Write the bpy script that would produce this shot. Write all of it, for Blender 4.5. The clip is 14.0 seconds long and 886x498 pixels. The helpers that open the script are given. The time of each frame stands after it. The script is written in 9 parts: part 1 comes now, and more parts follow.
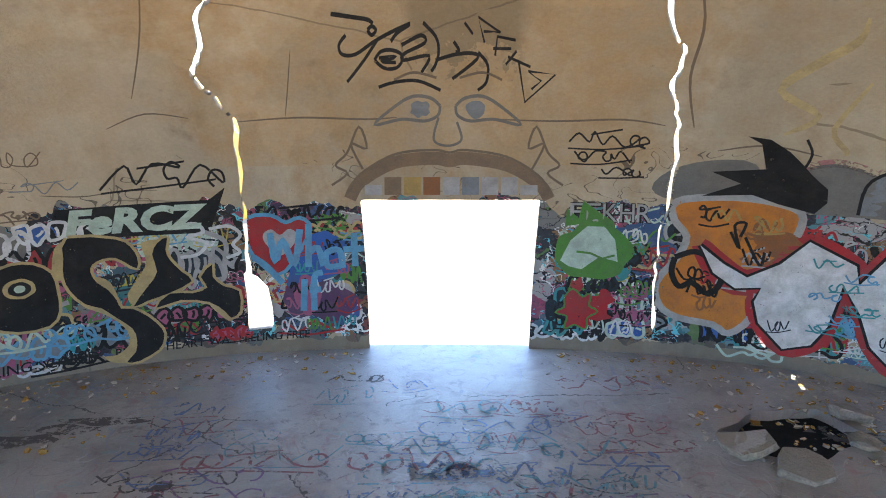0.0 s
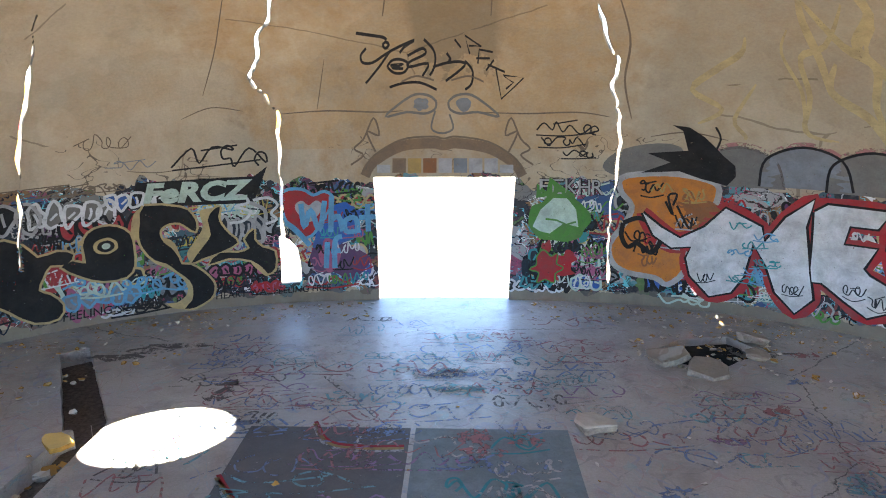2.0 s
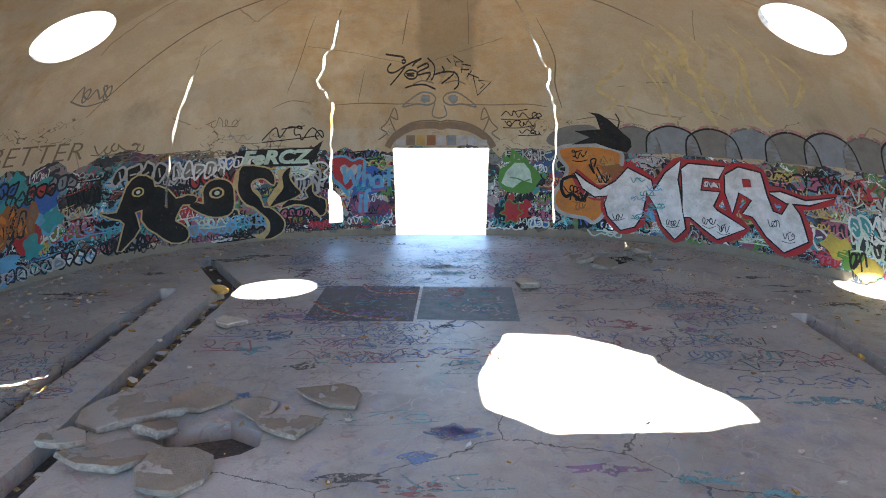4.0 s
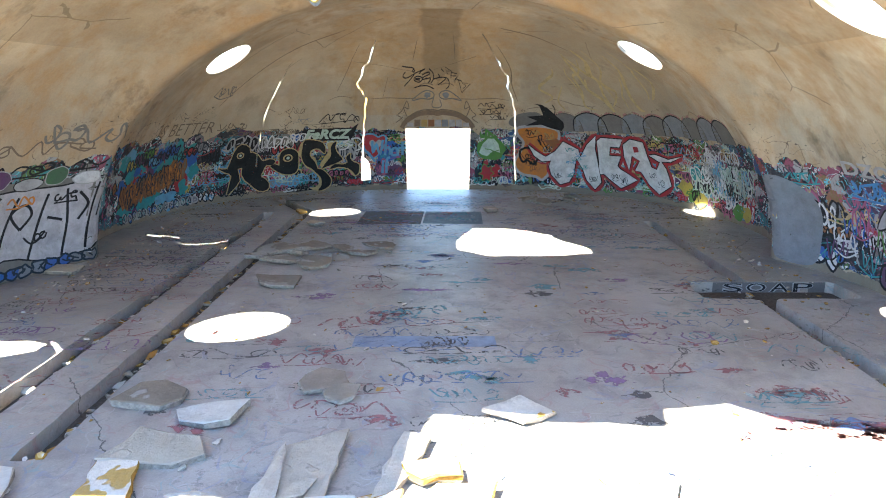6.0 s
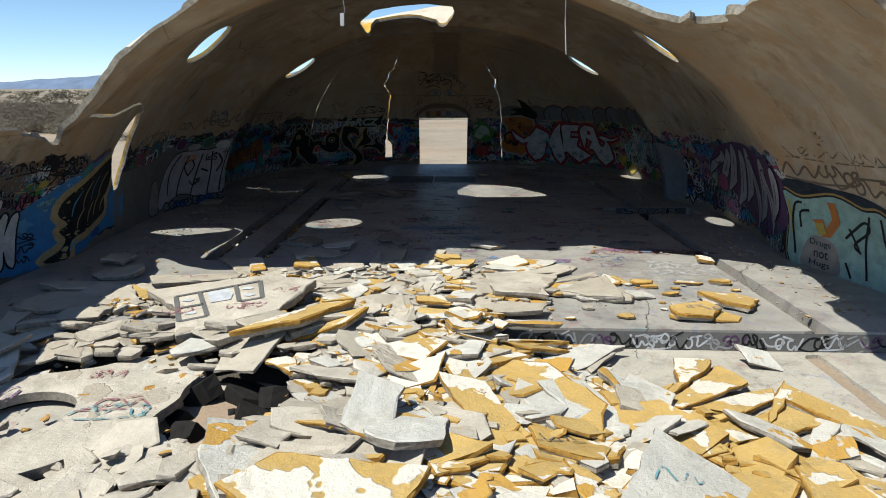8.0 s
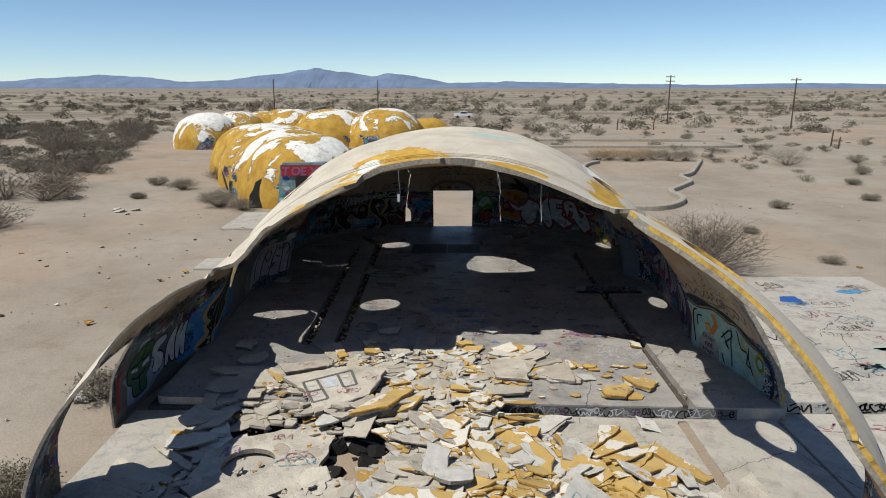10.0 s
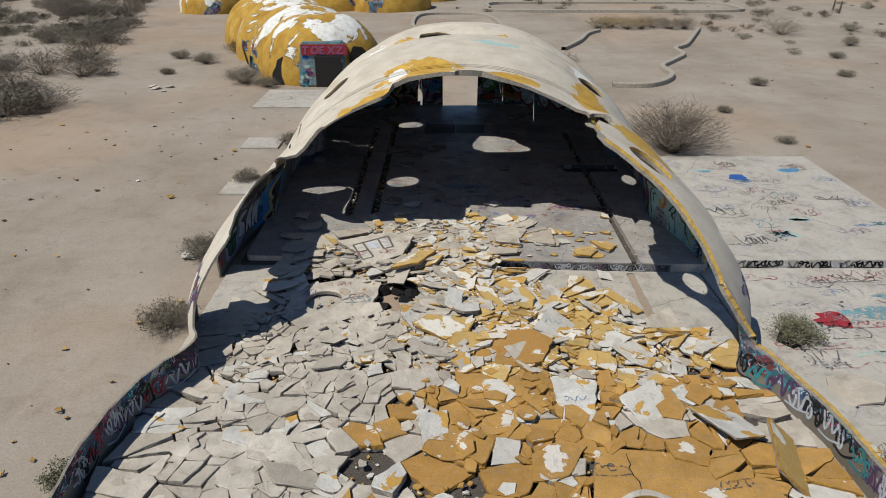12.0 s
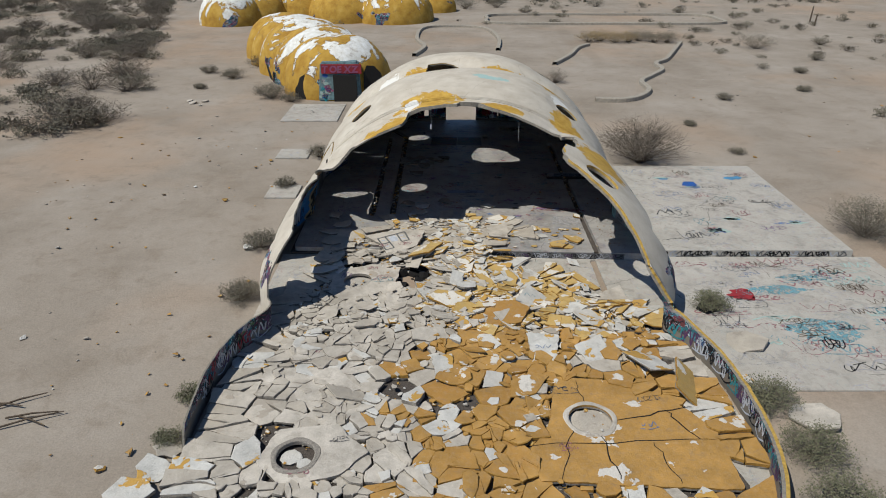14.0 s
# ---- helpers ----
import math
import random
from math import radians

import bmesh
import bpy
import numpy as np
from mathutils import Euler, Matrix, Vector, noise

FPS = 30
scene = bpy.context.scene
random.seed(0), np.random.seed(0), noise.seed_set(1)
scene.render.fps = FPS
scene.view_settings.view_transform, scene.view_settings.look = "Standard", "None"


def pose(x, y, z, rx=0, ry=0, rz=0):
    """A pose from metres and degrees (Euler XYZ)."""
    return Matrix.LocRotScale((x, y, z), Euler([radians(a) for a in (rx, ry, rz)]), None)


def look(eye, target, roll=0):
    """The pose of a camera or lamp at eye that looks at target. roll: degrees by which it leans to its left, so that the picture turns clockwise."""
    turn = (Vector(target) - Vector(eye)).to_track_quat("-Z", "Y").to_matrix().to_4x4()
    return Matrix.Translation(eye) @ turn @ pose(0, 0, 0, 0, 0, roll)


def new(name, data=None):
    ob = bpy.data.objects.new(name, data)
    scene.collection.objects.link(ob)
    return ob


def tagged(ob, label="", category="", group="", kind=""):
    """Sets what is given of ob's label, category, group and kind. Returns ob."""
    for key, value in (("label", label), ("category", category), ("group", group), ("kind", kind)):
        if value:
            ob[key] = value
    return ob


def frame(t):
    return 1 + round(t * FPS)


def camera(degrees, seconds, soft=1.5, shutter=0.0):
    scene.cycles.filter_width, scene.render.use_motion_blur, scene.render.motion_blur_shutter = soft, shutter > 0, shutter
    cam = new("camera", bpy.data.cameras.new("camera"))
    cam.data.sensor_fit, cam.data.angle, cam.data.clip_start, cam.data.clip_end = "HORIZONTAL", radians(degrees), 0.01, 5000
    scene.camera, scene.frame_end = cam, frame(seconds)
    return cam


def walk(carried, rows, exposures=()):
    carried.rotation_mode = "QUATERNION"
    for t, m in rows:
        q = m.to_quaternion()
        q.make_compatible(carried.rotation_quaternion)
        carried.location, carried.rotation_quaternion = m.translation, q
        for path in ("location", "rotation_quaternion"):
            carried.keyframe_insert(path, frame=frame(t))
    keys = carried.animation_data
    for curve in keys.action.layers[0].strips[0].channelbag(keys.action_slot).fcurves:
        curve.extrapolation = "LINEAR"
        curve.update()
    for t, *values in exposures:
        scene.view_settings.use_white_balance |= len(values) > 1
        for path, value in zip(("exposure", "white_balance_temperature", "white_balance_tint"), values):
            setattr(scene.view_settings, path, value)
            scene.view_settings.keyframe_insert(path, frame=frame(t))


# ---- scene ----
cam = camera(66.59, 14.0, 1.0)
EXPOSURES = [(0, 4.68, 6950, 7), (2, 4.79, 6900, 7), (4.5, 4.54, 6900, 4), (5, 4.78, 6850, 3), (5.5, 4.76, 6800, 2), (6.0, 4.38, 6850, 2), (6.4, 3.42, 6800, 1), (6.8, 1.9, 6550, 1), (7.2, 0.95, 6200, 0), (7.6, 0.73, 6250, 1), (9, 0.38, 6350, 4), (11.3, 0.1, 6350, 7), (14, -0.03, 6150, 6)]
PATH = [
    (0, 0.011, -0.202, 3.416, 76.460, 0.000, 0.267),
    (0.5, 0.001, -0.635, 3.417, 76.492, 0.000, 0.179),
    (1, 0.015, -1.150, 3.408, 76.523, 0.000, 0.075),
    (1.5, 0.015, -1.730, 3.402, 76.566, 0.000, -0.033),
    (2, 0.013, -2.361, 3.394, 76.621, 0.000, -0.142),
    (4.5, 0.150, -9.207, 3.347, 76.813, 0.000, -0.047),
    (5, 0.212, -11.072, 3.354, 76.745, 0.000, -0.027),
    (5.5, 0.218, -12.935, 3.374, 76.751, 0.000, -0.003),
    (6, 0.224, -14.859, 3.369, 76.667, 0.000, -0.013),
    (6.5, 0.247, -16.822, 3.389, 76.608, 0.000, -0.013),
    (7, 0.260, -18.789, 3.381, 76.618, 0.000, -0.020),
    (7.5, 0.195, -20.681, 3.368, 76.609, 0.000, -0.026),
    (8, 0.035, -22.548, 3.369, 76.607, 0.000, -0.019),
    (8.5, -0.123, -24.243, 3.786, 76.570, 0.000, -0.078),
    (9, -0.295, -25.817, 5.078, 76.517, 0.000, -0.166),
    (10.2, -0.600, -28.980, 7.960, 76.500, 0.000, -0.080),
    (10.8, -0.750, -30.420, 8.970, 75.700, 0.000, 0.000),
    (11.3, -0.863, -31.676, 9.503, 71.513, 0.000, 0.024),
    (11.5, -0.910, -32.210, 9.661, 68.719, 0.000, 0.014),
    (12, -0.991, -33.577, 10.153, 64.396, 0.000, 0.004),
    (12.5, -1.045, -34.992, 10.629, 64.294, 0.000, 0.025),
    (13, -1.094, -36.459, 11.310, 64.268, 0.000, 0.033),
    (13.5, -1.140, -37.988, 12.008, 64.258, 0.000, 0.032),
    (14, -1.182, -39.580, 12.760, 64.255, 0.000, 0.049),
]
walk(cam, [(t, pose(x, y, z, rx, ry, rz)) for t, x, y, z, rx, ry, rz in PATH], EXPOSURES)

# ---------------------------------------------------------------- light
SUN_WAY = Vector((2.25, 1.35, -4.07)).normalized()
world = bpy.data.worlds.new("sky")
scene.world = world
world.use_nodes = True
wn = world.node_tree.nodes
wl = world.node_tree.links
sky = wn.new("ShaderNodeTexSky")
sky.sky_type = "NISHITA"
sky.sun_disc = False
sky.sun_elevation = radians(57)
sky.sun_rotation = math.atan2(-2.25, -1.35)
sky.dust_density = 0.0
sky.air_density = 0.65
sky.ozone_density = 3.5
wn["Background"].inputs["Strength"].default_value = 0.098
wl.new(sky.outputs["Color"], wn["Background"].inputs["Color"])
sun = new("sun", bpy.data.lights.new("sun", "SUN"))
sun.data.energy = 4.2
sun.data.angle = radians(0.5)
sun.data.color = (1.0, 0.95, 0.87)
sun.matrix_world = look((-20, -12, 36), (-20 + SUN_WAY.x, -12 + SUN_WAY.y, 36 + SUN_WAY.z))


# ---------------------------------------------------------------- materials
class Nodes:
    """Short hand for building a node material."""

    def __init__(self, name, rough=0.9, spec=0.2):
        self.mat = bpy.data.materials.new(name)
        self.mat.use_nodes = True
        self.t = self.mat.node_tree
        self.b = self.t.nodes["Principled BSDF"]
        self.b.inputs["Roughness"].default_value = rough
        self.b.inputs["Specular IOR Level"].default_value = spec
        self.geo = self.t.nodes.new("ShaderNodeNewGeometry")
        self.pos = self.geo.outputs["Position"]

    def put(self, socket, value):
        if isinstance(value, bpy.types.NodeSocket):
            self.t.links.new(value, socket)
        elif isinstance(value, (tuple, list)):
            socket.default_value = (*value, 1.0) if len(value) == 3 and len(socket.default_value) == 4 else value
        else:
            socket.default_value = value

    def stretch(self, scale, source=None):
        n = self.t.nodes.new("ShaderNodeMapping")
        self.put(n.inputs["Vector"], source or self.pos)
        n.inputs["Scale"].default_value = scale
        return n.outputs["Vector"]

    def noise(self, scale, detail=4.0, rough=0.55, vector=None, distort=0.0, shift=0.0, colour=False):
        n = self.t.nodes.new("ShaderNodeTexNoise")
        n.inputs["Scale"].default_value = scale
        n.inputs["Detail"].default_value = detail
        n.inputs["Roughness"].default_value = rough
        n.inputs["Distortion"].default_value = distort
        v = vector or self.pos
        if shift:
            m = self.t.nodes.new("ShaderNodeMapping")
            m.inputs["Location"].default_value = (shift, shift * 1.7, shift * 0.6)
            self.put(m.inputs["Vector"], v)
            v = m.outputs["Vector"]
        self.put(n.inputs["Vector"], v)
        return n.outputs["Color" if colour else "Fac"]

    def voronoi(self, scale, vector=None, out="Color", feature="F1"):
        n = self.t.nodes.new("ShaderNodeTexVoronoi")
        n.feature = feature
        n.inputs["Scale"].default_value = scale
        self.put(n.inputs["Vector"], vector or self.pos)
        return n.outputs[out]

    def ramp(self, fac, stops, constant=False):
        n = self.t.nodes.new("ShaderNodeValToRGB")
        e = n.color_ramp.elements
        n.color_ramp.interpolation = "CONSTANT" if constant else "LINEAR"
        while len(e) < len(stops):
            e.new(0.5)
        for el, (p, c) in zip(e, stops):
            el.position = p
            el.color = (*c, 1) if isinstance(c, (tuple, list)) else (c, c, c, 1)
        self.put(n.inputs["Fac"], fac)
        return n.outputs["Color"]

    def mix(self, fac, a, b, how="MIX"):
        n = self.t.nodes.new("ShaderNodeMix")
        n.data_type = "RGBA"
        n.blend_type = how
        self.put(n.inputs["Factor"], fac)
        self.put(n.inputs["A"], a)
        self.put(n.inputs["B"], b)
        return n.outputs["Result"]

    def math(self, op, a, b=0.0, c=0.0, clamp=False):
        n = self.t.nodes.new("ShaderNodeMath")
        n.operation = op
        n.use_clamp = clamp
        for s, v in zip(n.inputs, (a, b, c)):
            self.put(s, v)
        return n.outputs["Value"]

    def xyz(self, source=None):
        n = self.t.nodes.new("ShaderNodeSeparateXYZ")
        self.put(n.inputs["Vector"], source or self.pos)
        return n.outputs

    def line(self, scale, width, shift, vector=None, distort=0.6):
        """Thin wandering lines: where a smooth noise passes its middle."""
        f = self.noise(scale, 1.0, 0.4, vector, distort, shift)
        d = self.math("ABSOLUTE", self.math("SUBTRACT", f, 0.5))
        return self.math("LESS_THAN", d, width)

    def random(self):
        return self.t.nodes.new("ShaderNodeObjectInfo").outputs["Random"]

    def island(self):
        return self.geo.outputs["Random Per Island"]

    def done(self, colour, height=None, strength=0.3, distance=0.02, rough=None):
        self.put(self.b.inputs["Base Color"], colour)
        if rough is not None:
            self.put(self.b.inputs["Roughness"], rough)
        if height is not None:
            n = self.t.nodes.new("ShaderNodeBump")
            n.inputs["Strength"].default_value = strength
            n.inputs["Distance"].default_value = distance
            self.put(n.inputs["Height"], height)
            self.t.links.new(n.outputs["Normal"], self.b.inputs["Normal"])
        return self.mat


def plain(name, colour, rough=0.85, wear=0.25, scale=9.0):
    n = Nodes(name, rough)
    f = n.noise(scale, 6, 0.65)
    c = n.mix(n.ramp(f, [(0.35, 0.0), (0.7, 1.0)]), tuple(v * (1 - wear) for v in colour), colour)
    return n.done(c, n.noise(scale * 6, 4), 0.25, 0.01)


def tangle(n, base, mask, scale, shift, dark=1.0):
    """Layers of old spray paint: flat patches and thin wandering lines over base, where mask lets them."""
    warp = n.mix(0.3, n.pos, n.noise(2.2, 4, 0.65, None, 0.0, shift, True))
    col = base
    palettes = [
        [(0.0, (0.035, 0.04, 0.05)), (0.3, (0.05, 0.10, 0.14)), (0.45, (0.15, 0.15, 0.155)), (0.57, (0.07, 0.045, 0.085)), (0.68, (0.04, 0.14, 0.17)), (0.8, (0.16, 0.05, 0.05)), (0.9, (0.28, 0.28, 0.29))],
        [(0.0, (0.03, 0.03, 0.04)), (0.36, (0.04, 0.08, 0.18)), (0.5, (0.08, 0.19, 0.23)), (0.62, (0.18, 0.11, 0.06)), (0.72, (0.19, 0.06, 0.10)), (0.82, (0.08, 0.14, 0.06)), (0.9, (0.25, 0.25, 0.26))],
    ]
    for k, pal in enumerate(palettes):
        tone = n.xyz(n.voronoi(scale * (1.9 + 1.3 * k), n.stretch((1, 1, 1.5 - 0.4 * k), warp)))[0]
        paint = n.ramp(tone, pal, True)
        where = n.math("GREATER_THAN", n.noise(scale * 1.0, 3, 0.6, warp, 0.5, shift + 3 + k), 0.36 + 0.13 * k)
        col = n.mix(n.math("MULTIPLY", mask, where), col, paint)
    for k, (tint, width) in enumerate([((0.02, 0.02, 0.02), 0.018), ((0.55, 0.56, 0.58), 0.009), ((0.1, 0.4, 0.5), 0.008), ((0.35, 0.05, 0.12), 0.008), ((0.02, 0.02, 0.03), 0.010)]):
        l = n.line(scale * (1.9 + 0.7 * k), width, shift + 11 + 5 * k, warp, 0.9)
        gate = n.math("GREATER_THAN", n.noise(0.9, 2, 0.5, None, 0, shift + 30 + k), 0.44)
        col = n.mix(n.math("MULTIPLY", n.math("MULTIPLY", l, gate), mask), col, tint)
    return col


def shell_inside():
    n = Nodes("sprayed_concrete", 0.9)
    big = n.noise(0.45, 5, 0.6, n.stretch((1, 1, 0.45)))
    base = n.ramp(big, [(0.28, (0.28, 0.228, 0.165)), (0.5, (0.42, 0.35, 0.262)), (0.72, (0.53, 0.46, 0.36))])
    grey = n.ramp(n.noise(0.7, 4, 0.6, None, 0, 8), [(0.45, 0.0), (0.62, 1.0)])
    base = n.mix(n.math("MULTIPLY", grey, 0.55), base, (0.27, 0.245, 0.205))
    runs = n.ramp(n.noise(2.4, 5, 0.65, n.stretch((1, 1, 0.07)), 0, 4), [(0.44, 0.0), (0.64, 1.0)])
    base = n.mix(n.math("MULTIPLY", runs, 0.68), base, (0.33, 0.215, 0.115))
    soot = n.ramp(n.noise(1.1, 5, 0.65, n.stretch((1, 1, 0.2)), 0, 17), [(0.58, 0.0), (0.72, 1.0)])
    base = n.mix(n.math("MULTIPLY", soot, 0.75), base, (0.105, 0.085, 0.062))
    x, y, z = n.xyz()

    def between(v, lo, hi, soft, shift, wander):
        """1 where v lies between lo and hi, with a wandering edge."""
        w = n.math("ADD", v, n.math("MULTIPLY", n.math("SUBTRACT", n.noise(1.3, 5, 0.65, n.stretch((1, 1, 0.25)), 0, shift), 0.5), wander))
        up = n.math("DIVIDE", n.math("SUBTRACT", w, lo), soft, clamp=True)
        down = n.math("DIVIDE", n.math("SUBTRACT", hi, w), soft, clamp=True)
        return n.math("MULTIPLY", up, down)

    back = n.math("GREATER_THAN", y, 3.0)
    fine = n.ramp(n.noise(5.0, 5, 0.7, n.stretch((1, 1, 0.05)), 0, 23), [(0.36, 0.35), (0.62, 1.0)])
    rusty = n.math("MULTIPLY", n.math("MULTIPLY", between(x, -2.7, 2.4, 0.25, 51, 0.7), back), n.math("GREATER_THAN", z, 2.55))
    base = n.mix(n.math("MULTIPLY", n.math("MULTIPLY", rusty, fine), 0.6), base, (0.40, 0.265, 0.135))
    pale = n.math("MULTIPLY", between(x, -9.0, -2.8, 0.3, 52, 0.8), back)
    base = n.mix(n.math("MULTIPLY", pale, 0.5), base, (0.45, 0.385, 0.30))
    drab = n.math("MULTIPLY", between(x, 2.5, 9.0, 0.3, 53, 0.8), back)
    base = n.mix(n.math("MULTIPLY", drab, 0.55), base, (0.30, 0.255, 0.195))
    column = n.math("MULTIPLY", n.math("MULTIPLY", between(x, -0.4, 0.75, 0.12, 54, 0.35), back), n.math("GREATER_THAN", z, n.math("ADD", 3.2, n.math("MULTIPLY", fine, 0.7))))
    base = n.mix(n.math("MULTIPLY", column, 0.6), base, (0.17, 0.13, 0.085))
    rib = n.math("ADD", between(y, -2.3, -0.9, 0.5, 55, 0.9), between(y, -10.6, -8.4, 0.7, 56, 1.4), clamp=True)
    rib = n.math("MULTIPLY", n.math("MULTIPLY", rib, n.math("GREATER_THAN", z, 1.9)), n.ramp(n.noise(1.6, 5, 0.65, n.stretch((1, 1, 0.3)), 0, 57), [(0.38, 0.2), (0.6, 1.0)]))
    base = n.mix(n.math("MULTIPLY", rib, 0.55), base, (0.37, 0.23, 0.11))
    # darker brown patches high on the second bay
    crown_dark = n.math("MULTIPLY", between(y, -9.0, -1.8, 1.0, 58, 1.2), n.math("GREATER_THAN", z, 4.0))
    base = n.mix(n.math("MULTIPLY", n.math("MULTIPLY", crown_dark, n.ramp(n.noise(0.8, 5, 0.6, None, 0.3, 59), [(0.4, 0.1), (0.62, 1.0)])), 0.45), base, (0.20, 0.155, 0.105))
    pour = n.ramp(n.noise(0.55, 3, 0.5, n.stretch((1, 1, 0.35)), 0.3, 27), [(0.49, 0.0), (0.495, 1.0)])
    base = n.mix(n.math("MULTIPLY", pour, 0.14), base, (0.20, 0.165, 0.12))
    seam = n.math("LESS_THAN", n.voronoi(0.42, n.mix(0.15, n.pos, n.noise(1.2, 3, 0.6, None, 0, 2, True)), "Distance", "DISTANCE_TO_EDGE"), 0.0035)
    seam = n.math("MULTIPLY", seam, n.math("GREATER_THAN", n.noise(0.5, 2, 0.5, None, 0, 71), 0.53))
    base = n.mix(n.math("MULTIPLY", seam, 0.5), base, (0.09, 0.07, 0.05))
    pock = n.ramp(n.noise(11, 5, 0.75, None, 0, 31), [(0.66, 0.0), (0.74, 1.0)])
    base = n.mix(n.math("MULTIPLY", pock, 0.45), base, (0.14, 0.105, 0.07))
    grain = n.noise(28, 5, 0.7)
    base = n.mix(0.35, base, n.ramp(grain, [(0.3, 0.55), (0.7, 1.0)]), "MULTIPLY")
    # sprayed band, with a ragged upper edge
    edge = n.math("ADD", n.math("MULTIPLY", n.noise(1.5, 3, 0.6, n.stretch((1, 1, 0.3)), 0, 21), 0.9), 1.62)
    edge = n.math("SUBTRACT", edge, n.math("MULTIPLY", n.math("MULTIPLY", n.math("LESS_THAN", y, -9.4), n.math("GREATER_THAN", x, 0.0)), 0.75))
    low = n.math("MULTIPLY", n.math("LESS_THAN", z, edge), n.math("GREATER_THAN", z, n.math("ADD", -0.05, n.math("MULTIPLY", n.noise(2.2, 3, 0.6, None, 0, 5), 0.45))))
    col = tangle(n, base, low, 1.25, 2.0)
    above = n.math("MULTIPLY", n.math("GREATER_THAN", z, 1.7), n.math("LESS_THAN", z, n.math("ADD", 2.0, n.math("MULTIPLY", n.noise(0.6, 2, 0.5, None, 0, 33), 1.4))))
    scribble = n.math("MULTIPLY", n.line(2.6, 0.008, 41, n.stretch((1, 1, 1.5)), 1.2), n.math("GREATER_THAN", n.noise(0.8, 2, 0.5, None, 0, 44), 0.53))
    col = n.mix(n.math("MULTIPLY", n.math("MULTIPLY", scribble, above), 0.75), col, (0.05, 0.04, 0.035))
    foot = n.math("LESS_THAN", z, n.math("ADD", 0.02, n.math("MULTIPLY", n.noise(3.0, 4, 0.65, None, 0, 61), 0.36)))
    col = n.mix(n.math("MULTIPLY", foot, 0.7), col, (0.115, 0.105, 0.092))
    # dusty foot of the wall
    col = n.mix(n.math("MULTIPLY", n.ramp(n.noise(9, 4, 0.7), [(0.5, 0.0), (0.75, 1.0)]), 0.2), col, (0.30, 0.26, 0.21))
    return n.done(col, n.math("ADD", n.math("MULTIPLY", grain, 0.8), n.math("ADD", n.noise(5, 6, 0.7), n.math("MULTIPLY", seam, -0.6))), 0.42, 0.03)


def shell_outside():
    n = Nodes("coated_foam", 0.8)
    cream = n.ramp(n.noise(1.2, 5, 0.6), [(0.3, (0.45, 0.385, 0.30)), (0.7, (0.58, 0.515, 0.42))])
    foam = n.ramp(n.noise(2.2, 5, 0.7, None, 0, 5), [(0.3, (0.36, 0.19, 0.028)), (0.7, (0.60, 0.38, 0.075))])
    x, y, z = n.xyz()

    def bare(patches, shift):
        """Where the coat has come off: rough-edged patches on the roof."""
        best = None
        for cx, cy, rx, ry in patches:
            d = n.math("ADD", n.math("POWER", n.math("ABSOLUTE", n.math("DIVIDE", n.math("SUBTRACT", x, cx), rx)), 2.0), n.math("POWER", n.math("ABSOLUTE", n.math("DIVIDE", n.math("SUBTRACT", y, cy), ry)), 2.0))
            best = d if best is None else n.math("MINIMUM", best, d)
        rag = n.math("MULTIPLY", n.math("SUBTRACT", n.noise(1.5, 6, 0.68, None, 0.6, shift), 0.5), 4.2)
        return n.ramp(n.math("ADD", best, rag), [(0.93, 1.0), (0.97, 0.0)])

    spot = bare([(-3.3, -11.1, 1.1, 1.0), (-4.3, -10.8, 0.6, 0.5), (-1.7, -9.4, 1.5, 1.1), (1.5, -9.9, 0.9, 0.5), (4.5, -9.0, 0.8, 1.5), (-2.7, -1.6, 0.7, 1.3), (2.3, -1.7, 1.9, 0.75), (4.4, -3.2, 0.8, 1.6), (-5.8, -4.0, 0.5, 0.9), (5.2, -13.5, 1.0, 1.6)], 3)
    col = n.mix(spot, cream, foam)
    white = bare([(-2.55, -9.3, 0.35, 0.5), (2.0, -2.3, 0.6, 0.3), (3.4, -2.0, 0.5, 0.5), (-4.3, -1.2, 0.7, 0.8), (4.6, -6.0, 0.5, 0.8)], 12)
    col = n.mix(white, col, (0.70, 0.665, 0.60))
    teal = bare([(1.3, -6.3, 0.75, 0.3), (0.6, -6.0, 0.4, 0.25)], 22)
    col = n.mix(n.math("MULTIPLY", teal, 0.6), col, (0.22, 0.46, 0.45))
    grime = n.ramp(n.noise(3.2, 6, 0.75, None, 0.3, 41), [(0.55, 0.0), (0.72, 1.0)])
    col = n.mix(n.math("MULTIPLY", grime, 0.22), col, (0.22, 0.18, 0.135))
    split = n.math("LESS_THAN", n.voronoi(0.55, n.mix(0.2, n.pos, n.noise(1.6, 3, 0.6, None, 0, 2, True)), "Distance", "DISTANCE_TO_EDGE"), 0.0025)
    col = n.mix(n.math("MULTIPLY", split, 0.3), col, (0.07, 0.055, 0.04))
    low = n.math("LESS_THAN", z, n.math("ADD", 1.2, n.noise(1.5, 3, 0.6, None, 0, 9)))
    col = tangle(n, col, n.math("MULTIPLY", low, n.math("GREATER_THAN", n.noise(0.5, 2, 0.5, None, 0, 15), 0.47)), 1.3, 6.0)
    return n.done(col, n.math("ADD", n.math("MULTIPLY", spot, -0.5), n.noise(9, 5, 0.7)), 0.5, 0.03)


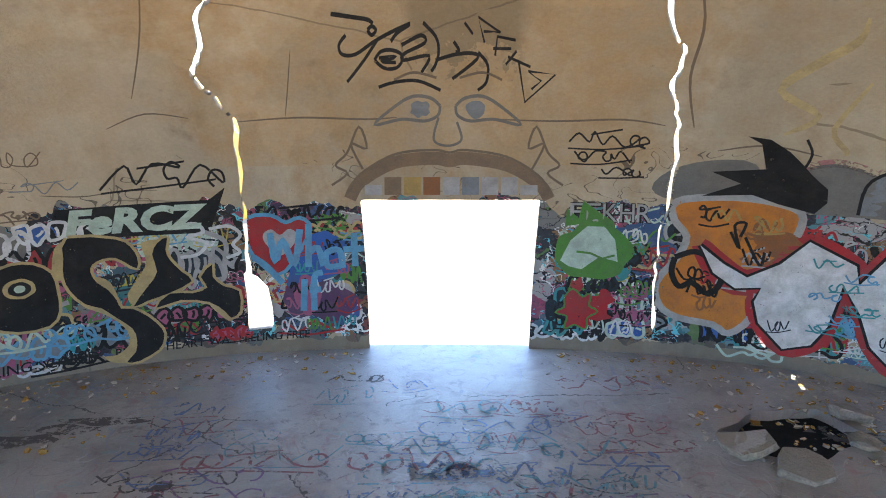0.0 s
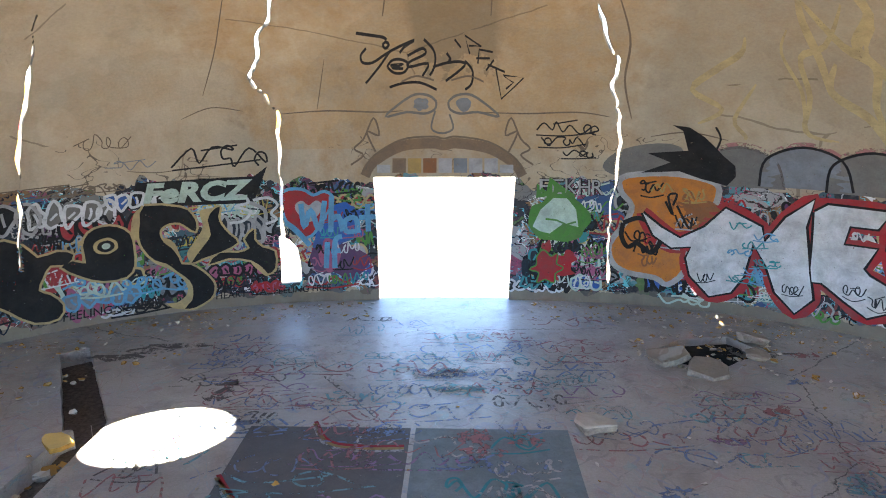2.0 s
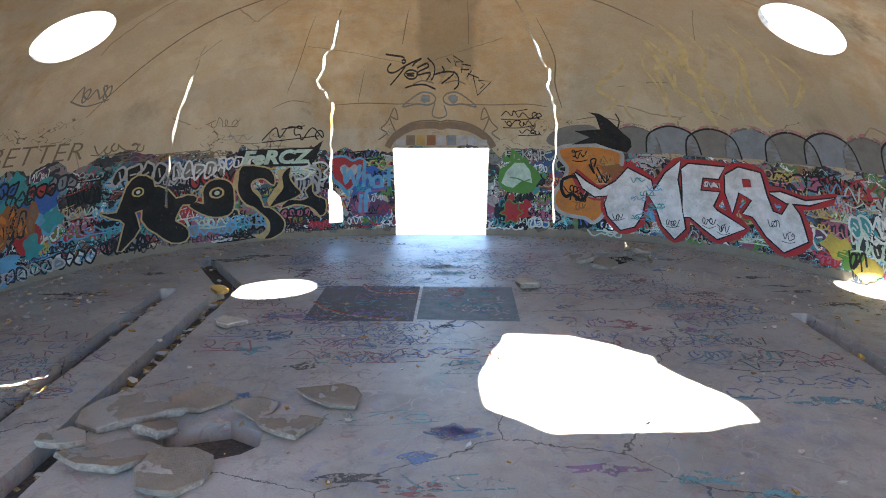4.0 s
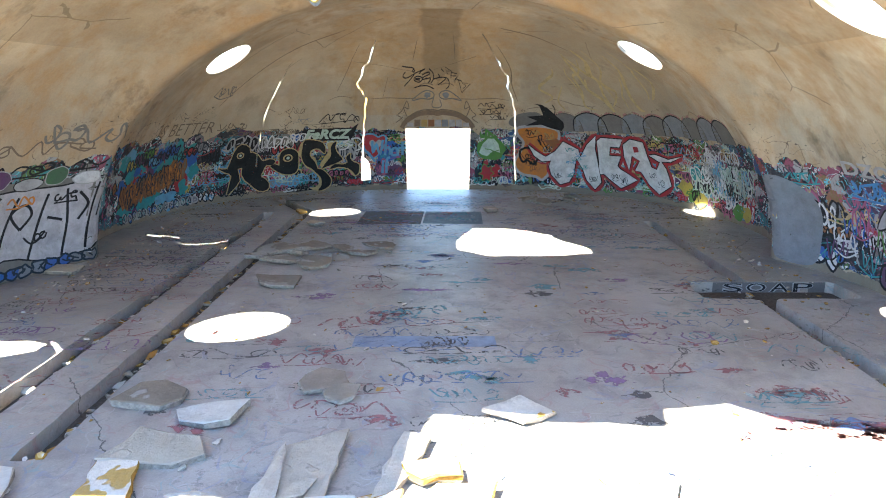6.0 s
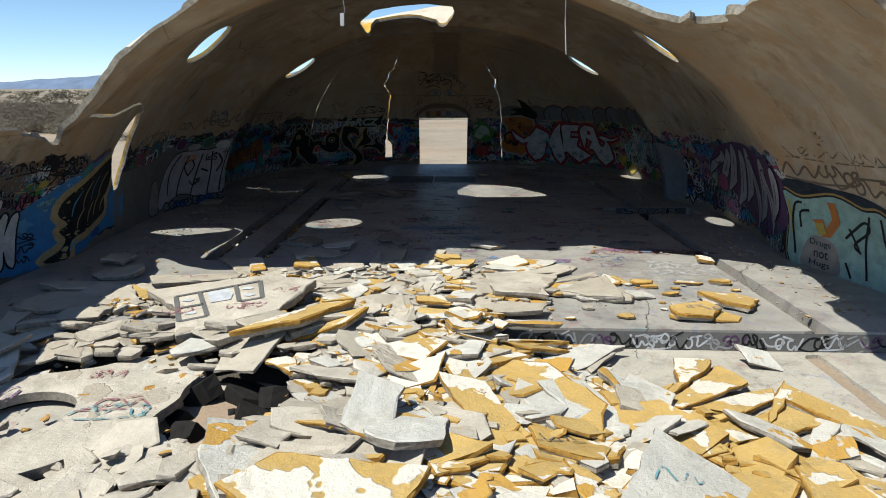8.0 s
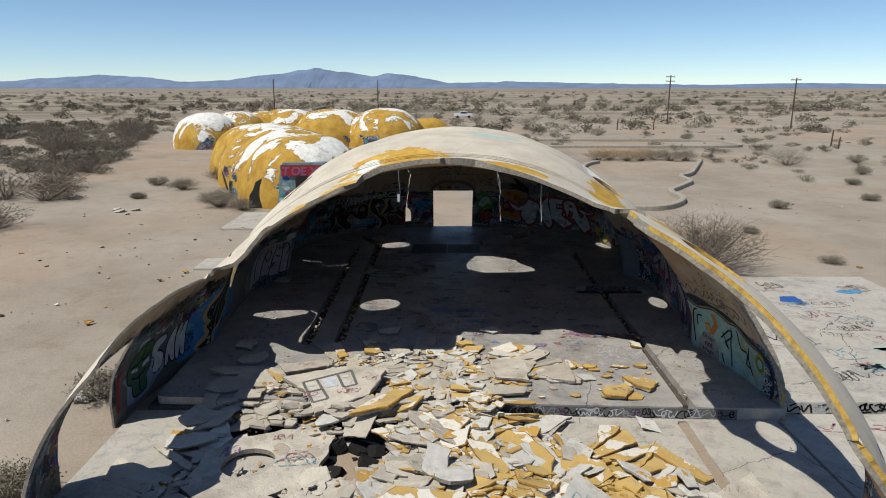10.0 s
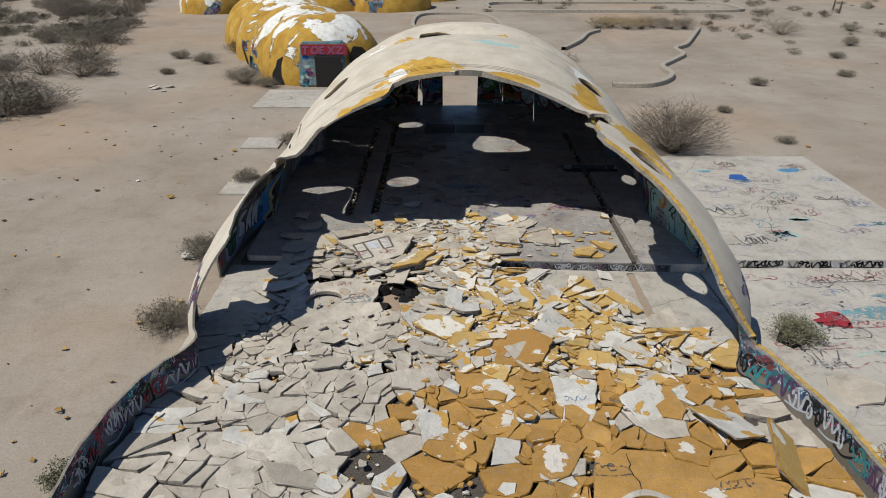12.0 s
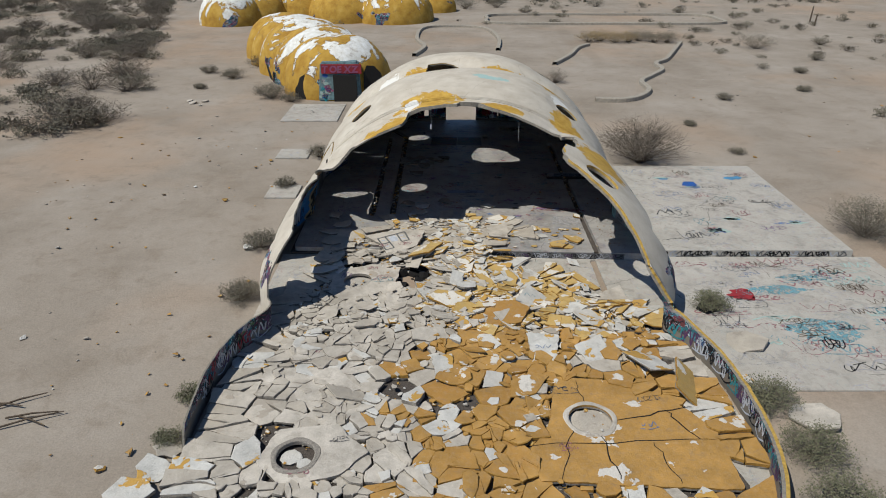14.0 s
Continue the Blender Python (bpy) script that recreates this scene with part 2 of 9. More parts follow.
def concrete(name, low, high, paint=0.0, shift=0.0, scale=1.0):
    n = Nodes(name, 0.88)
    base = n.ramp(n.noise(0.5 * scale, 6, 0.65, None, 0.2, shift), [(0.3, low), (0.68, high)])
    stain = n.ramp(n.noise(1.7 * scale, 5, 0.65, None, 0.4, shift + 4), [(0.5, 0.0), (0.7, 1.0)])
    base = n.mix(n.math("MULTIPLY", stain, 0.45), base, tuple(v * 0.45 for v in low))
    grain = n.noise(40, 5, 0.75)
    base = n.mix(0.45, base, n.ramp(grain, [(0.3, 0.5), (0.7, 1.0)]), "MULTIPLY")
    chips = n.ramp(n.noise(22, 4, 0.8, None, 0, shift + 15), [(0.66, 0.0), (0.7, 1.0)])
    base = n.mix(n.math("MULTIPLY", chips, 0.5), base, tuple(v * 1.35 for v in high))
    soil = n.ramp(n.noise(6, 6, 0.8, None, 0.3, shift + 17), [(0.54, 0.0), (0.62, 1.0)])
    base = n.mix(n.math("MULTIPLY", n.math("MULTIPLY", soil, n.ramp(n.noise(0.6, 3, 0.6, None, 0, shift + 18), [(0.42, 0.0), (0.62, 1.0)])), 0.55), base, tuple(v * 0.4 for v in low))
    if paint:
        warp = n.mix(0.1, n.pos, n.noise(1.1, 3, 0.6, None, 0, shift + 2, True))
        for k, (tint, w, sc) in enumerate([((0.05, 0.05, 0.06), 0.009, 1.5), ((0.30, 0.06, 0.08), 0.011, 1.9), ((0.10, 0.17, 0.36), 0.012, 1.2), ((0.55, 0.55, 0.55), 0.006, 1.7), ((0.10, 0.33, 0.36), 0.009, 2.3)]):
            l = n.line(sc * scale, w, shift + 9 * k + 1, warp, 1.0)
            gate = n.math("GREATER_THAN", n.noise(0.45, 2, 0.5, None, 0, shift + 50 + k), 0.48)
            worn = n.ramp(n.noise(5, 4, 0.7, None, 0, shift + k), [(0.38, 0.0), (0.6, 1.0)])
            base = n.mix(n.math("MULTIPLY", n.math("MULTIPLY", l, gate), n.math("MULTIPLY", worn, paint)), base, tint)
        for k, tint in enumerate([(0.16, 0.08, 0.10), (0.09, 0.13, 0.22), (0.12, 0.20, 0.21)]):
            p = n.ramp(n.noise(0.8, 5, 0.7, warp, 0.6, shift + 70 + 6 * k), [(0.62, 0.0), (0.66, 1.0)])
            base = n.mix(n.math("MULTIPLY", p, 0.55 * paint), base, tint)
    crack = n.voronoi(0.33 * scale, n.mix(0.25, n.pos, n.noise(1.8, 5, 0.7, None, 0, 0, True)), "Distance", "DISTANCE_TO_EDGE")
    line = n.math("MULTIPLY", n.math("LESS_THAN", crack, 0.0018), n.math("GREATER_THAN", n.noise(0.4, 2, 0.5, None, 0, shift + 91), 0.5))
    base = n.mix(n.math("MULTIPLY", line, 0.8), base, (0.02, 0.018, 0.016))
    return n.done(base, n.math("ADD", n.math("MULTIPLY", grain, 0.6), n.math("MULTIPLY", line, -1.0)), 0.4, 0.012)


def fragment(name, tones, wear, rag=0.5):
    """A broken piece's skin: its own tone, flakes of another one over it."""
    n = Nodes(name, 0.88)
    r = n.math("FRACT", n.math("ADD", n.random(), n.math("MULTIPLY", n.island(), 3.7)))
    base = n.ramp(r, [(0.0, tones[0]), (0.5, tones[1]), (1.0, tones[2])])
    base = n.mix(n.ramp(n.noise(1.8, 5, 0.65), [(0.3, 0.0), (0.7, 1.0)]), tuple(v * 0.72 for v in tones[1]), base)
    base = n.mix(0.5, base, n.ramp(n.noise(0.7, 6, 0.7, None, 0.6, 29), [(0.34, 0.62), (0.5, 0.95), (0.66, 1.2)]), "MULTIPLY")
    flake = n.ramp(n.noise(1.0, 4, 0.6, None, 0.3, 7), [(wear, 0.0), (wear + 0.01, 1.0)])
    base = n.mix(flake, base, tones[3])
    dust = n.ramp(n.noise(7, 5, 0.7, None, 0, 3), [(0.48, 0.0), (0.68, 1.0)])
    base = n.mix(n.math("MULTIPLY", dust, 0.2), base, (0.40, 0.33, 0.25))
    grime = n.ramp(n.noise(2.6, 6, 0.7, None, 0.5, 19), [(0.56, 0.0), (0.66, 1.0)])
    base = n.mix(n.math("MULTIPLY", grime, 0.28), base, (0.19, 0.16, 0.125))
    grain = n.noise(30, 5, 0.75)
    base = n.mix(0.3, base, n.ramp(grain, [(0.3, 0.55), (0.7, 1.0)]), "MULTIPLY")
    return n.done(base, n.math("ADD", n.math("MULTIPLY", flake, 0.5), n.math("ADD", n.noise(14, 6, 0.75), n.math("MULTIPLY", n.noise(4.5, 5, 0.7, None, 0, 13), 1.2))), rag + 0.25, 0.03)


def desert():
    n = Nodes("desert_sand", 0.95, 0.1)
    base = n.ramp(n.noise(0.11, 7, 0.68), [(0.3, (0.25, 0.205, 0.157)), (0.5, (0.325, 0.272, 0.216)), (0.7, (0.385, 0.33, 0.27))])
    warm = n.ramp(n.noise(0.05, 4, 0.6, None, 0, 5), [(0.5, 0.0), (0.68, 1.0)])
    base = n.mix(n.math("MULTIPLY", warm, 0.55), base, (0.40, 0.265, 0.165))
    track = n.ramp(n.noise(0.35, 3, 0.5, n.stretch((1, 0.12, 1)), 0.4, 8), [(0.55, 0.0), (0.7, 1.0)])
    base = n.mix(n.math("MULTIPLY", track, 0.3), base, (0.24, 0.19, 0.14))
    x, y, z = n.xyz()
    far = n.math("MULTIPLY", n.math("SUBTRACT", y, 110), 0.012, clamp=True)
    scrub = n.ramp(n.noise(0.035, 7, 0.72, n.stretch((0.35, 1, 1)), 0.3, 13), [(0.46, 0.0), (0.56, 1.0)])
    base = n.mix(n.math("MULTIPLY", n.math("MULTIPLY", scrub, far), 0.75), base, (0.115, 0.100, 0.065))
    blot = n.ramp(n.noise(0.9, 6, 0.7, None, 0.4, 44), [(0.52, 0.0), (0.68, 1.0)])
    base = n.mix(n.math("MULTIPLY", blot, 0.5), base, (0.235, 0.185, 0.135))
    pebble = n.noise(16, 5, 0.75)
    base = n.mix(0.4, base, n.ramp(pebble, [(0.32, 0.5), (0.6, 1.0)]), "MULTIPLY")
    return n.done(base, n.math("ADD", pebble, n.math("MULTIPLY", n.noise(2.0, 4, 0.6), 2.0)), 0.4, 0.04)


M = {}
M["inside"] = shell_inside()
M["outside"] = shell_outside()
M["edge_grey"] = plain("broken_concrete_edge", (0.30, 0.265, 0.215), 0.95, 0.5, 14)
M["edge_foam"] = plain("yellow_foam_edge", (0.52, 0.33, 0.08), 0.95, 0.45, 10)
M["floor"] = concrete("dusty_floor_concrete", (0.27, 0.247, 0.225), (0.455, 0.422, 0.385), 0.3, 3.0)
M["floor"].node_tree.nodes["Principled BSDF"].inputs["Roughness"].default_value = 0.48
M["floor"].node_tree.nodes["Principled BSDF"].inputs["Specular IOR Level"].default_value = 0.5
M["slab"] = concrete("sunbaked_slab_concrete", (0.40, 0.36, 0.305), (0.50, 0.455, 0.39), 0.22, 23.0)
M["riser"] = concrete("painted_step_concrete", (0.20, 0.19, 0.18), (0.32, 0.30, 0.28), 1.0, 37.0, 2.2)
# dirt of the trenches, and the dark tone of the gaps in the rubble
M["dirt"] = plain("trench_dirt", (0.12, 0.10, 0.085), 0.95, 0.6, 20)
M["sand"] = desert()
M["frag_grey"] = fragment("broken_concrete_skin", [(0.45, 0.39, 0.31), (0.58, 0.51, 0.42), (0.66, 0.59, 0.50), (0.42, 0.36, 0.29)], 0.62)
M["frag_white"] = fragment("white_coating_skin", [(0.60, 0.555, 0.49), (0.72, 0.685, 0.62), (0.62, 0.555, 0.47), (0.52, 0.30, 0.07)], 0.58)
M["frag_foam"] = fragment("yellow_foam_skin", [(0.50, 0.30, 0.075), (0.66, 0.45, 0.165), (0.55, 0.33, 0.085), (0.70, 0.64, 0.55)], 0.54)
M["frag_rusty"] = fragment("weathered_orange_foam_skin", [(0.38, 0.19, 0.045), (0.53, 0.30, 0.085), (0.46, 0.24, 0.06), (0.66, 0.60, 0.52)], 0.62)
M["frag_floor"] = fragment("dusty_floor_break", [(0.22, 0.17, 0.125), (0.30, 0.25, 0.20), (0.25, 0.215, 0.18), (0.33, 0.30, 0.265)], 0.55)
# char of the lumps, and the near-black put into beds and crack lines
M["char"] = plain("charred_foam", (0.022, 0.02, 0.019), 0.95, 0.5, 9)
M["frag_side"] = plain("broken_edge_concrete", (0.34, 0.30, 0.25), 0.95, 0.5, 18)
M["frag_rust"] = plain("broken_edge_foam", (0.40, 0.22, 0.05), 0.95, 0.5, 16)


# ---------------------------------------------------------------- building helpers
def mesh_of(name, verts, faces, mats, slots=None, smooth=False):
    me = bpy.data.meshes.new(name)
    me.from_pydata(verts, [], faces)
    for m in mats:
        me.materials.append(m)
    if slots is not None:
        me.polygons.foreach_set("material_index", slots)
    if smooth:
        me.polygons.foreach_set("use_smooth", [True] * len(me.polygons))
    me.update()
    return me


def thing(name, label, category, group="", kind="", at=(0, 0, 0)):
    ob = new(name)
    ob.location = at
    return tagged(ob, label, category, group, kind)


def part(name, me, parent, label=""):
    ob = new(name, me)
    ob.parent = parent
    return tagged(ob, label)


def seg_distance(p, a, b):
    """Distances of the rows of p from the stretch a to b."""
    a, b = np.array(a, float), np.array(b, float)
    d = b - a
    k = np.clip(((p - a) @ d) / max(d @ d, 1e-9), 0, 1)
    return np.linalg.norm(p - a - k[:, None] * d, axis=1)


def poly_field(p, poly):
    """Signed distance of 2-D points from a polygon, positive outside."""
    dist = np.full(len(p), 1e9)
    inside = np.zeros(len(p), bool)
    for i, a in enumerate(poly):
        b = poly[(i + 1) % len(poly)]
        dist = np.minimum(dist, seg_distance(p, a, b))
        if a[1] != b[1]:
            cross = ((a[1] > p[:, 1]) != (b[1] > p[:, 1])) & (p[:, 0] < (b[0] - a[0]) * (p[:, 1] - a[1]) / (b[1] - a[1]) + a[0])
            inside ^= cross
    return np.where(inside, -dist, dist)


def wobble(p, scale, amp, seed=0.0):
    return np.array([noise.noise((q[0] * scale + seed, q[1] * scale, q[2] * scale)) for q in p]) * amp


def clipped_shell(name, us, vs, place, field, thick, mats, smooth=True, mid=0.55):
    """A thick sheet over the grid us x vs, cut where field <= 0. place(U, V) gives the inner points, thick the outward offset.
    mats: inner side, outer side, inner half of the broken edge, outer half of it."""
    U, V = np.meshgrid(us, vs, indexing="ij")
    nu, nv = U.shape
    u, v = U.ravel(), V.ravel()
    f = field(u, v, place(u, v))
    idx = np.arange(nu * nv).reshape(nu, nv)
    quads = np.stack([idx[:-1, :-1], idx[1:, :-1], idx[1:, 1:], idx[:-1, 1:]], -1).reshape(-1, 4)
    inside = f[quads] > 0
    count = inside.sum(1)
    full = quads[count == 4]
    pts_u, pts_v = list(u), list(v)
    cache, polys = {}, []
    for q in quads[(count > 0) & (count < 4)]:
        poly = []
        for i in range(4):
            a, b = int(q[i]), int(q[(i + 1) % 4])
            if f[a] > 0:
                poly.append(a)
            if (f[a] > 0) != (f[b] > 0):
                key = (min(a, b), max(a, b))
                if key not in cache:
                    lo, hi = key
                    k = f[lo] / (f[lo] - f[hi])
                    k = min(max(k, 0.03), 0.97)
                    cache[key] = len(pts_u)
                    pts_u.append(u[lo] + k * (u[hi] - u[lo]))
                    pts_v.append(v[lo] + k * (v[hi] - v[lo]))
                poly.append(cache[key])
        if len(poly) > 2:
            polys.append(poly)
    faces = [tuple(q) for q in full.tolist()] + [tuple(p) for p in polys]
    used = np.unique(np.concatenate([full.ravel(), np.array([i for p in polys for i in p], int)]))
    remap = np.full(len(pts_u), -1)
    remap[used] = np.arange(len(used))
    faces = [tuple(int(remap[i]) for i in p) for p in faces]
    pu, pv = np.array(pts_u)[used], np.array(pts_v)[used]
    inner = place(pu, pv)
    e = 1e-3
    du = place(pu + e, pv) - place(pu - e, pv)
    dv = place(pu, pv + e) - place(pu, pv - e)
    nrm = np.cross(du, dv)
    ln = np.linalg.norm(nrm, axis=1)
    nrm = np.where(ln[:, None] > 1e-12, nrm / np.maximum(ln, 1e-12)[:, None], np.array([0, 0, 1.0]))
    t = thick(pu, pv, inner)[:, None] if callable(thick) else thick
    outer = inner + nrm * t
    half = inner + nrm * t * mid
    n = len(inner)
    edges = {}
    for p in faces:
        for i in range(len(p)):
            a, b = p[i], p[(i + 1) % len(p)]
            if (b, a) in edges:
                del edges[(b, a)]
            else:
                edges[(a, b)] = 1
    rim_i = [(b, a, a + 2 * n, b + 2 * n) for a, b in edges]
    rim_o = [(b + 2 * n, a + 2 * n, a + n, b + n) for a, b in edges]
    allf = [tuple(reversed(p)) for p in faces] + [tuple(i + n for i in p) for p in faces] + rim_i + rim_o
    slots = [0] * len(faces) + [1] * len(faces) + [2] * len(rim_i) + [3] * len(rim_o)
    me = mesh_of(name, np.concatenate([inner, outer, half]).tolist(), allf, mats, slots)
    if smooth:
        me.polygons.foreach_set("use_smooth", [s < 2 for s in slots])
        # split the normals where the skin meets the broken edge
        bm = bmesh.new()
        bm.from_mesh(me)
        for ed in bm.edges:
            if len({fa.material_index for fa in ed.link_faces}) > 1:
                ed.smooth = False
        bm.to_mesh(me)
        bm.free()
    return me


# ---------------------------------------------------------------- the broken dome
POWER = 2.5
# centre y, half depth to the front and to the back, from y, to y
SEGMENTS = {
    "a": (1.0, 4.0, 4.0, -1.4, 1.0),
    "b": (-5.3, 6.5, 8.2, -9.2, -1.4),
    "c": (-14.6, 11.4, 7.3, -19.3, -9.2),
    "d": (-23.5, 6.5, 7.7, -28.5, -19.3),
}
FRONT = (0.05, 1.0, 7.75, 7.3, 5.55)


def end_wall(phi, s):
    """The rounded end of the dome: plan angle phi, rise angle s."""
    xc, yc, w, d, h = FRONT
    c, sn = np.cos(phi), np.sin(phi)
    k = (np.abs(c) ** POWER + np.abs(sn) ** POWER) ** (-1 / POWER)
    r = np.cos(np.maximum(s, 0))
    return np.stack([xc + w * r * k * c, yc + d * r * k * sn, h * np.sin(s)], 1)


def bulge(y):
    """How far the vault swells at y: 1 in the middle of a bay, less at the ribs."""
    r = np.ones_like(y)
    for yc, df, dr, y0, y1 in SEGMENTS.values():
        k = (1 - np.minimum(np.abs(y - yc) / np.where(y > yc, df, dr), 0.995) ** POWER) ** (1 / POWER)
        r = np.where((y >= y0) & (y < y1), k, r)
    return r


def girth(y):
    """The swelling with rounded ribs, the axis and the half width at y."""
    near = np.min([np.abs(y - c) for c in (-1.4, -9.2, -19.3)], axis=0)
    h = 0.3 * np.clip(1.6 - near, 0, 1)
    r = np.mean([bulge(y + k * h) for k in (-1, -0.6, -0.2, 0.2, 0.6, 1)], axis=0)
    return r, np.interp(-y, [2.5, 8.0], [0.05, -0.35]), np.interp(-y, [8.0, 12.0], [7.75, 8.0])


def wall_lean(x, y, z):
    """The free-standing side walls lean inwards, more so towards their tops."""
    left = 0.22 * np.clip(z - 0.8, 0, 2.2) * np.interp(-y, [9.6, 11, 17.6, 19], [0, 1, 1, 0]) * np.clip(-x - 5.2, 0, 1)
    left = left + 0.25 * np.interp(-y, [4, 6.5, 8.5, 10], [0, 1, 1, 0]) * np.clip(-x - 4.6, 0, 1)
    right = 0.155 * np.clip(z - 1, 0, 4) * np.interp(-y, [11, 13], [0, 1]) * np.clip(x - 2.5, 0, 1)
    return left - right


def rise(y):
    """The height of the crown at y before the swelling."""
    return np.interp(-y, [-1, -0.3, 0.5, 3, 5.5, 8, 9.5, 12], [5.55, 5.66, 5.76, 5.76, 5.79, 5.74, 5.7, 5.75])


def vault(y, s):
    """The point at angle s of the cross-section at y."""
    r, xc, w = girth(y)
    h = rise(y)
    side = np.clip(s, 0, math.pi)
    over = np.where(s < 0, s, np.where(s > math.pi, math.pi - s, 0))
    x = xc + w * r * np.cos(side)
    # the torn lip sags at the haunches
    sag = np.interp(x, [-6.2, -5.5, -5, -4.5, -4, -3.5, -3, -2.7, -2.2, -1, 0, 1, 2, 3, 3.5, 4, 4.6], [-0.5, -0.58, -0.55, -0.48, -0.44, -0.38, -0.32, -0.26, -0.02, 0.06, 0.05, -0.12, -0.2, -0.32, -0.38, -0.3, 0])
    z = h * r * np.sin(side)
    z = z + sag * np.interp(-y, [9.2, 10.6, 11.6, 13], [0, 1, 1, 0]) * np.clip(z - 2.4, 0, 1)
    return np.stack([x + wall_lean(x, y, z), y, z + over * h], 1)


HOLES = [(-5.07, 2.45, 4.07), (5.0, 2.3, 4.12), (-5.12, -6.98, 4.3), (4.86, -6.76, 4.36), (4.69, -15.83, 4.22)]
HOLE_R = (0.62, 0.62, 0.63, 0.63, 0.72)
CROWN_GAP = [(-2.04, -0.2), (-1.21, -0.33), (-0.15, -1.0), (0.36, -2.16), (0.31, -2.9), (-0.47, -3.14), (-1.86, -3.14), (-2.32, -2.45)]
CRACKS = [
    ([(113.2, 4.75), (111.9, 4.15), (113.0, 3.98), (112.4, 3.74), (113.2, 3.52), (109.7, 3.09), (109.3, 2.62), (109.0, 1.78), (108.9, 1.0)], 0.026),
    ([(71.2, 4.85), (70.3, 4.2), (69.6, 3.84), (68.8, 3.72), (70.0, 3.38), (69.2, 3.04), (69.6, 2.5), (70.6, 1.48), (70.8, 1.0), (70.6, 0.35)], 0.021),
    ([(136.0, 4.1), (135.2, 3.57), (134.9, 2.77), (134.4, 1.8), (134.6, 1.0)], 0.022),
]


SIDE_CRACK = [(-7.47, 0.4, 1.27), (-7.32, 0.14, 1.59), (-7.16, -0.02, 1.87), (-7.03, -0.16, 2.05), (-6.77, -0.76, 1.99), (-6.6, -0.9, 2.11), (-6.3, -0.94, 2.53), (-6.19, -0.8, 2.81)]
LONG_CRACK = [(-6.67, -7.1, 2.82), (-6.61, -7.26, 2.93), (-6.48, -7.56, 3.06), (-6.43, -8.18, 3.01), (-6.41, -8.58, 2.94), (-6.44, -9.02, 2.85), (-6.5, -9.72, 2.87), (-6.46, -10.1, 2.87)]


def on_end(phi, z):
    return end_wall(np.array([radians(phi)]), np.array([math.asin(z / FRONT[4])]))[0]


def end_field(u, v, p):
    rag = wobble(p, 3.0, 0.02)
    f = np.maximum(np.abs(p[:, 0] - 0.06) - 1.07, p[:, 2] - 2.1) + rag * 0.6
    slot = poly_field(p[:, [0, 2]], [(-2.52, 1.12), (-2.38, 1.08), (-2.26, 0.93), (-2.24, 0.33), (-2.56, 0.33)])
    f = np.minimum(f, np.where(p[:, 1] > 3, slot + rag, 9))
    for line, half in CRACKS:
        rc = random.Random(int(1000 * half))
        fine = [line[0]]
        for (a0, z0), (a1, z1) in zip(line, line[1:]):
            fine += [(a0 + (a1 - a0) * k / 4 + rc.uniform(-0.22, 0.22) * (k < 4), z0 + (z1 - z0) * k / 4) for k in range(1, 5)]
        pts = [on_end(*q) for q in fine]
        for i in range(len(pts) - 1):
            w = half * (0.5 if i < 4 else 1.0 if fine[i][1] > 2.6 else 0.72)
            f = np.minimum(f, seg_distance(p, pts[i], pts[i + 1]) - w + rag * 0.8)
    for h, q in zip(HOLES[:2], HOLE_R):
        f = np.minimum(f, np.linalg.norm(p - np.array(h), axis=1) - q + rag)
    return f


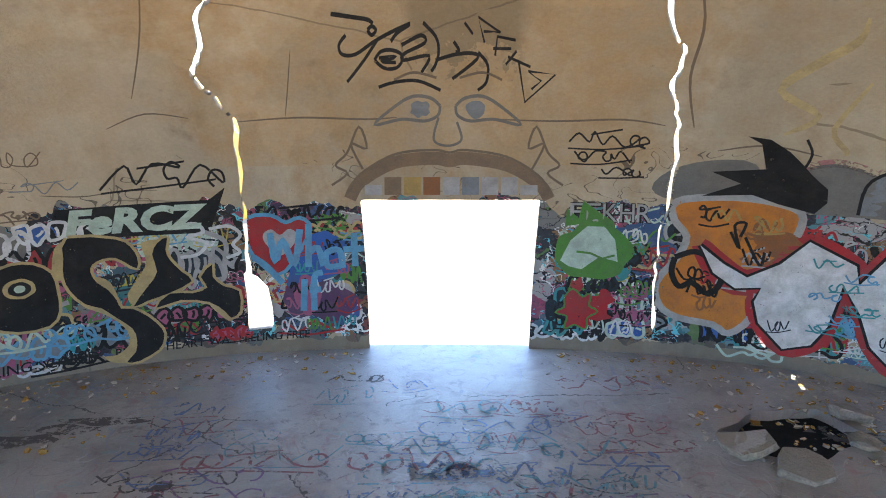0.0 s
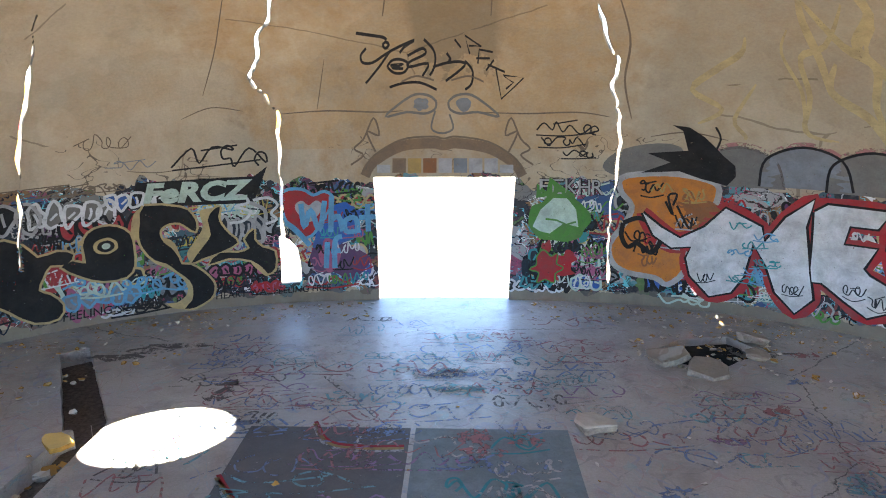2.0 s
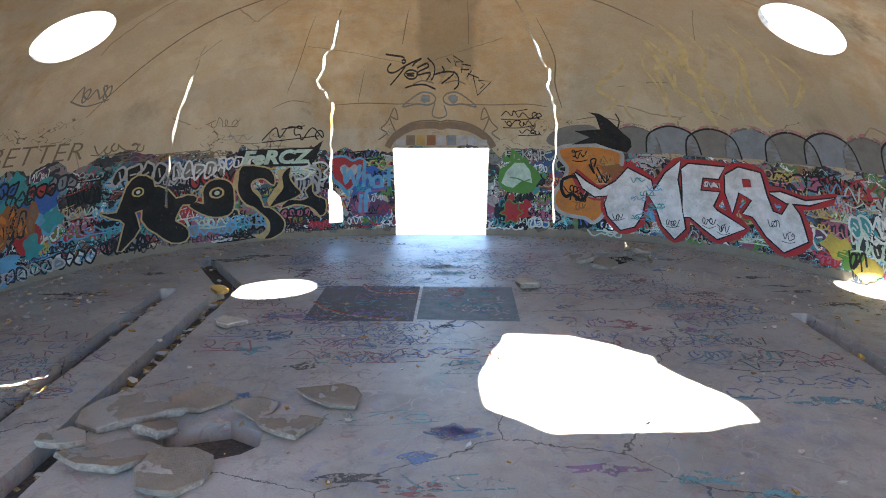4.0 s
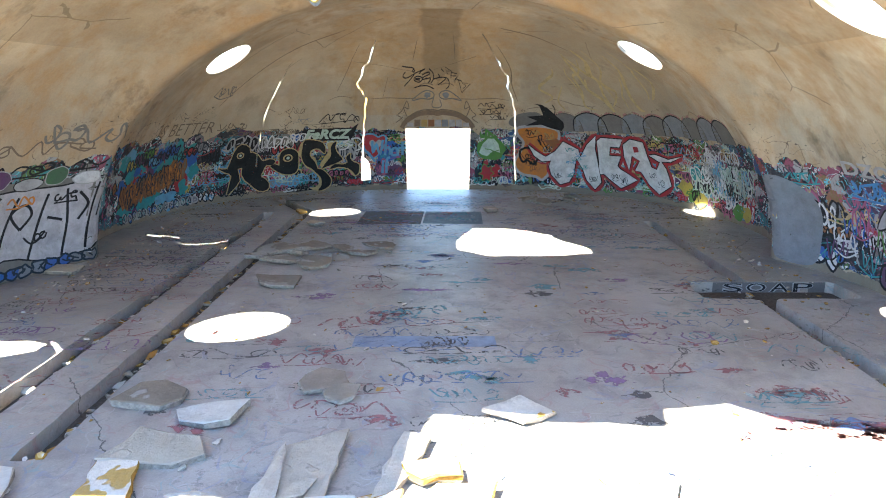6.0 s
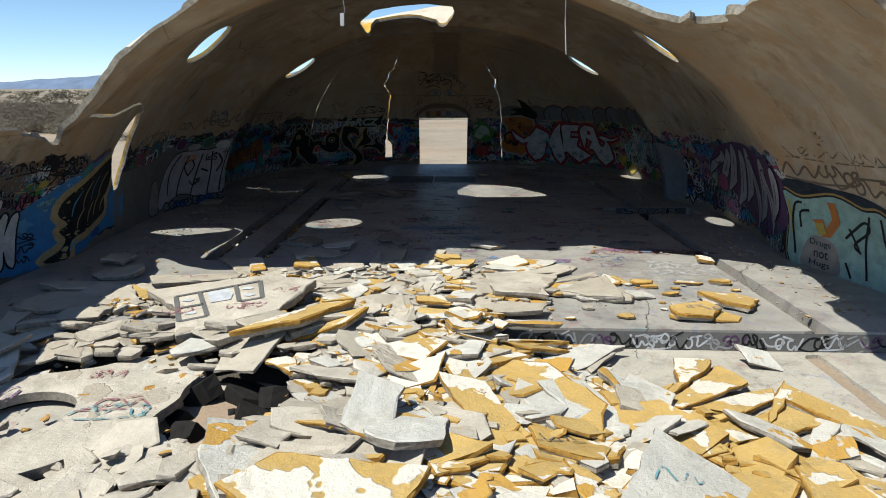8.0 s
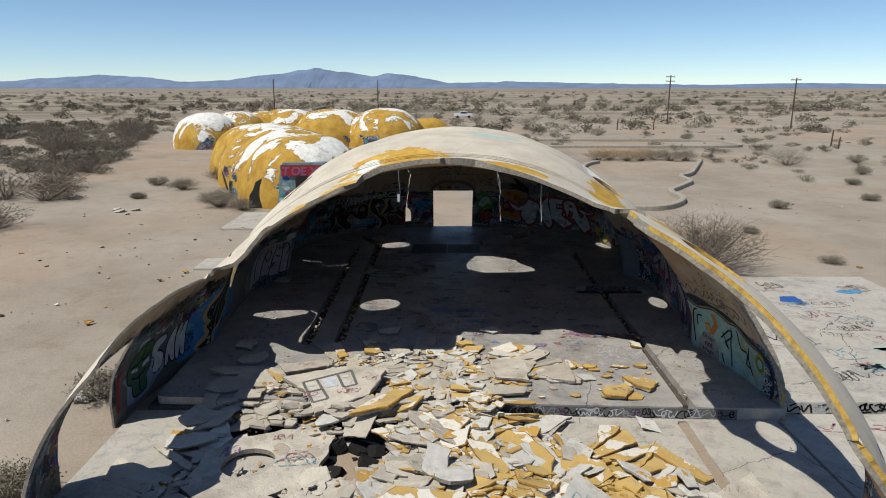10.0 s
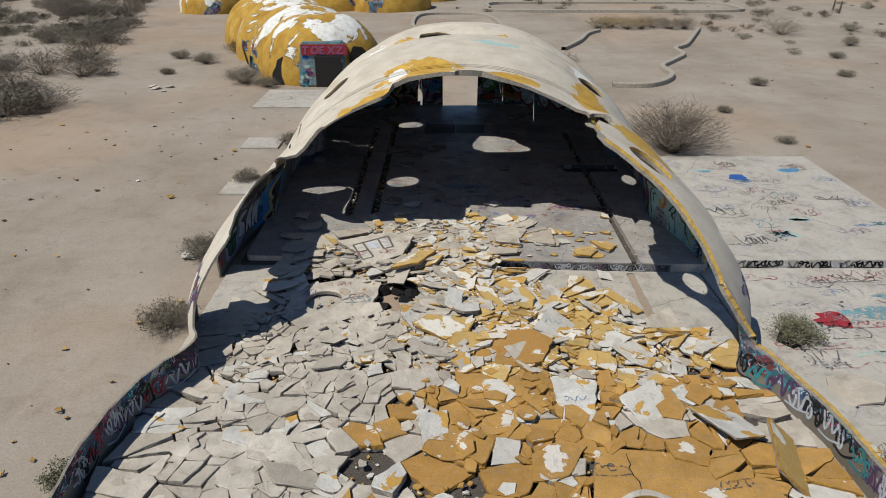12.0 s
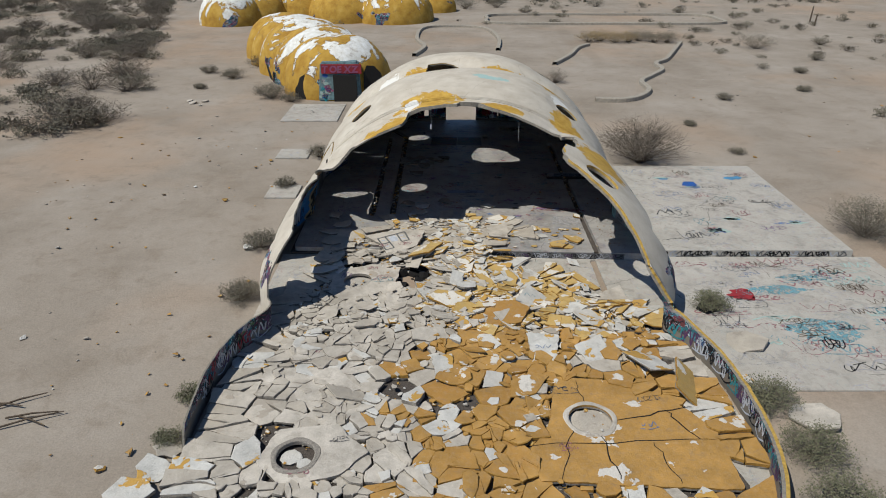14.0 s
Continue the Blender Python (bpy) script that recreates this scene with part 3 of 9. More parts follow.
def vault_field(key):
    def field(u, v, p):
        rag = wobble(p, 2.2, 0.05) + wobble(p, 7.0, 0.02, 5.0)
        f = np.full(len(p), 9.0)
        for h, q in zip(HOLES, HOLE_R):
            f = np.minimum(f, np.linalg.norm(p - np.array(h), axis=1) - q + rag * 0.4)
        if key in "ab":
            f = np.minimum(f, np.where(p[:, 2] > 3, poly_field(p[:, :2], CROWN_GAP) + rag, 9))
        if key == "a":
            for p0, p1 in zip(SIDE_CRACK, SIDE_CRACK[1:]):
                f = np.minimum(f, seg_distance(p, p0, p1) - 0.036 + rag * 0.25)
        if key == "b":
            slit = poly_field(p[:, 1:], [(-7.2, 2.86), (-6.98, 2.55), (-6.78, 1.78), (-6.86, 1.12), (-7.05, 1.08), (-7.35, 1.45), (-7.72, 1.95), (-7.62, 2.4), (-7.45, 2.84)])
            f = np.minimum(f, np.where(p[:, 0] < 0, slit + rag * 0.6, 9))
        if key in "bc":
            for p0, p1 in zip(LONG_CRACK, LONG_CRACK[1:]):
                f = np.minimum(f, seg_distance(p, p0, p1) - 0.042 + rag * 0.3)
        if key in "cd":
            x, y, z = p.T
            crown = y - np.interp(x, [-7, -6.5, -6, -5.5, -5, -4, -3.4, -2.9, -2.75, -2.0, -1.3, -0.6, -0.5, 0.35, 0.8, 2.0, 3.0, 3.5, 4.2, 4.8], [-10.0, -10.7, -11.1, -11.15, -11.2, -11.4, -11.65, -11.8, -9.95, -10.2, -10.3, -10.45, -10.0, -9.85, -10.2, -10.5, -10.8, -11.0, -11.2, -11.2])
            left = np.interp(-y, [9.2, 9.5, 10, 11.8, 13.7, 15.6, 16.6, 17.4, 17.8, 18.2, 18.45, 18.8, 20.5, 23, 25, 25.6], [3.3, 2.7, 2.35, 2.69, 2.82, 2.9, 2.85, 2.75, 2.45, 2.0, 1.3, 0.8, 0.75, 0.7, 0.4, -0.6])
            right = np.interp(-y, [9.2, 9.9, 10.8, 12.6, 13.4, 13.7, 14.4, 15.4, 15.9, 16.7, 17.3, 18.05, 18.5, 19.2, 19.7, 21, 24, 28.5], [4.7, 4.4, 4.38, 4.45, 4.48, 4.72, 4.85, 4.85, 4.8, 4.4, 3.9, 3.3, 2.85, 2.0, 0.85, 0.55, 0.5, 0.45])
            rim = np.where(x < -0.3, left, right) - z
            f = np.minimum(f, np.maximum(crown, rim) + rag)
            gate_r = np.maximum(np.maximum(-17.2 - y, y + 13.5 - 0.35 * z), z - 2.6)
            gate_l = np.maximum(np.maximum(-16.3 - y, y + 13.85), z - 1.92)
            f = np.minimum(f, np.where(x > 0, gate_r, gate_l) + rag)
        return f
    return field


def spread(pieces):
    """Grid values: (from, to, step) stretches end to end."""
    out = []
    for a, b, st in pieces:
        n = max(1, round((b - a) / st))
        out += [a + (b - a) * i / n for i in range(n)]
    return np.array(out + [pieces[-1][1]])


dome = thing("concrete_dome", "long sprayed-concrete dome with its near half collapsed, graffiti inside", "building", kind="structure")
SKIN = [M["inside"], M["outside"], M["edge_grey"], M["edge_foam"]]


def dome_thick(u, v, p):
    """Concrete with its coat of foam, which grows thick over the crown and thins out at torn edges."""
    x, y, z = p.T
    crown = 0.21 * np.clip((z - 4.4) / 0.9, 0, 1) * np.clip((y + 10.6) / 1.6, 0, 1) * np.clip((poly_field(p[:, :2], CROWN_GAP) - 0.3) / 0.8, 0, 1)
    for h in HOLES:
        crown = crown * np.clip((np.linalg.norm(p - np.array(h), axis=1) - 0.7) / 0.6, 0, 1)
    return crown + np.where(y > 1.0, 0.085, 0.10 - 0.045 * ((x < -4) & (y < -11.2)) + 0.08 * np.clip(x, 0, 1) * np.clip((-11 - y) / 1.5, 0, 1) * np.clip(z * 3, 0, 1))


phis = np.radians(spread([(0, 66, 1.2), (66, 73, 0.16), (73, 80, 0.8), (80, 84, 0.3), (84, 96, 1.0), (96, 100, 0.3), (100, 106, 0.8), (106, 115, 0.16), (115, 133, 1.2), (133, 137, 0.16), (137, 180, 1.2)]))
rises = spread([(-0.065, 0.42, 0.009), (0.42, 1.0, 0.012), (1.0, 1.5705, 0.03)])
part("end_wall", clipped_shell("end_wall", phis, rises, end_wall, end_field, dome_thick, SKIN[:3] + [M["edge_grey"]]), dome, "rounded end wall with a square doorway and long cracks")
BAYS = {}
for key, step in (("a", 0.1), ("b", 0.1), ("c", 0.1), ("d", 0.1)):
    y0, y1 = SEGMENTS[key][3:]
    low = -0.065
    ys = spread({"a": [(y0, y1, 0.025)], "b": [(y0, -7.0, 0.03), (-7.0, y1, step)], "c": [(y0, -10.5, step), (-10.5, y1, 0.03)], "d": [(y0, y1, step)]}[key])
    angles = spread([(low, 2.5, 0.014), (2.5, 2.95, 0.014 if key == "d" else 0.0045), (2.95, math.pi - low, 0.014)])
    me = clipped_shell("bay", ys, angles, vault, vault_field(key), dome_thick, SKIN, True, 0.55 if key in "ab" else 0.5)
    if key in "cd":
        for poly in me.polygons:
            if poly.material_index == 3 and (poly.center.x < 3.4 or poly.center.y > -13.4):
                poly.material_index = 2
    BAYS[key] = part("bay", me, dome, {"a": "intact vaulted bay", "b": "vaulted bay with round skylights", "c": "broken bay, side walls only", "d": "low broken side walls"}[key])


# ---------------------------------------------------------------- ground, floors, slabs
def sheet(name, xs, ys, z, field, depth, mats, smooth=False):
    """A level slab whose top lies at z, cut by field, depth thick."""
    def place(x, y):
        return np.stack([x, y, np.full(len(x), z - depth)], 1)
    return clipped_shell(name, xs, ys, place, field, depth, mats, smooth)


def far_steps(lo, hi, n=26):
    return [lo * (hi / lo) ** (i / n) for i in range(n + 1)]


# the desert: one sheet, finely divided near the dome, level under it
gx = sorted({-v for v in far_steps(14, 4000)} | set(far_steps(20, 4000)) | set(np.arange(-13, 20, 1.5).tolist()))
gy = sorted({-40 - v for v in far_steps(3, 600, 12)} | set(np.arange(-40, 60, 2.0).tolist()) | {40 + v for v in far_steps(22, 4500)})
gv = []
for y in gy:
    for x in gx:
        d = max(0.0, math.hypot(x / 12, (y + 8) / 22) - 1)
        z = -0.36 + min(d, 1) * 0.05 + min(d, 1.5) * 0.06 * noise.noise((x * 0.12, y * 0.12, 0.3))
        gv.append((x, y, z))
nx = len(gx)
gf = [(j * nx + i, j * nx + i + 1, (j + 1) * nx + i + 1, (j + 1) * nx + i) for j in range(len(gy) - 1) for i in range(nx - 1)]
tagged(new("ground", mesh_of("ground", gv, gf, [M["sand"]], None, True)), "pale sandy desert ground with sparse scrub", "ground", kind="structure")

TRENCHES = [
    [(-4.82, 3.85), (-4.5, 3.85), (-4.5, -9.4), (-4.82, -9.4)],
    [(-3.82, 3.85), (-3.48, 4.1), (-3.52, -9.2), (-3.84, -9.2)],
    [(-3.48, 4.1), (-3.85, 3.9), (-5.0, 5.95), (-4.72, 6.2)],
    [(5.45, 2.5), (5.75, 2.5), (5.62, -13.5), (5.32, -13.5)],
    [(4.55, -3.2), (7.2, -3.2), (7.2, -4.2), (4.55, -4.2)],
    [(-2.75, -1.2), (-2.1, -1.0), (-1.55, -1.35), (-1.9, -1.75), (-2.5, -1.8)],
]


HOLLOW = [(2.7, 6.1), (3.3, 6.5), (4.1, 6.65), (4.25, 6.0), (3.5, 5.4), (3.1, 5.5)]


def floor_field(u, v, p):
    rag = wobble(p, 4.0, 0.025)
    f = np.full(len(u), 9.0)
    for t in TRENCHES:
        f = np.minimum(f, poly_field(p[:, :2], t) + rag)
    # broken hollow by the wall
    f = np.minimum(f, poly_field(p[:, :2], HOLLOW) + 0.06 + rag * 3 + wobble(p, 2.2, 0.1, 4.0))
    # inside the shell, and back to the step
    k = (np.abs((u - 0.05) / 7.8) ** 2.5 + np.maximum((v - 1) / 7.45, 0) ** 2.5) ** 0.4
    f = np.minimum(f, (1 - k) * 7.5)
    f = np.minimum(f, v - (-13.28 - 0.045 * (u - 1)) )
    return f


floor_mats = [M["floor"], M["floor"], M["floor"], M["floor"]]
tagged(new("floor", sheet("floor", spread([(-7.9, -5.2, 0.3), (-5.2, -3.3, 0.08), (-3.3, 2.6, 0.3), (2.6, 5.9, 0.12), (5.9, 7.9, 0.2)]), spread([(-13.7, -12.8, 0.09), (-12.8, -4.4, 0.2), (-4.4, -3.0, 0.1), (-3, 2, 0.25), (2, 7, 0.12), (7, 8.45, 0.15)]), 0.0, floor_field, 0.34, floor_mats)), "grey graffitied concrete floor with open trenches", "floor", kind="structure")


def block(name, x0, x1, y0, y1, z0, z1, mat, rag=0.0, label="", bevel=0.015):
    bm = bmesh.new()
    bmesh.ops.create_cube(bm, size=1)
    for v in bm.verts:
        v.co = ((x0 + x1) / 2 + v.co.x * (x1 - x0), (y0 + y1) / 2 + v.co.y * (y1 - y0), (z0 + z1) / 2 + v.co.z * (z1 - z0))
    bmesh.ops.bevel(bm, geom=list(bm.edges), offset=bevel, segments=2, affect="EDGES")
    me = bpy.data.meshes.new(name)
    bm.to_mesh(me)
    bm.free()
    me.materials.append(mat)
    return me


PIT = (-2.5, -15.45)


def lower_field(u, v, p):
    rag = wobble(p, 4.0, 0.04)
    f = np.minimum(u + 8.2, 7.55 - u)
    f = np.minimum(f, np.hypot((u - PIT[0]) / 1.0, v - PIT[1]) - 0.7 + rag * 2)
    return np.minimum(f, poly_field(p[:, :2], [(5.12, -13.6), (5.36, -13.6), (5.3, -18.2), (5.02, -18.2)]) + rag * 0.5)


tagged(new("lower_floor", sheet("lower_floor", spread([(-8.3, -3.3, 0.5), (-3.3, -1.5, 0.12), (-1.5, 4.8, 0.5), (4.8, 5.6, 0.06), (5.6, 7.7, 0.3)]), spread([(-31, -18.5, 0.6), (-18.5, -16.2, 0.3), (-16.2, -14.8, 0.12), (-14.8, -13.0, 0.12)]), -0.305, lower_field, 0.4, [M["slab"]] * 4)), "pale concrete floor slab one step lower, under rubble", "floor", kind="structure")
# bed coloured near-black: the darkness below the cuts in the lower floor
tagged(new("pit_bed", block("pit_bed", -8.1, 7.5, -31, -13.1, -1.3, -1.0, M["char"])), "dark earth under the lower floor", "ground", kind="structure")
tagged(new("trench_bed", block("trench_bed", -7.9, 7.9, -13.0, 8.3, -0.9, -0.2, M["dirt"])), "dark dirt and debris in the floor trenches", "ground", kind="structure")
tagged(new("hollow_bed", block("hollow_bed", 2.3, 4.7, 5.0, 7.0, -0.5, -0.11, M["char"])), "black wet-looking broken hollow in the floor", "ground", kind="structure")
tagged(new("outer_slab", block("outer_slab", 7.78, 16.6, -13.25, -1.9, -0.6, 0.0, M["slab"])), "raised pale concrete slab with scattered graffiti", "slab", kind="structure")
tagged(new("outer_slab_low", block("outer_slab_low", 7.62, 17.4, -22.6, -13.25, -0.75, -0.3, M["slab"])), "lower pale concrete slab with faded graffiti", "slab", kind="structure")
for x0, x1, y0, y1 in ((-13.2, -9.0, 9.1, 14.2), (-11.6, -9.6, 0.4, 2.3), (-10.7, -9.0, -6.3, -4.4)):
    tagged(new("ground_slab", block("ground_slab", x0, x1, y0, y1, -0.6, -0.27, M["slab"])), "small flat concrete pad set in the sand", "slab", kind="structure")


# ---------------------------------------------------------------- rubble
rng = random.Random(7)


def roughen(poly, step=0.19, amp=0.034):
    out = []
    for i, (ax, ay) in enumerate(poly):
        bx, by = poly[(i + 1) % len(poly)]
        n = max(1, int(math.hypot(bx - ax, by - ay) / step))
        for k in range(n):
            t = k / n
            out.append((ax + t * (bx - ax) + rng.uniform(-amp, amp), ay + t * (by - ay) + rng.uniform(-amp, amp)))
    return out


def shard_mesh(poly, thick, top, foam, rag=0.022):
    """A broken flat piece: worn top edge, ragged sides; the foam-faced ones show a yellow upper layer."""
    p = np.array(roughen(poly, 0.16, rag))
    c = p.mean(0)
    p = p - c
    n = len(p)
    ln = np.maximum(np.linalg.norm(p, axis=1), 1e-6)[:, None]
    inw = p / ln
    rings = [p - inw * rng.uniform(0.01, 0.05), p - inw * 0.003, p + inw * rng.uniform(-0.012, 0.012), p - inw * 0.014]
    hs = [0.0, thick * 0.45, max(thick * 0.86, thick - 0.016), thick]
    verts, faces, slots = [], [], []
    for r, h in zip(rings, hs):
        verts += [(x + rng.uniform(-0.012, 0.012), y + rng.uniform(-0.012, 0.012), h + rng.uniform(-0.006, 0.006)) for x, y in r]
    for k in range(3):
        for i in range(n):
            j = (i + 1) % n
            faces.append((k * n + i, k * n + j, (k + 1) * n + j, (k + 1) * n + i))
            slots.append(2 if (foam and k >= 1) else (1 if k < 2 else 0))
    faces.append(tuple(3 * n + i for i in range(n)))
    slots.append(0)
    faces.append(tuple(reversed(range(n))))
    slots.append(1)
    me = mesh_of("fragment", verts, faces, [top, M["frag_side"], M["frag_rust"]], slots)
    return me, c


def inside_poly(x, y, poly):
    hit = False
    for i, a in enumerate(poly):
        b = poly[(i + 1) % len(poly)]
        if (a[1] > y) != (b[1] > y) and x < (b[0] - a[0]) * (y - a[1]) / (b[1] - a[1]) + a[0]:
            hit = not hit
    return hit


HEAP = [(-4.9, -11.6), (-3.4, -10.5), (-1.2, -9.8), (0.4, -9.9), (1.4, -10.8), (2.0, -11.9), (1.0, -12.5), (0.8, -13.5), (1.0, -14.4), (2.5, -14.7), (2.9, -15.5), (3.6, -16.3), (4.7, -16.8), (5.0, -18.3), (6.2, -18.6), (6.35, -21.0), (6.6, -23.6), (6.6, -31.0), (-7.6, -31.0), (-7.4, -23.0), (-6.8, -18.4), (-6.6, -16.9), (-5.8, -15.4), (-5.4, -13.2)]
BIG = [
    ("grey", [(-4.71, -12.18), (-2.87, -11.64), (-2.01, -12.08), (-2.31, -13.33), (-3.51, -14.09), (-3.92, -13.01)], 0.20, (3, -3), 0.13),
    ("grey", [(-4.95, -11.5), (-3.6, -10.7), (-3.55, -11.2), (-4.66, -12.1)], 0.16, (-6, 4), 0.10),
    ("foam", [(0.55, -14.75), (1.3, -15.0), (1.8, -15.9), (1.6, -16.5), (0.8, -15.7)], 0.25, (9, -6), 0.10),
    ("foam", [(-0.05, -15.4), (0.5, -15.5), (1.05, -16.9), (0.46, -16.7)], 0.2, (7, 5), 0.09),
    ("foam", [(0.85, -16.1), (1.65, -16.7), (1.5, -17.05), (0.95, -16.8)], 0.2, (-8, 6), 0.1),
]
BIG += [
    ("foam", [(-1.85, -17.6), (-1.4, -17.2), (-0.1, -17.35), (-0.3, -17.9), (-0.95, -18.2)], 0.28, (10, 2), 0.14),
    ("rusty", [(-0.3, -18.9), (-0.1, -17.85), (0.6, -17.5), (1.5, -17.7), (2.0, -18.2), (1.6, -19.1), (0.6, -19.3)], 0.22, (4, -3), 0.1),
    ("white", [(2.1, -16.5), (2.8, -17.3), (2.2, -17.8), (1.5, -17.6)], 0.3, (10, 8), 0.09),
    ("foam", [(-1.3, -14.0), (-0.4, -14.1), (0.1, -14.6), (-0.2, -15.05), (-1.1, -14.6)], 0.2, (7, -4), 0.1),
    ("rusty", [(-0.7, -19.45), (0.6, -19.3), (1.7, -19.4), (1.5, -21.1), (0.2, -21.5), (-0.5, -21.0)], 0.12, (2, 2), 0.09),
]
BIG += [
    ("white", [(1.7, -19.75), (2.8, -19.95), (2.5, -21.4), (1.75, -21.5)], 0.22, (5, -4), 0.09),
    ("white", [(-1.6, -21.2), (-0.9, -21.0), (-0.8, -22.2), (-1.4, -22.4)], 0.24, (5, 5), 0.08),
    ("grey", [(-6.75, -22.2), (-6.3, -21.6), (-4.6, -21.7), (-3.7, -22.8), (-4.9, -23.5), (-6.4, -22.9)], 0.1, (1, -2), 0.1),
    ("grey", [(-6.6, -20.0), (-4.75, -20.3), (-4.6, -21.5), (-6.1, -21.4)], 0.1, (-2, 2), 0.1),
    ("grey", [(-4.5, -19.2), (-3.0, -19.4), (-2.6, -20.8), (-4.2, -20.9)], 0.1, (2, 1), 0.1),
]
BIG += [
    ("white", [(3.2, -20.6), (4.2, -19.9), (4.4, -21.0), (3.6, -21.5)], 0.25, (8, 4), 0.09),
    ("white", [(4.7, -21.1), (5.8, -20.3), (6.1, -22.0), (5.2, -22.4)], 0.35, (-14, 12), 0.08),
    ("white", [(4.0, -13.8), (4.45, -13.85), (4.6, -14.2), (4.15, -14.1)], 0.12, (25, 10), 0.06),
    ("foam", [(2.2, -15.6), (2.9, -15.7), (2.9, -16.4), (2.2, -16.3)], 0.1, (-4, -5), 0.1),
    ("foam", [(3.2, -17.0), (4.6, -17.2), (4.3, -18.2), (3.1, -17.9)], 0.15, (6, 7), 0.1),
]
BIG += [
    ("grey", [(0.77, -10.9), (1.43, -10.77), (2.1, -10.91), (1.67, -12.0), (1.73, -12.32), (0.85, -12.21)], 0.10, (-3, 2), 0.1),
    ("grey", [(0.57, -12.51), (0.97, -12.46), (1.63, -12.71), (1.51, -13.01), (0.72, -13.01)], 0.08, (-2, -3), 0.09),
    ("foam", [(3.5, -12.67), (4.21, -12.28), (4.33, -12.67), (3.97, -13.2), (3.47, -13.1)], 0.03, (-3, 2), 0.1),
    ("foam", [(4.18, -12.0), (4.81, -11.96), (5.07, -12.28), (4.73, -12.75), (4.4, -12.5)], 0.03, (-2, 4), 0.11),
    ("foam", [(0.9, -9.9), (1.5, -9.6), (1.7, -10.1), (1.1, -10.5)], 0.04, (5, -5), 0.1),
]
BIG += [
    ("foam", [(-2.4, -13.9), (-1.7, -13.1), (-1.2, -13.4), (-1.75, -14.5), (-2.6, -14.6)], 0.3, (-10, -10), 0.12),
    ("white", [(-0.9, -15.9), (-0.4, -16.0), (-0.5, -16.9), (-0.95, -16.6)], 0.4, (24, 10), 0.07),
    ("grey", [(-3.4, -17.6), (-2.2, -17.3), (-1.9, -18.4), (-3.0, -18.7)], 0.12, (4, 3), 0.1),
    ("white", [(5.35, -17.3), (6.7, -17.15), (6.35, -17.75), (5.3, -18.05)], 0.04, (1, -3), 0.08),
    ("foam", [(4.2, -14.9), (5.0, -16.2), (4.75, -16.35), (3.95, -15.2)], 0.05, (2, 2), 0.09),
]
RING_R = (3.05, -24.2)
RING_L = (-5.15, -25.7)
RING_N = (-4.62, -15.75)
PANEL_R = [(2.3, -22.2), (4.2, -22.4), (5.6, -23.2), (6.5, -24.6), (6.45, -26.9), (1.3, -26.6), (1.2, -25.4), (1.85, -24.4)]
PANEL_L = [(-6.2, -25.9), (-5.8, -24.7), (-4.2, -24.5), (-3.2, -25.6), (-3.9, -26.4), (-5.3, -26.8)]
PANEL_N = [(-5.7, -16.6), (-5.65, -14.95), (-4.4, -14.5), (-3.5, -13.9), (-2.95, -14.6), (-3.1, -16.3), (-4.0, -17.0), (-5.1, -17.3)]


def base_height(x, y):
    z = 0.0 if y > -13.3 - 0.045 * (x - 1) else -0.3
    if y <= -13.2:
        z += 0.26 * math.exp(-((x + 0.8) / 2.2) ** 2) * math.exp(-((y + 15.4) / 3.4) ** 2)
        z += 0.24 * math.exp(-((y + 13.7) / 0.8) ** 2) * (1 if x < 0.8 else 0.0)
    return z


def blocked(x, y):
    if math.hypot((x - PIT[0]) / 0.95, y - PIT[1] + 0.1) < 0.85:
        return True
    return any(inside_poly(x, y, p) for p in (PANEL_R, PANEL_L, PANEL_N))


# scattered seeds, closer where the pieces are small
def bed_field(u, v, p):
    inside = -poly_field(p[:, :2], HEAP) + wobble(p, 1.4, 0.25, 2.0)
    f = np.minimum(inside, np.minimum(-13.5 - v, np.hypot(u - PIT[0], v - PIT[1]) - 0.95))
    return np.minimum(f, np.hypot(u - RING_N[0], v - RING_N[1]) - 0.7)


# thin dirty sheet; its dark colour also carries the shade in the gaps
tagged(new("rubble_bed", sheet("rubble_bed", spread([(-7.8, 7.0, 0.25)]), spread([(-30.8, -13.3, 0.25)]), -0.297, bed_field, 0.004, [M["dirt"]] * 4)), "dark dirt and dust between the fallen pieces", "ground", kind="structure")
seeds = []
tries = 0
grid = {}
while tries < 60000 and len(seeds) < 2300:
    tries += 1
    x, y = rng.uniform(-7.6, 6.7), rng.uniform(-29.8, -9.5)
    if not inside_poly(x, y, HEAP):
        continue
    if y > -13.3:
        r = 0.15
    elif y > -19.5:
        r = 0.17 if x > -2 else 0.24
    else:
        r = 0.44 if x > -2.4 and y < -21 else 0.38
    r *= rng.choice((0.5, 0.7, 0.85, 1.0, 1.0, 1.4, 1.9, 2.3))
    gx0, gy0 = int(x // 0.8), int(y // 0.8)
    ok = True
    for i in range(gx0 - 1, gx0 + 2):
        for j in range(gy0 - 1, gy0 + 2):
            for sx, sy, sr in grid.get((i, j), ()):
                if (sx - x) ** 2 + (sy - y) ** 2 < (max(r, sr) * 0.98) ** 2:
                    ok = False
    if ok:
        seeds.append((x, y, r))
        grid.setdefault((gx0, gy0), []).append((x, y, r))
seeds = np.array(seeds)


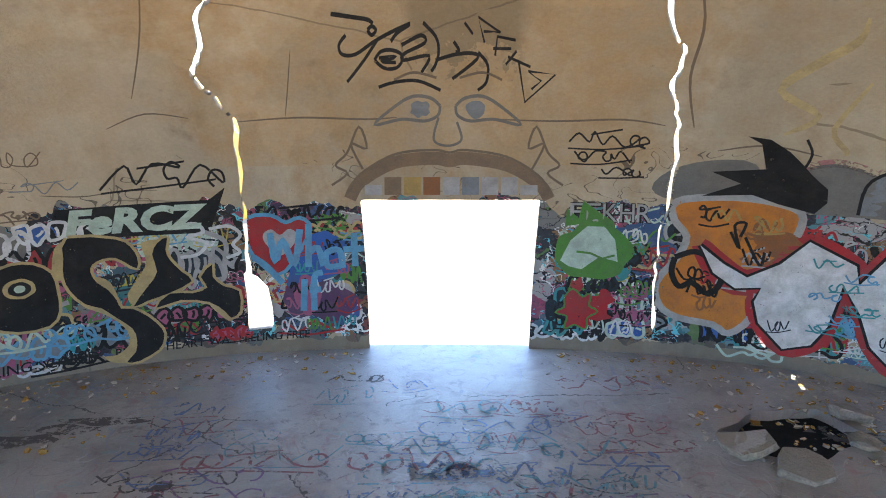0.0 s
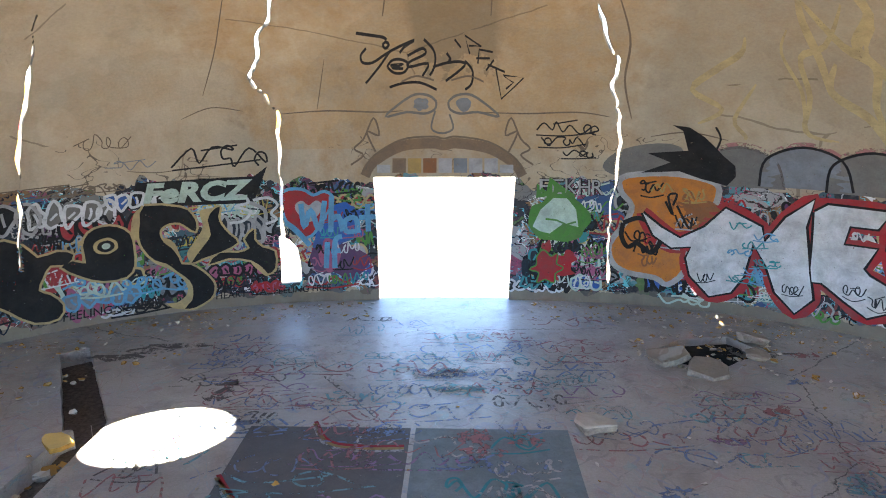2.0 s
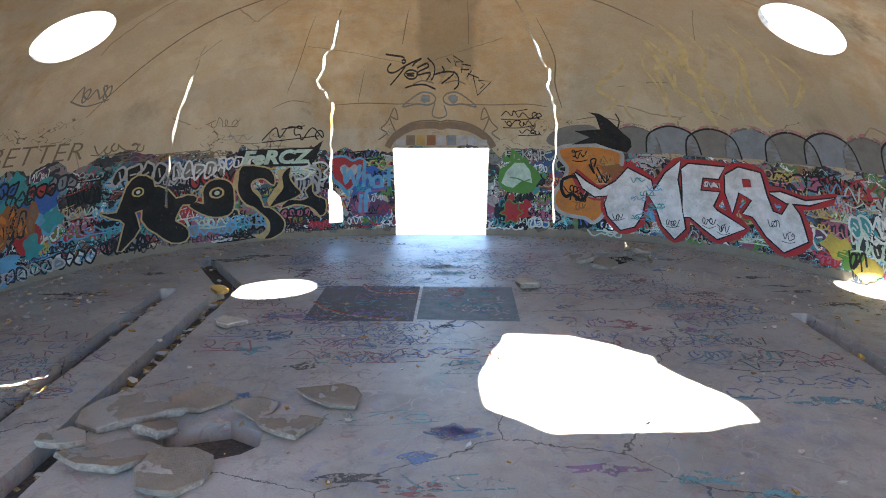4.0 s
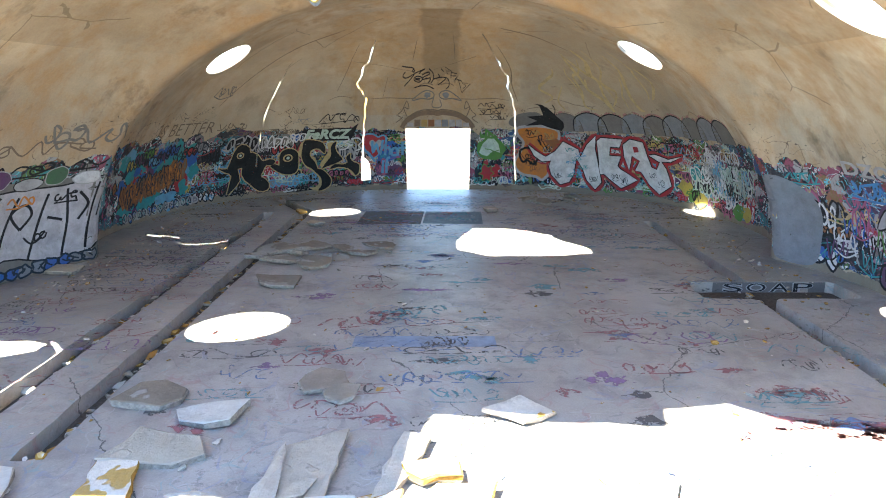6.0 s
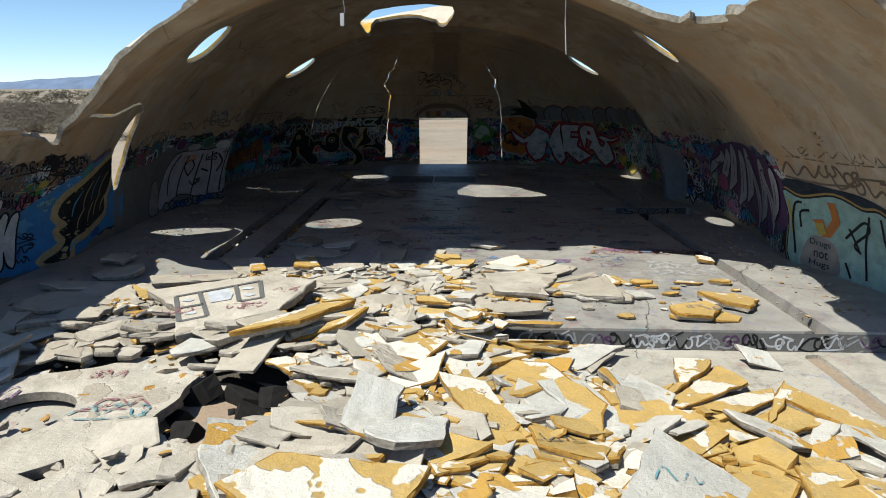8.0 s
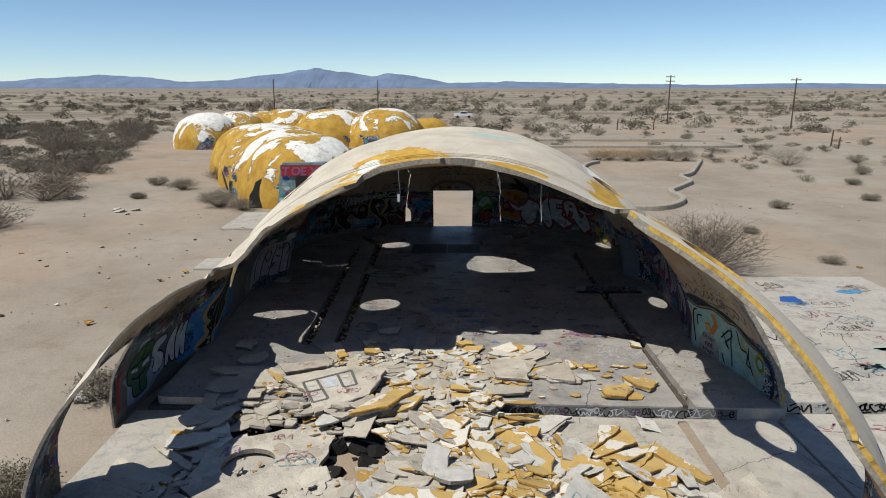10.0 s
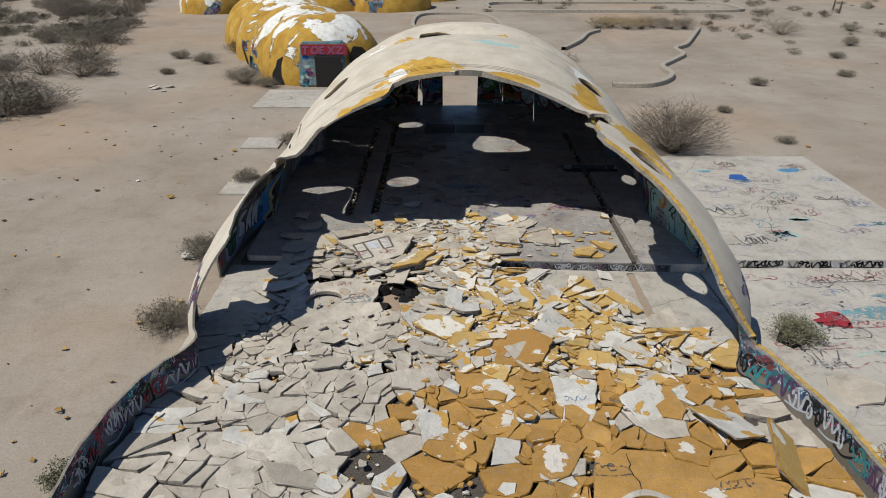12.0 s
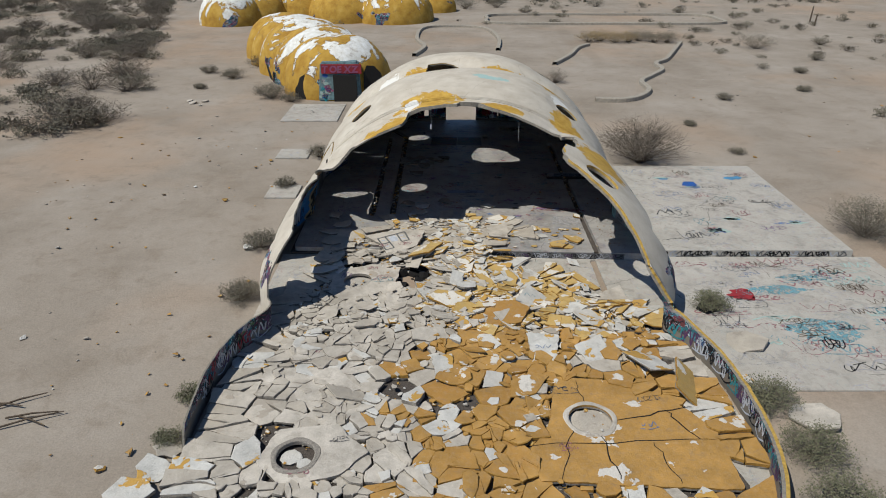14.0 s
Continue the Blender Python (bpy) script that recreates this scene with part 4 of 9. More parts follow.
def cell(i):
    """The Voronoi cell round seed i."""
    x, y = seeds[i, :2]
    poly = [(x - 1, y - 1), (x + 1, y - 1), (x + 1, y + 1), (x - 1, y + 1)]
    d = np.hypot(seeds[:, 0] - x, seeds[:, 1] - y)
    for j in np.argsort(d)[1:22]:
        mx, my = (seeds[j, 0] + x) / 2, (seeds[j, 1] + y) / 2
        nx0, ny0 = seeds[j, 0] - x, seeds[j, 1] - y
        out = []
        for k in range(len(poly)):
            a, b = poly[k], poly[(k + 1) % len(poly)]
            da = (a[0] - mx) * nx0 + (a[1] - my) * ny0
            db = (b[0] - mx) * nx0 + (b[1] - my) * ny0
            if da <= 0:
                out.append(a)
            if (da <= 0) != (db <= 0):
                t = da / (da - db)
                out.append((a[0] + t * (b[0] - a[0]), a[1] + t * (b[1] - a[1])))
        poly = out
        if len(poly) < 3:
            return None
    return poly


def skin_at(x, y):
    side = 1 / (1 + math.exp(-(x + (0.9 if y > -20.5 else 1.9) + 0.9 * noise.noise((x * 0.5, y * 0.5, 0))) * 1.7))
    u = rng.random()
    if y > -13.3:
        return "grey" if u < 0.6 else ("foam" if u < 0.76 else "white")
    if u < 1 - side:
        return "grey" if rng.random() < 0.88 else "white"
    if y < -19.8 + 1.2 * noise.noise((x * 0.7, y * 0.7, 3)):
        return "rusty" if rng.random() < 0.8 else ("white" if rng.random() < 0.6 else "grey")
    return "foam" if rng.random() < 0.56 else ("white" if rng.random() < 0.6 else "grey")


def split(poly):
    """Breaks a piece in two along a crooked line."""
    n = len(poly)
    i = rng.randrange(n)
    j = (i + rng.randint(2, max(2, n - 2))) % n
    i, j = min(i, j), max(i, j)
    if j - i < 2 and n - j + i < 2:
        return [poly]
    pa = [poly[i][d] + (poly[(i + 1) % n][d] - poly[i][d]) * rng.uniform(0.25, 0.75) for d in (0, 1)]
    pb = [poly[j][d] + (poly[(j + 1) % n][d] - poly[j][d]) * rng.uniform(0.25, 0.75) for d in (0, 1)]
    mid = [(pa[d] + pb[d]) / 2 + rng.uniform(-0.07, 0.07) for d in (0, 1)]
    return [[tuple(pa)] + poly[i + 1:j + 1] + [tuple(pb), tuple(mid)], [tuple(pb)] + poly[j + 1:] + poly[:i + 1] + [tuple(pa), tuple(mid)]]


def warp(q):
    """Bends the pattern of pieces out of its evenness."""
    v = noise.noise_vector((q[0] * 1.1, q[1] * 1.1, 5.0)) * 0.28 + noise.noise_vector((q[0] * 2.9, q[1] * 2.9, 8.0)) * 0.09
    return (q[0] + v.x, q[1] + v.y)


LABELS = {
    "rusty": "weathered orange foam roof fragment lying in the rubble",
    "grey": "pale broken concrete slab piece lying in the rubble",
    "foam": "yellow foam-faced roof fragment lying in the rubble",
    "white": "white-coated roof fragment lying in the rubble",
}
loose = []


def lay(me, c, z, tilt, spin, kind, single):
    m = pose(c[0], c[1], z, tilt[0], tilt[1], spin)
    if single:
        ob = new("roof_fragment", me)
        ob.matrix_world = m
        return tagged(ob, LABELS[kind], "rubble", "collapsed roof fragments")
    else:
        loose.append((me, m))


singles = 0
BIG_OBS = []
for kind, poly, lift, tilt, thick in BIG:
    me, c = shard_mesh(poly, thick, M["frag_" + kind], kind in ("foam", "rusty"))
    BIG_OBS.append((lay(me, c, base_height(*c) + lift * 0.7, tilt, 0, kind, True), c, thick))
    singles += 1
for i in range(len(seeds)):
    x, y, r = seeds[i]
    if blocked(x, y) or any(inside_poly(x, y, b[1]) for b in BIG[:1]):
        continue
    flat = y < -20.0 - 0.25 * (x + 1) * (x < -1) + (2.0 if x < -3.5 else 0)
    if rng.random() < (0.03 if flat else (0.10 if y < -13.3 else (0.3 if y < -11.5 else 0.55))):
        continue
    poly = cell(i)
    if not poly:
        continue
    whole = [warp(q) for q in poly]
    kind = skin_at(x, y)
    pieces = [whole]
    for _ in range(rng.choice((0, 0, 1, 1, 2)) if r > 0.2 else rng.choice((0, 0, 1))):
        pieces = [q for piece in pieces for q in (split(piece) if len(piece) > 3 else [piece])]
    for poly in pieces:
        px, py = sum(q[0] for q in poly) / len(poly), sum(q[1] for q in poly) / len(poly)
        if max(math.hypot(a - px, b - py) for a, b in poly) < 0.07 or blocked(px, py):
            continue
        grow = rng.uniform(0.93, 0.985) if flat else rng.uniform(0.95, 1.15)
        if not flat and len(poly) > 4 and rng.random() < 0.5:
            poly = poly[:-1]
        poly = [(px + (a - px) * grow, py + (b - py) * grow) for a, b in poly]
        me, c = shard_mesh(poly, rng.uniform(0.12, 0.2) if flat else rng.uniform(0.045, 0.09) * (1.35 if kind == "foam" else 1.0), M["frag_" + kind], kind in ("foam", "rusty"), 0.012 if flat else 0.02)
        t = 2.6 if flat else ((6.0 if x < 0.9 or y < -16.5 else 4.0) if y < -13.3 else 2.5)
        z = base_height(x, y) + (rng.uniform(0.0, 0.07) if flat else rng.uniform(0.0, 0.15) * ((1 if x < 0.9 or y < -16.5 else 0.3) if y < -13.3 else 0.2))
        near = r > 0.28 and singles < 225
        lay(me, c, z, (rng.gauss(-0.5 * t, t), rng.gauss(0, t)), rng.gauss(0, 4), kind, near)
        singles += near
# smaller pieces on top
for i in range(1700):
    y = rng.uniform(-27, -9.4) if i % 3 else rng.uniform(-19, -11)
    x = rng.uniform(-6.6, 6.0) if i % 4 == 0 else rng.gauss(0.2, 2.2)
    if not inside_poly(x, y, HEAP) or blocked(x, y) or inside_poly(x, y, BIG[0][1]):
        continue
    if y < -20.5 and rng.random() < 0.6:
        continue
    n = rng.randint(4, 6)
    size = rng.choice((0.05, 0.06, 0.07, 0.09, 0.11, 0.13, 0.16, 0.2, 0.27, 0.36)) * (1.3 if y < -13.3 else 0.9)
    a0 = rng.random() * 6.28
    long = rng.uniform(1.0, 1.9)
    poly = [(x + size * long * math.cos(a0 + 6.28 * k / n) * rng.uniform(0.7, 1.1), y + size * math.sin(a0 + 6.28 * k / n) * rng.uniform(0.7, 1.1)) for k in range(n)]
    kind = skin_at(x, y)
    me, c = shard_mesh(poly, min(rng.uniform(0.04, 0.10), 0.55 * size), M["frag_" + kind], kind in ("foam", "rusty"), min(0.02, 0.12 * size))
    near = size > 0.24 and singles < 290
    up = rng.uniform(0.07, 0.2) if y < -13.3 else rng.uniform(0.0, 0.06)
    lean = 9 if y < -13.3 else 5
    lay(me, c, base_height(x, y) + up, (rng.gauss(0, lean), rng.gauss(0, lean)), rng.uniform(0, 360), kind, near)
    singles += near

# thin scatter on the open part of the upper floor
for i in range(46):
    x, y = rng.gauss(3.2, 1.0), rng.uniform(-13.0, -10.9)
    if not 1.6 < x < 5.2:
        continue
    size = rng.choice((0.05, 0.07, 0.1, 0.13, 0.18, 0.24))
    poly = [(x + size * 1.4 * math.cos(a) * rng.uniform(0.6, 1.1), y + size * math.sin(a) * rng.uniform(0.6, 1.1)) for a in (0, 1.1, 2.2, 3.3, 4.4, 5.4)]
    kind = rng.choice(("grey", "foam", "white", "grey", "foam"))
    me, c = shard_mesh(poly, min(rng.uniform(0.04, 0.08), 0.5 * size), M["frag_" + kind], kind == "foam", min(0.02, 0.12 * size))
    lay(me, c, 0.005, (rng.gauss(0, 4), rng.gauss(0, 4)), 0, kind, False)


def joined(name, pieces, label, category, kind="stuff"):
    verts, faces, slots, mats = [], [], [], []
    for me, m in pieces:
        base = len(verts)
        verts += [tuple(m @ v.co) for v in me.vertices]
        ids = []
        for mt in me.materials:
            if mt not in mats:
                mats.append(mt)
            ids.append(mats.index(mt))
        for p in me.polygons:
            faces.append(tuple(base + i for i in p.vertices))
            slots.append(ids[p.material_index])
    return tagged(new(name, mesh_of(name, verts, faces, mats, slots)), label, category, kind=kind)


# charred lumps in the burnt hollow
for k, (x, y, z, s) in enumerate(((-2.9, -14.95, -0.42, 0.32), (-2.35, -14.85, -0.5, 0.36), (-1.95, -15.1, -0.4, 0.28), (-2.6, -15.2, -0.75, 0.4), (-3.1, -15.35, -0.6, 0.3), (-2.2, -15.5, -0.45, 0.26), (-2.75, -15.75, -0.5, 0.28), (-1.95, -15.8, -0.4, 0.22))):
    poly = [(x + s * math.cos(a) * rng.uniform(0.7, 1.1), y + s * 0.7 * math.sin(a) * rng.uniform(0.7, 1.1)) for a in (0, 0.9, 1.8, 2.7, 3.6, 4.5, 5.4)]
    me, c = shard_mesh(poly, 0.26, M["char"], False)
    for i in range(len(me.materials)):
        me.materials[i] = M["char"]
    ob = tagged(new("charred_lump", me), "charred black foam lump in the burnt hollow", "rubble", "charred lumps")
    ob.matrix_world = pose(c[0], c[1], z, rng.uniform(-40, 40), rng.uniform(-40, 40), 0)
joined("rubble", loose, "mixed concrete and yellow foam rubble covering the floor", "rubble")

# crumbs between the pieces, along the walls and in the trenches
crumbs = []
tops = [shard_mesh([(0.05 * math.cos(a) * rng.uniform(0.6, 1.3), 0.05 * math.sin(a) * rng.uniform(0.6, 1.3)) for a in (0, 1.3, 2.6, 3.9, 5.1)], 0.04, M["frag_" + k], k == "foam")[0] for k in ("grey", "foam", "white", "rusty") for _ in range(4)]
for i in range(6500):
    mode = i % 5 if i < 2600 else 0
    if mode < 2:
        x, y = rng.uniform(-7.2, 6.3), rng.uniform(-28, -10)
        if not inside_poly(x, y, HEAP):
            continue
        if math.hypot(x - PIT[0], y - PIT[1]) < 0.75 or math.hypot(x - RING_N[0], y - RING_N[1]) < 0.62 and i % 4:
            continue
        z = base_height(x, y) + rng.uniform(0, 0.08)
        s = rng.choice((0.4, 0.6, 0.9, 1.3, 1.9)) * rng.uniform(0.8, 1.2)
        if i > 2600 and y < -20:
            s *= 0.6
    elif mode == 2:
        t = rng.choice((-1, 1))
        y = rng.uniform(-13, 6)
        x = t * (rng.uniform(6.0, 6.9) if y < 2 else math.sqrt(max(0.1, 49 - max(0, y) ** 2)) * rng.uniform(0.88, 0.98))
        z, s = 0.0, rng.uniform(0.15, 0.8)
    elif mode == 3:
        x, y = rng.uniform(-6.5, 6.5), rng.uniform(-13, 5)
        z, s = 0.0, rng.uniform(0.12, 0.5) * rng.choice((1, 1, 2))
    else:
        x, y = rng.choice((-4.66, -3.66, 5.55)) + rng.uniform(-0.14, 0.14), rng.uniform(-9, 3.6)
        z, s = -0.2, rng.uniform(0.5, 1.6)
    crumbs.append((rng.choice(tops), pose(x, y, z - 0.005, rng.uniform(-20, 20), rng.uniform(-20, 20), rng.uniform(0, 360)) @ Matrix.Scale(s, 4)))
for i in range(1500):
    a = radians(rng.uniform(12, 168))
    k = (abs(math.cos(a)) ** 2.5 + math.sin(a) ** 2.5) ** -0.4 * (0.975 - 0.11 * rng.random() ** 2)
    x, y = 0.05 + 7.75 * k * math.cos(a), 1.0 + 7.3 * k * math.sin(a)
    if abs(x - 0.06) < 1.15 and y > 7:
        continue
    crumbs.append((rng.choice(tops), pose(x, y, -0.003, rng.uniform(-20, 20), rng.uniform(-20, 20), rng.uniform(0, 360)) @ Matrix.Scale(rng.choice((0.12, 0.18, 0.25, 0.35, 0.6)), 4)))
for i in range(160):
    a, q = rng.uniform(0, 6.28), rng.uniform(0.7, 1.35)
    crumbs.append((rng.choice(tops), pose(3.5 + 0.75 * q * math.cos(a), 6.03 + 0.5 * q * math.sin(a), -0.003 if q > 1.05 else -0.12, rng.uniform(-25, 25), rng.uniform(-25, 25), rng.uniform(0, 360)) @ Matrix.Scale(rng.uniform(0.2, 0.9), 4)))
joined("debris", crumbs, "small crumbs of concrete and foam scattered about", "debris")


def ring_panel(name, poly, hole, radius, z, mats, label, collar=None, tilt=(0, 0), thick=0.11):
    """A large fallen piece of roof with one of the round skylights still in it."""
    xs = [p[0] for p in poly]
    ys = [p[1] for p in poly]
    cx, cy = sum(xs) / len(xs), sum(ys) / len(ys)
    rel = [(a - cx, b - cy) for a, b in poly]
    hx, hy = hole[0] - cx, hole[1] - cy

    def field(u, v, p):
        rag = wobble(p, 2.5, 0.06, 3.0) + wobble(p, 9.0, 0.015, 8.0)
        return np.minimum(-poly_field(p[:, :2], rel) + rag, np.hypot(u - hx, v - hy) - radius + rag * 0.3)
    us = spread([(min(xs) - cx - 0.1, max(xs) - cx + 0.1, 0.08)])
    vs = spread([(min(ys) - cy - 0.1, max(ys) - cy + 0.1, 0.08)])
    ob = thing(name, label, "rubble", "collapsed roof fragments")
    ob.matrix_world = pose(cx, cy, z, tilt[0], tilt[1], 0)
    part("panel", sheet("panel", us, vs, thick, field, thick, mats), ob)
    if collar:
        verts, faces = [], []
        n = 40
        for k in range(n):
            a = 2 * math.pi * k / n
            for r, h in ((radius + 0.02, thick - 0.08), (radius + 0.0, thick + 0.015), (radius + 0.04, thick + 0.03), (radius + 0.13 + 0.02 * math.sin(5 * a), thick + 0.02), (radius + 0.15 + 0.02 * math.sin(5 * a), thick + 0.003)):
                verts.append((hx + r * math.cos(a), hy + r * math.sin(a), h))
        for k in range(n):
            for j in range(4):
                a, b = k * 5 + j, ((k + 1) % n) * 5 + j
                faces.append((a, b, b + 1, a + 1))
        part("collar", mesh_of("collar", verts, faces, [collar]), ob, "pale concrete collar round the skylight")
    return ob


foam4 = [M["frag_side"], M["frag_rusty"], M["frag_side"], M["frag_rust"]]
grey4 = [M["frag_side"], M["frag_grey"], M["frag_side"], M["frag_side"]]
PANELS = []
PANELS.append(ring_panel("skylight_panel", PANEL_R, RING_R, 0.62, -0.2, foam4, "large cracked yellow roof panel with a round skylight collar", M["frag_grey"]))
PANELS.append(ring_panel("skylight_panel", PANEL_L, RING_L, 0.52, -0.18, grey4, "pale fallen roof panel with a round skylight hole", M["frag_side"], (2, -1)))
PANELS.append(ring_panel("skylight_panel", PANEL_N, RING_N, 0.56, -0.22, grey4, "pale fallen roof panel with a round skylight hole", None, (0.5, -1)))

for kind, x, y, size in (("grey", 3.1, -24.25, 0.72), ("white", -5.3, -25.6, 0.3), ("white", -4.9, -25.85, 0.22)):
    me, c = shard_mesh([(x + size * math.cos(6.28 * k / 9), y + size * 0.92 * math.sin(6.28 * k / 9)) for k in range(9)], 0.06, M["frag_" + kind], False)
    ob = tagged(new("roof_fragment", me), "pale slab piece showing through a fallen skylight", "rubble", "collapsed roof fragments")
    ob.matrix_world = pose(c[0], c[1], -0.296 if kind == "grey" else -0.285, 0, 0, 0)

# the strip of wall foot that leans up beside the low wall
me, c = shard_mesh([(-0.9, -0.35), (0.8, -0.4), (0.95, 0.4), (-0.7, 0.45)], 0.1, M["frag_foam"], True)
ob = tagged(new("leaning_fragment", me), "yellow foam-backed roof piece leaning against the low wall", "rubble", "collapsed roof fragments")
ob.matrix_world = pose(6.25, -22.6, 0.02, 38, 0, 75)

# broken floor inside, and stray pieces on the floor
for kind, x, y, size, tilt in (("floor", -3.35, -0.95, 0.62, (3, -4)), ("floor", -2.9, -1.75, 0.42, (-6, 8)), ("floor", -2.55, -0.6, 0.34, (4, 6)), ("floor", -1.45, -1.2, 0.36, (-5, 4)), ("floor", -2.2, -2.05, 0.40, (7, 2)), ("floor", -1.9, -0.85, 0.24, (7, 12)), ("floor", -2.7, -1.3, 0.26, (-12, 9)), ("floor", -3.6, -1.5, 0.25, (4, 2)), ("floor", -1.1, -0.5, 0.4, (2, 3)),
                               ("floor", -2.75, -3.4, 0.5, (2, 2)), ("grey", -6.9, -2.6, 0.35, (5, 2)), ("grey", -6.4, -9.6, 0.4, (6, 3)), ("grey", -5.9, -10.6, 0.45, (4, -6)), ("grey", -6.3, -11.5, 0.5, (-4, 5)), ("grey", -6.0, -12.4, 0.55, (3, 3)), ("grey", -5.4, -12.9, 0.4, (4, -3)),
                               ("white", -2.15, -8.35, 0.36, (3, -5)), ("floor", -1.15, -7.6, 0.36, (6, 4)), ("floor", -0.9, -7.9, 0.22, (9, 4)), ("grey", -2.5, -9.1, 0.45, (7, 4)), ("white", 1.05, -8.35, 0.36, (3, 3)), ("floor", -3.0, -8.0, 0.35, (4, 5)), ("foam", 0.1, -9.5, 0.28, (5, 5)), ("grey", 1.6, 3.9, 0.25, (4, 3)), ("foam", -3.72, 3.55, 0.15, (15, 8)), ("foam", 5.2, -9.6, 0.22, (5, 9)), ("grey", -3.0, 1.9, 0.2, (3, 3)), ("floor", 2.85, 5.65, 0.26, (9, -8)), ("floor", 3.3, 5.35, 0.3, (12, 4)), ("floor", 4.25, 6.3, 0.24, (-8, 10)), ("floor", 4.05, 5.75, 0.22, (14, 6))):
    n = 8
    poly = [(x + size * math.cos(6.28 * k / n) * q, y + 0.75 * size * math.sin(6.28 * k / n) * q) for k, q in enumerate([rng.uniform(0.55, 1.3) for _ in range(n)])]
    me, c = shard_mesh(poly, rng.uniform(0.07, 0.11), M["frag_" + kind], kind in ("foam", "rusty"))
    ob = new("floor_fragment", me)
    ob.matrix_world = pose(c[0], c[1], 0.02, tilt[0], tilt[1], rng.uniform(-20, 20))
    tagged(ob, {"grey": "broken grey concrete piece lying on the floor", "floor": "dusty brown broken floor slab piece lying loose", "foam": "yellow foam piece lying on the floor", "white": "white-coated piece lying on the dusty floor"}[kind], "rubble", "stray floor fragments")


# ---------------------------------------------------------------- graffiti, as thin layers of paint on the walls
def spray(name, colour, wear=0.4, holes=0.30, grain=17):
    n = Nodes("spray_" + name, 0.75)
    k = sum(colour) * 9
    thin = n.ramp(n.noise(4, 6, 0.7, None, 0.3, k), [(0.34, 0.0), (0.62, 1.0)])
    c = n.mix(thin, tuple(v * (1 - wear) + (0.0 if sum(colour) < 0.12 else 0.07) * wear for v in colour), colour)
    c = n.mix(n.math("MULTIPLY", n.ramp(n.noise(2.1, 5, 0.7, None, 0.5, k + 3), [(0.5, 0.0), (0.7, 1.0)]), 0.05 if sum(colour) < 0.12 else 0.16), c, (0.20, 0.18, 0.155))
    c = n.mix(0.35, c, n.ramp(n.noise(45, 4, 0.7), [(0.3, 0.55), (0.7, 1.0)]), "MULTIPLY")
    worn = n.ramp(n.noise(grain, 5, 0.75, None, 0.2, k + 6), [(holes, 0.0), (holes + 0.06, 1.0)])
    n.put(n.b.inputs["Alpha"], worn)
    return n.done(c, n.noise(30, 5, 0.7), 0.3, 0.01)


S = {k: spray(k, c, 0.4, 0.46, 7) if k.startswith("old_") else spray(k, c) for k, c in {
    "black": (0.016, 0.016, 0.018), "gold": (0.42, 0.32, 0.16), "white": (0.56, 0.57, 0.60), "silver": (0.33, 0.33, 0.345), "red": (0.34, 0.022, 0.03), "green": (0.07, 0.22, 0.04),
    "teal": (0.03, 0.25, 0.28), "blue": (0.025, 0.10, 0.35), "sky": (0.10, 0.30, 0.50), "orange": (0.47, 0.165, 0.03), "grey": (0.15, 0.145, 0.14), "brown": (0.19, 0.13, 0.085),
    "pink": (0.34, 0.09, 0.18), "mint": (0.40, 0.51, 0.45), "yellow": (0.42, 0.34, 0.07), "plum": (0.095, 0.04, 0.11), "slate": (0.18, 0.195, 0.225), "rust": (0.24, 0.095, 0.035), "night": (0.025, 0.035, 0.05), "ochre": (0.34, 0.23, 0.08), "faint": (0.155, 0.115, 0.08),
    "azure": (0.045, 0.20, 0.46), "steel": (0.40, 0.385, 0.42), "jade": (0.29, 0.45, 0.41), "dust": (0.27, 0.25, 0.235), "bottle": (0.055, 0.13, 0.07),
    "old_brown": (0.20, 0.145, 0.09), "pale_blue": (0.29, 0.345, 0.45), "worn_dark": (0.125, 0.12, 0.12), "worn_teal": (0.19, 0.235, 0.25), "wash": (0.43, 0.335, 0.175), "old_red": (0.36, 0.155, 0.165), "old_blue": (0.17, 0.24, 0.40), "old_teal": (0.17, 0.35, 0.39), "old_plum": (0.29, 0.175, 0.31), "old_black": (0.12, 0.11, 0.105), "old_white": (0.42, 0.40, 0.39),
}.items()}
DEG = 0.138


def end_map(u, z, off):
    """u: metres along the end wall, growing to the right as seen from inside."""
    p = end_wall(np.radians(-u / DEG), np.arcsin(np.clip(z, 0.02, 5.3) / FRONT[4]))
    d = np.array([FRONT[0], FRONT[1], 0]) - p
    d[:, 2] = 0
    return p + d / np.maximum(np.linalg.norm(d, axis=1), 1e-6)[:, None] * off


def side_map(side):
    """Walls of the bays; u is -y on the right-hand wall and y on the other, so that it grows to the right as seen from inside."""
    def m(u, z, off):
        y = -u if side > 0 else u
        r, xc, w = girth(y)
        h = rise(y) * r
        s = np.arcsin(np.clip(z / h, 0, 0.99))
        x = xc + side * (w * r * np.cos(s) - off)
        return np.stack([x + wall_lean(x, y, z), y, z], 1)
    return m


LEFT, RIGHT = side_map(-1), side_map(1)


def refine(tris, limit):
    out, todo = [], list(tris)
    while todo:
        t = todo.pop()
        ls = [math.dist(t[i], t[(i + 1) % 3]) for i in range(3)]
        k = max(range(3), key=lambda i: ls[i])
        if ls[k] < limit:
            out.append(t)
            continue
        a, b, c = t[k], t[(k + 1) % 3], t[(k + 2) % 3]
        m = ((a[0] + b[0]) / 2, (a[1] + b[1]) / 2)
        todo += [(a, m, c), (m, b, c)]
    return out


def fill(poly):
    from_poly = [Vector((x, y, 0)) for x, y in poly]
    return [tuple(poly[i] for i in t) for t in tessellate([from_poly])]


from mathutils.geometry import tessellate_polygon as tessellate


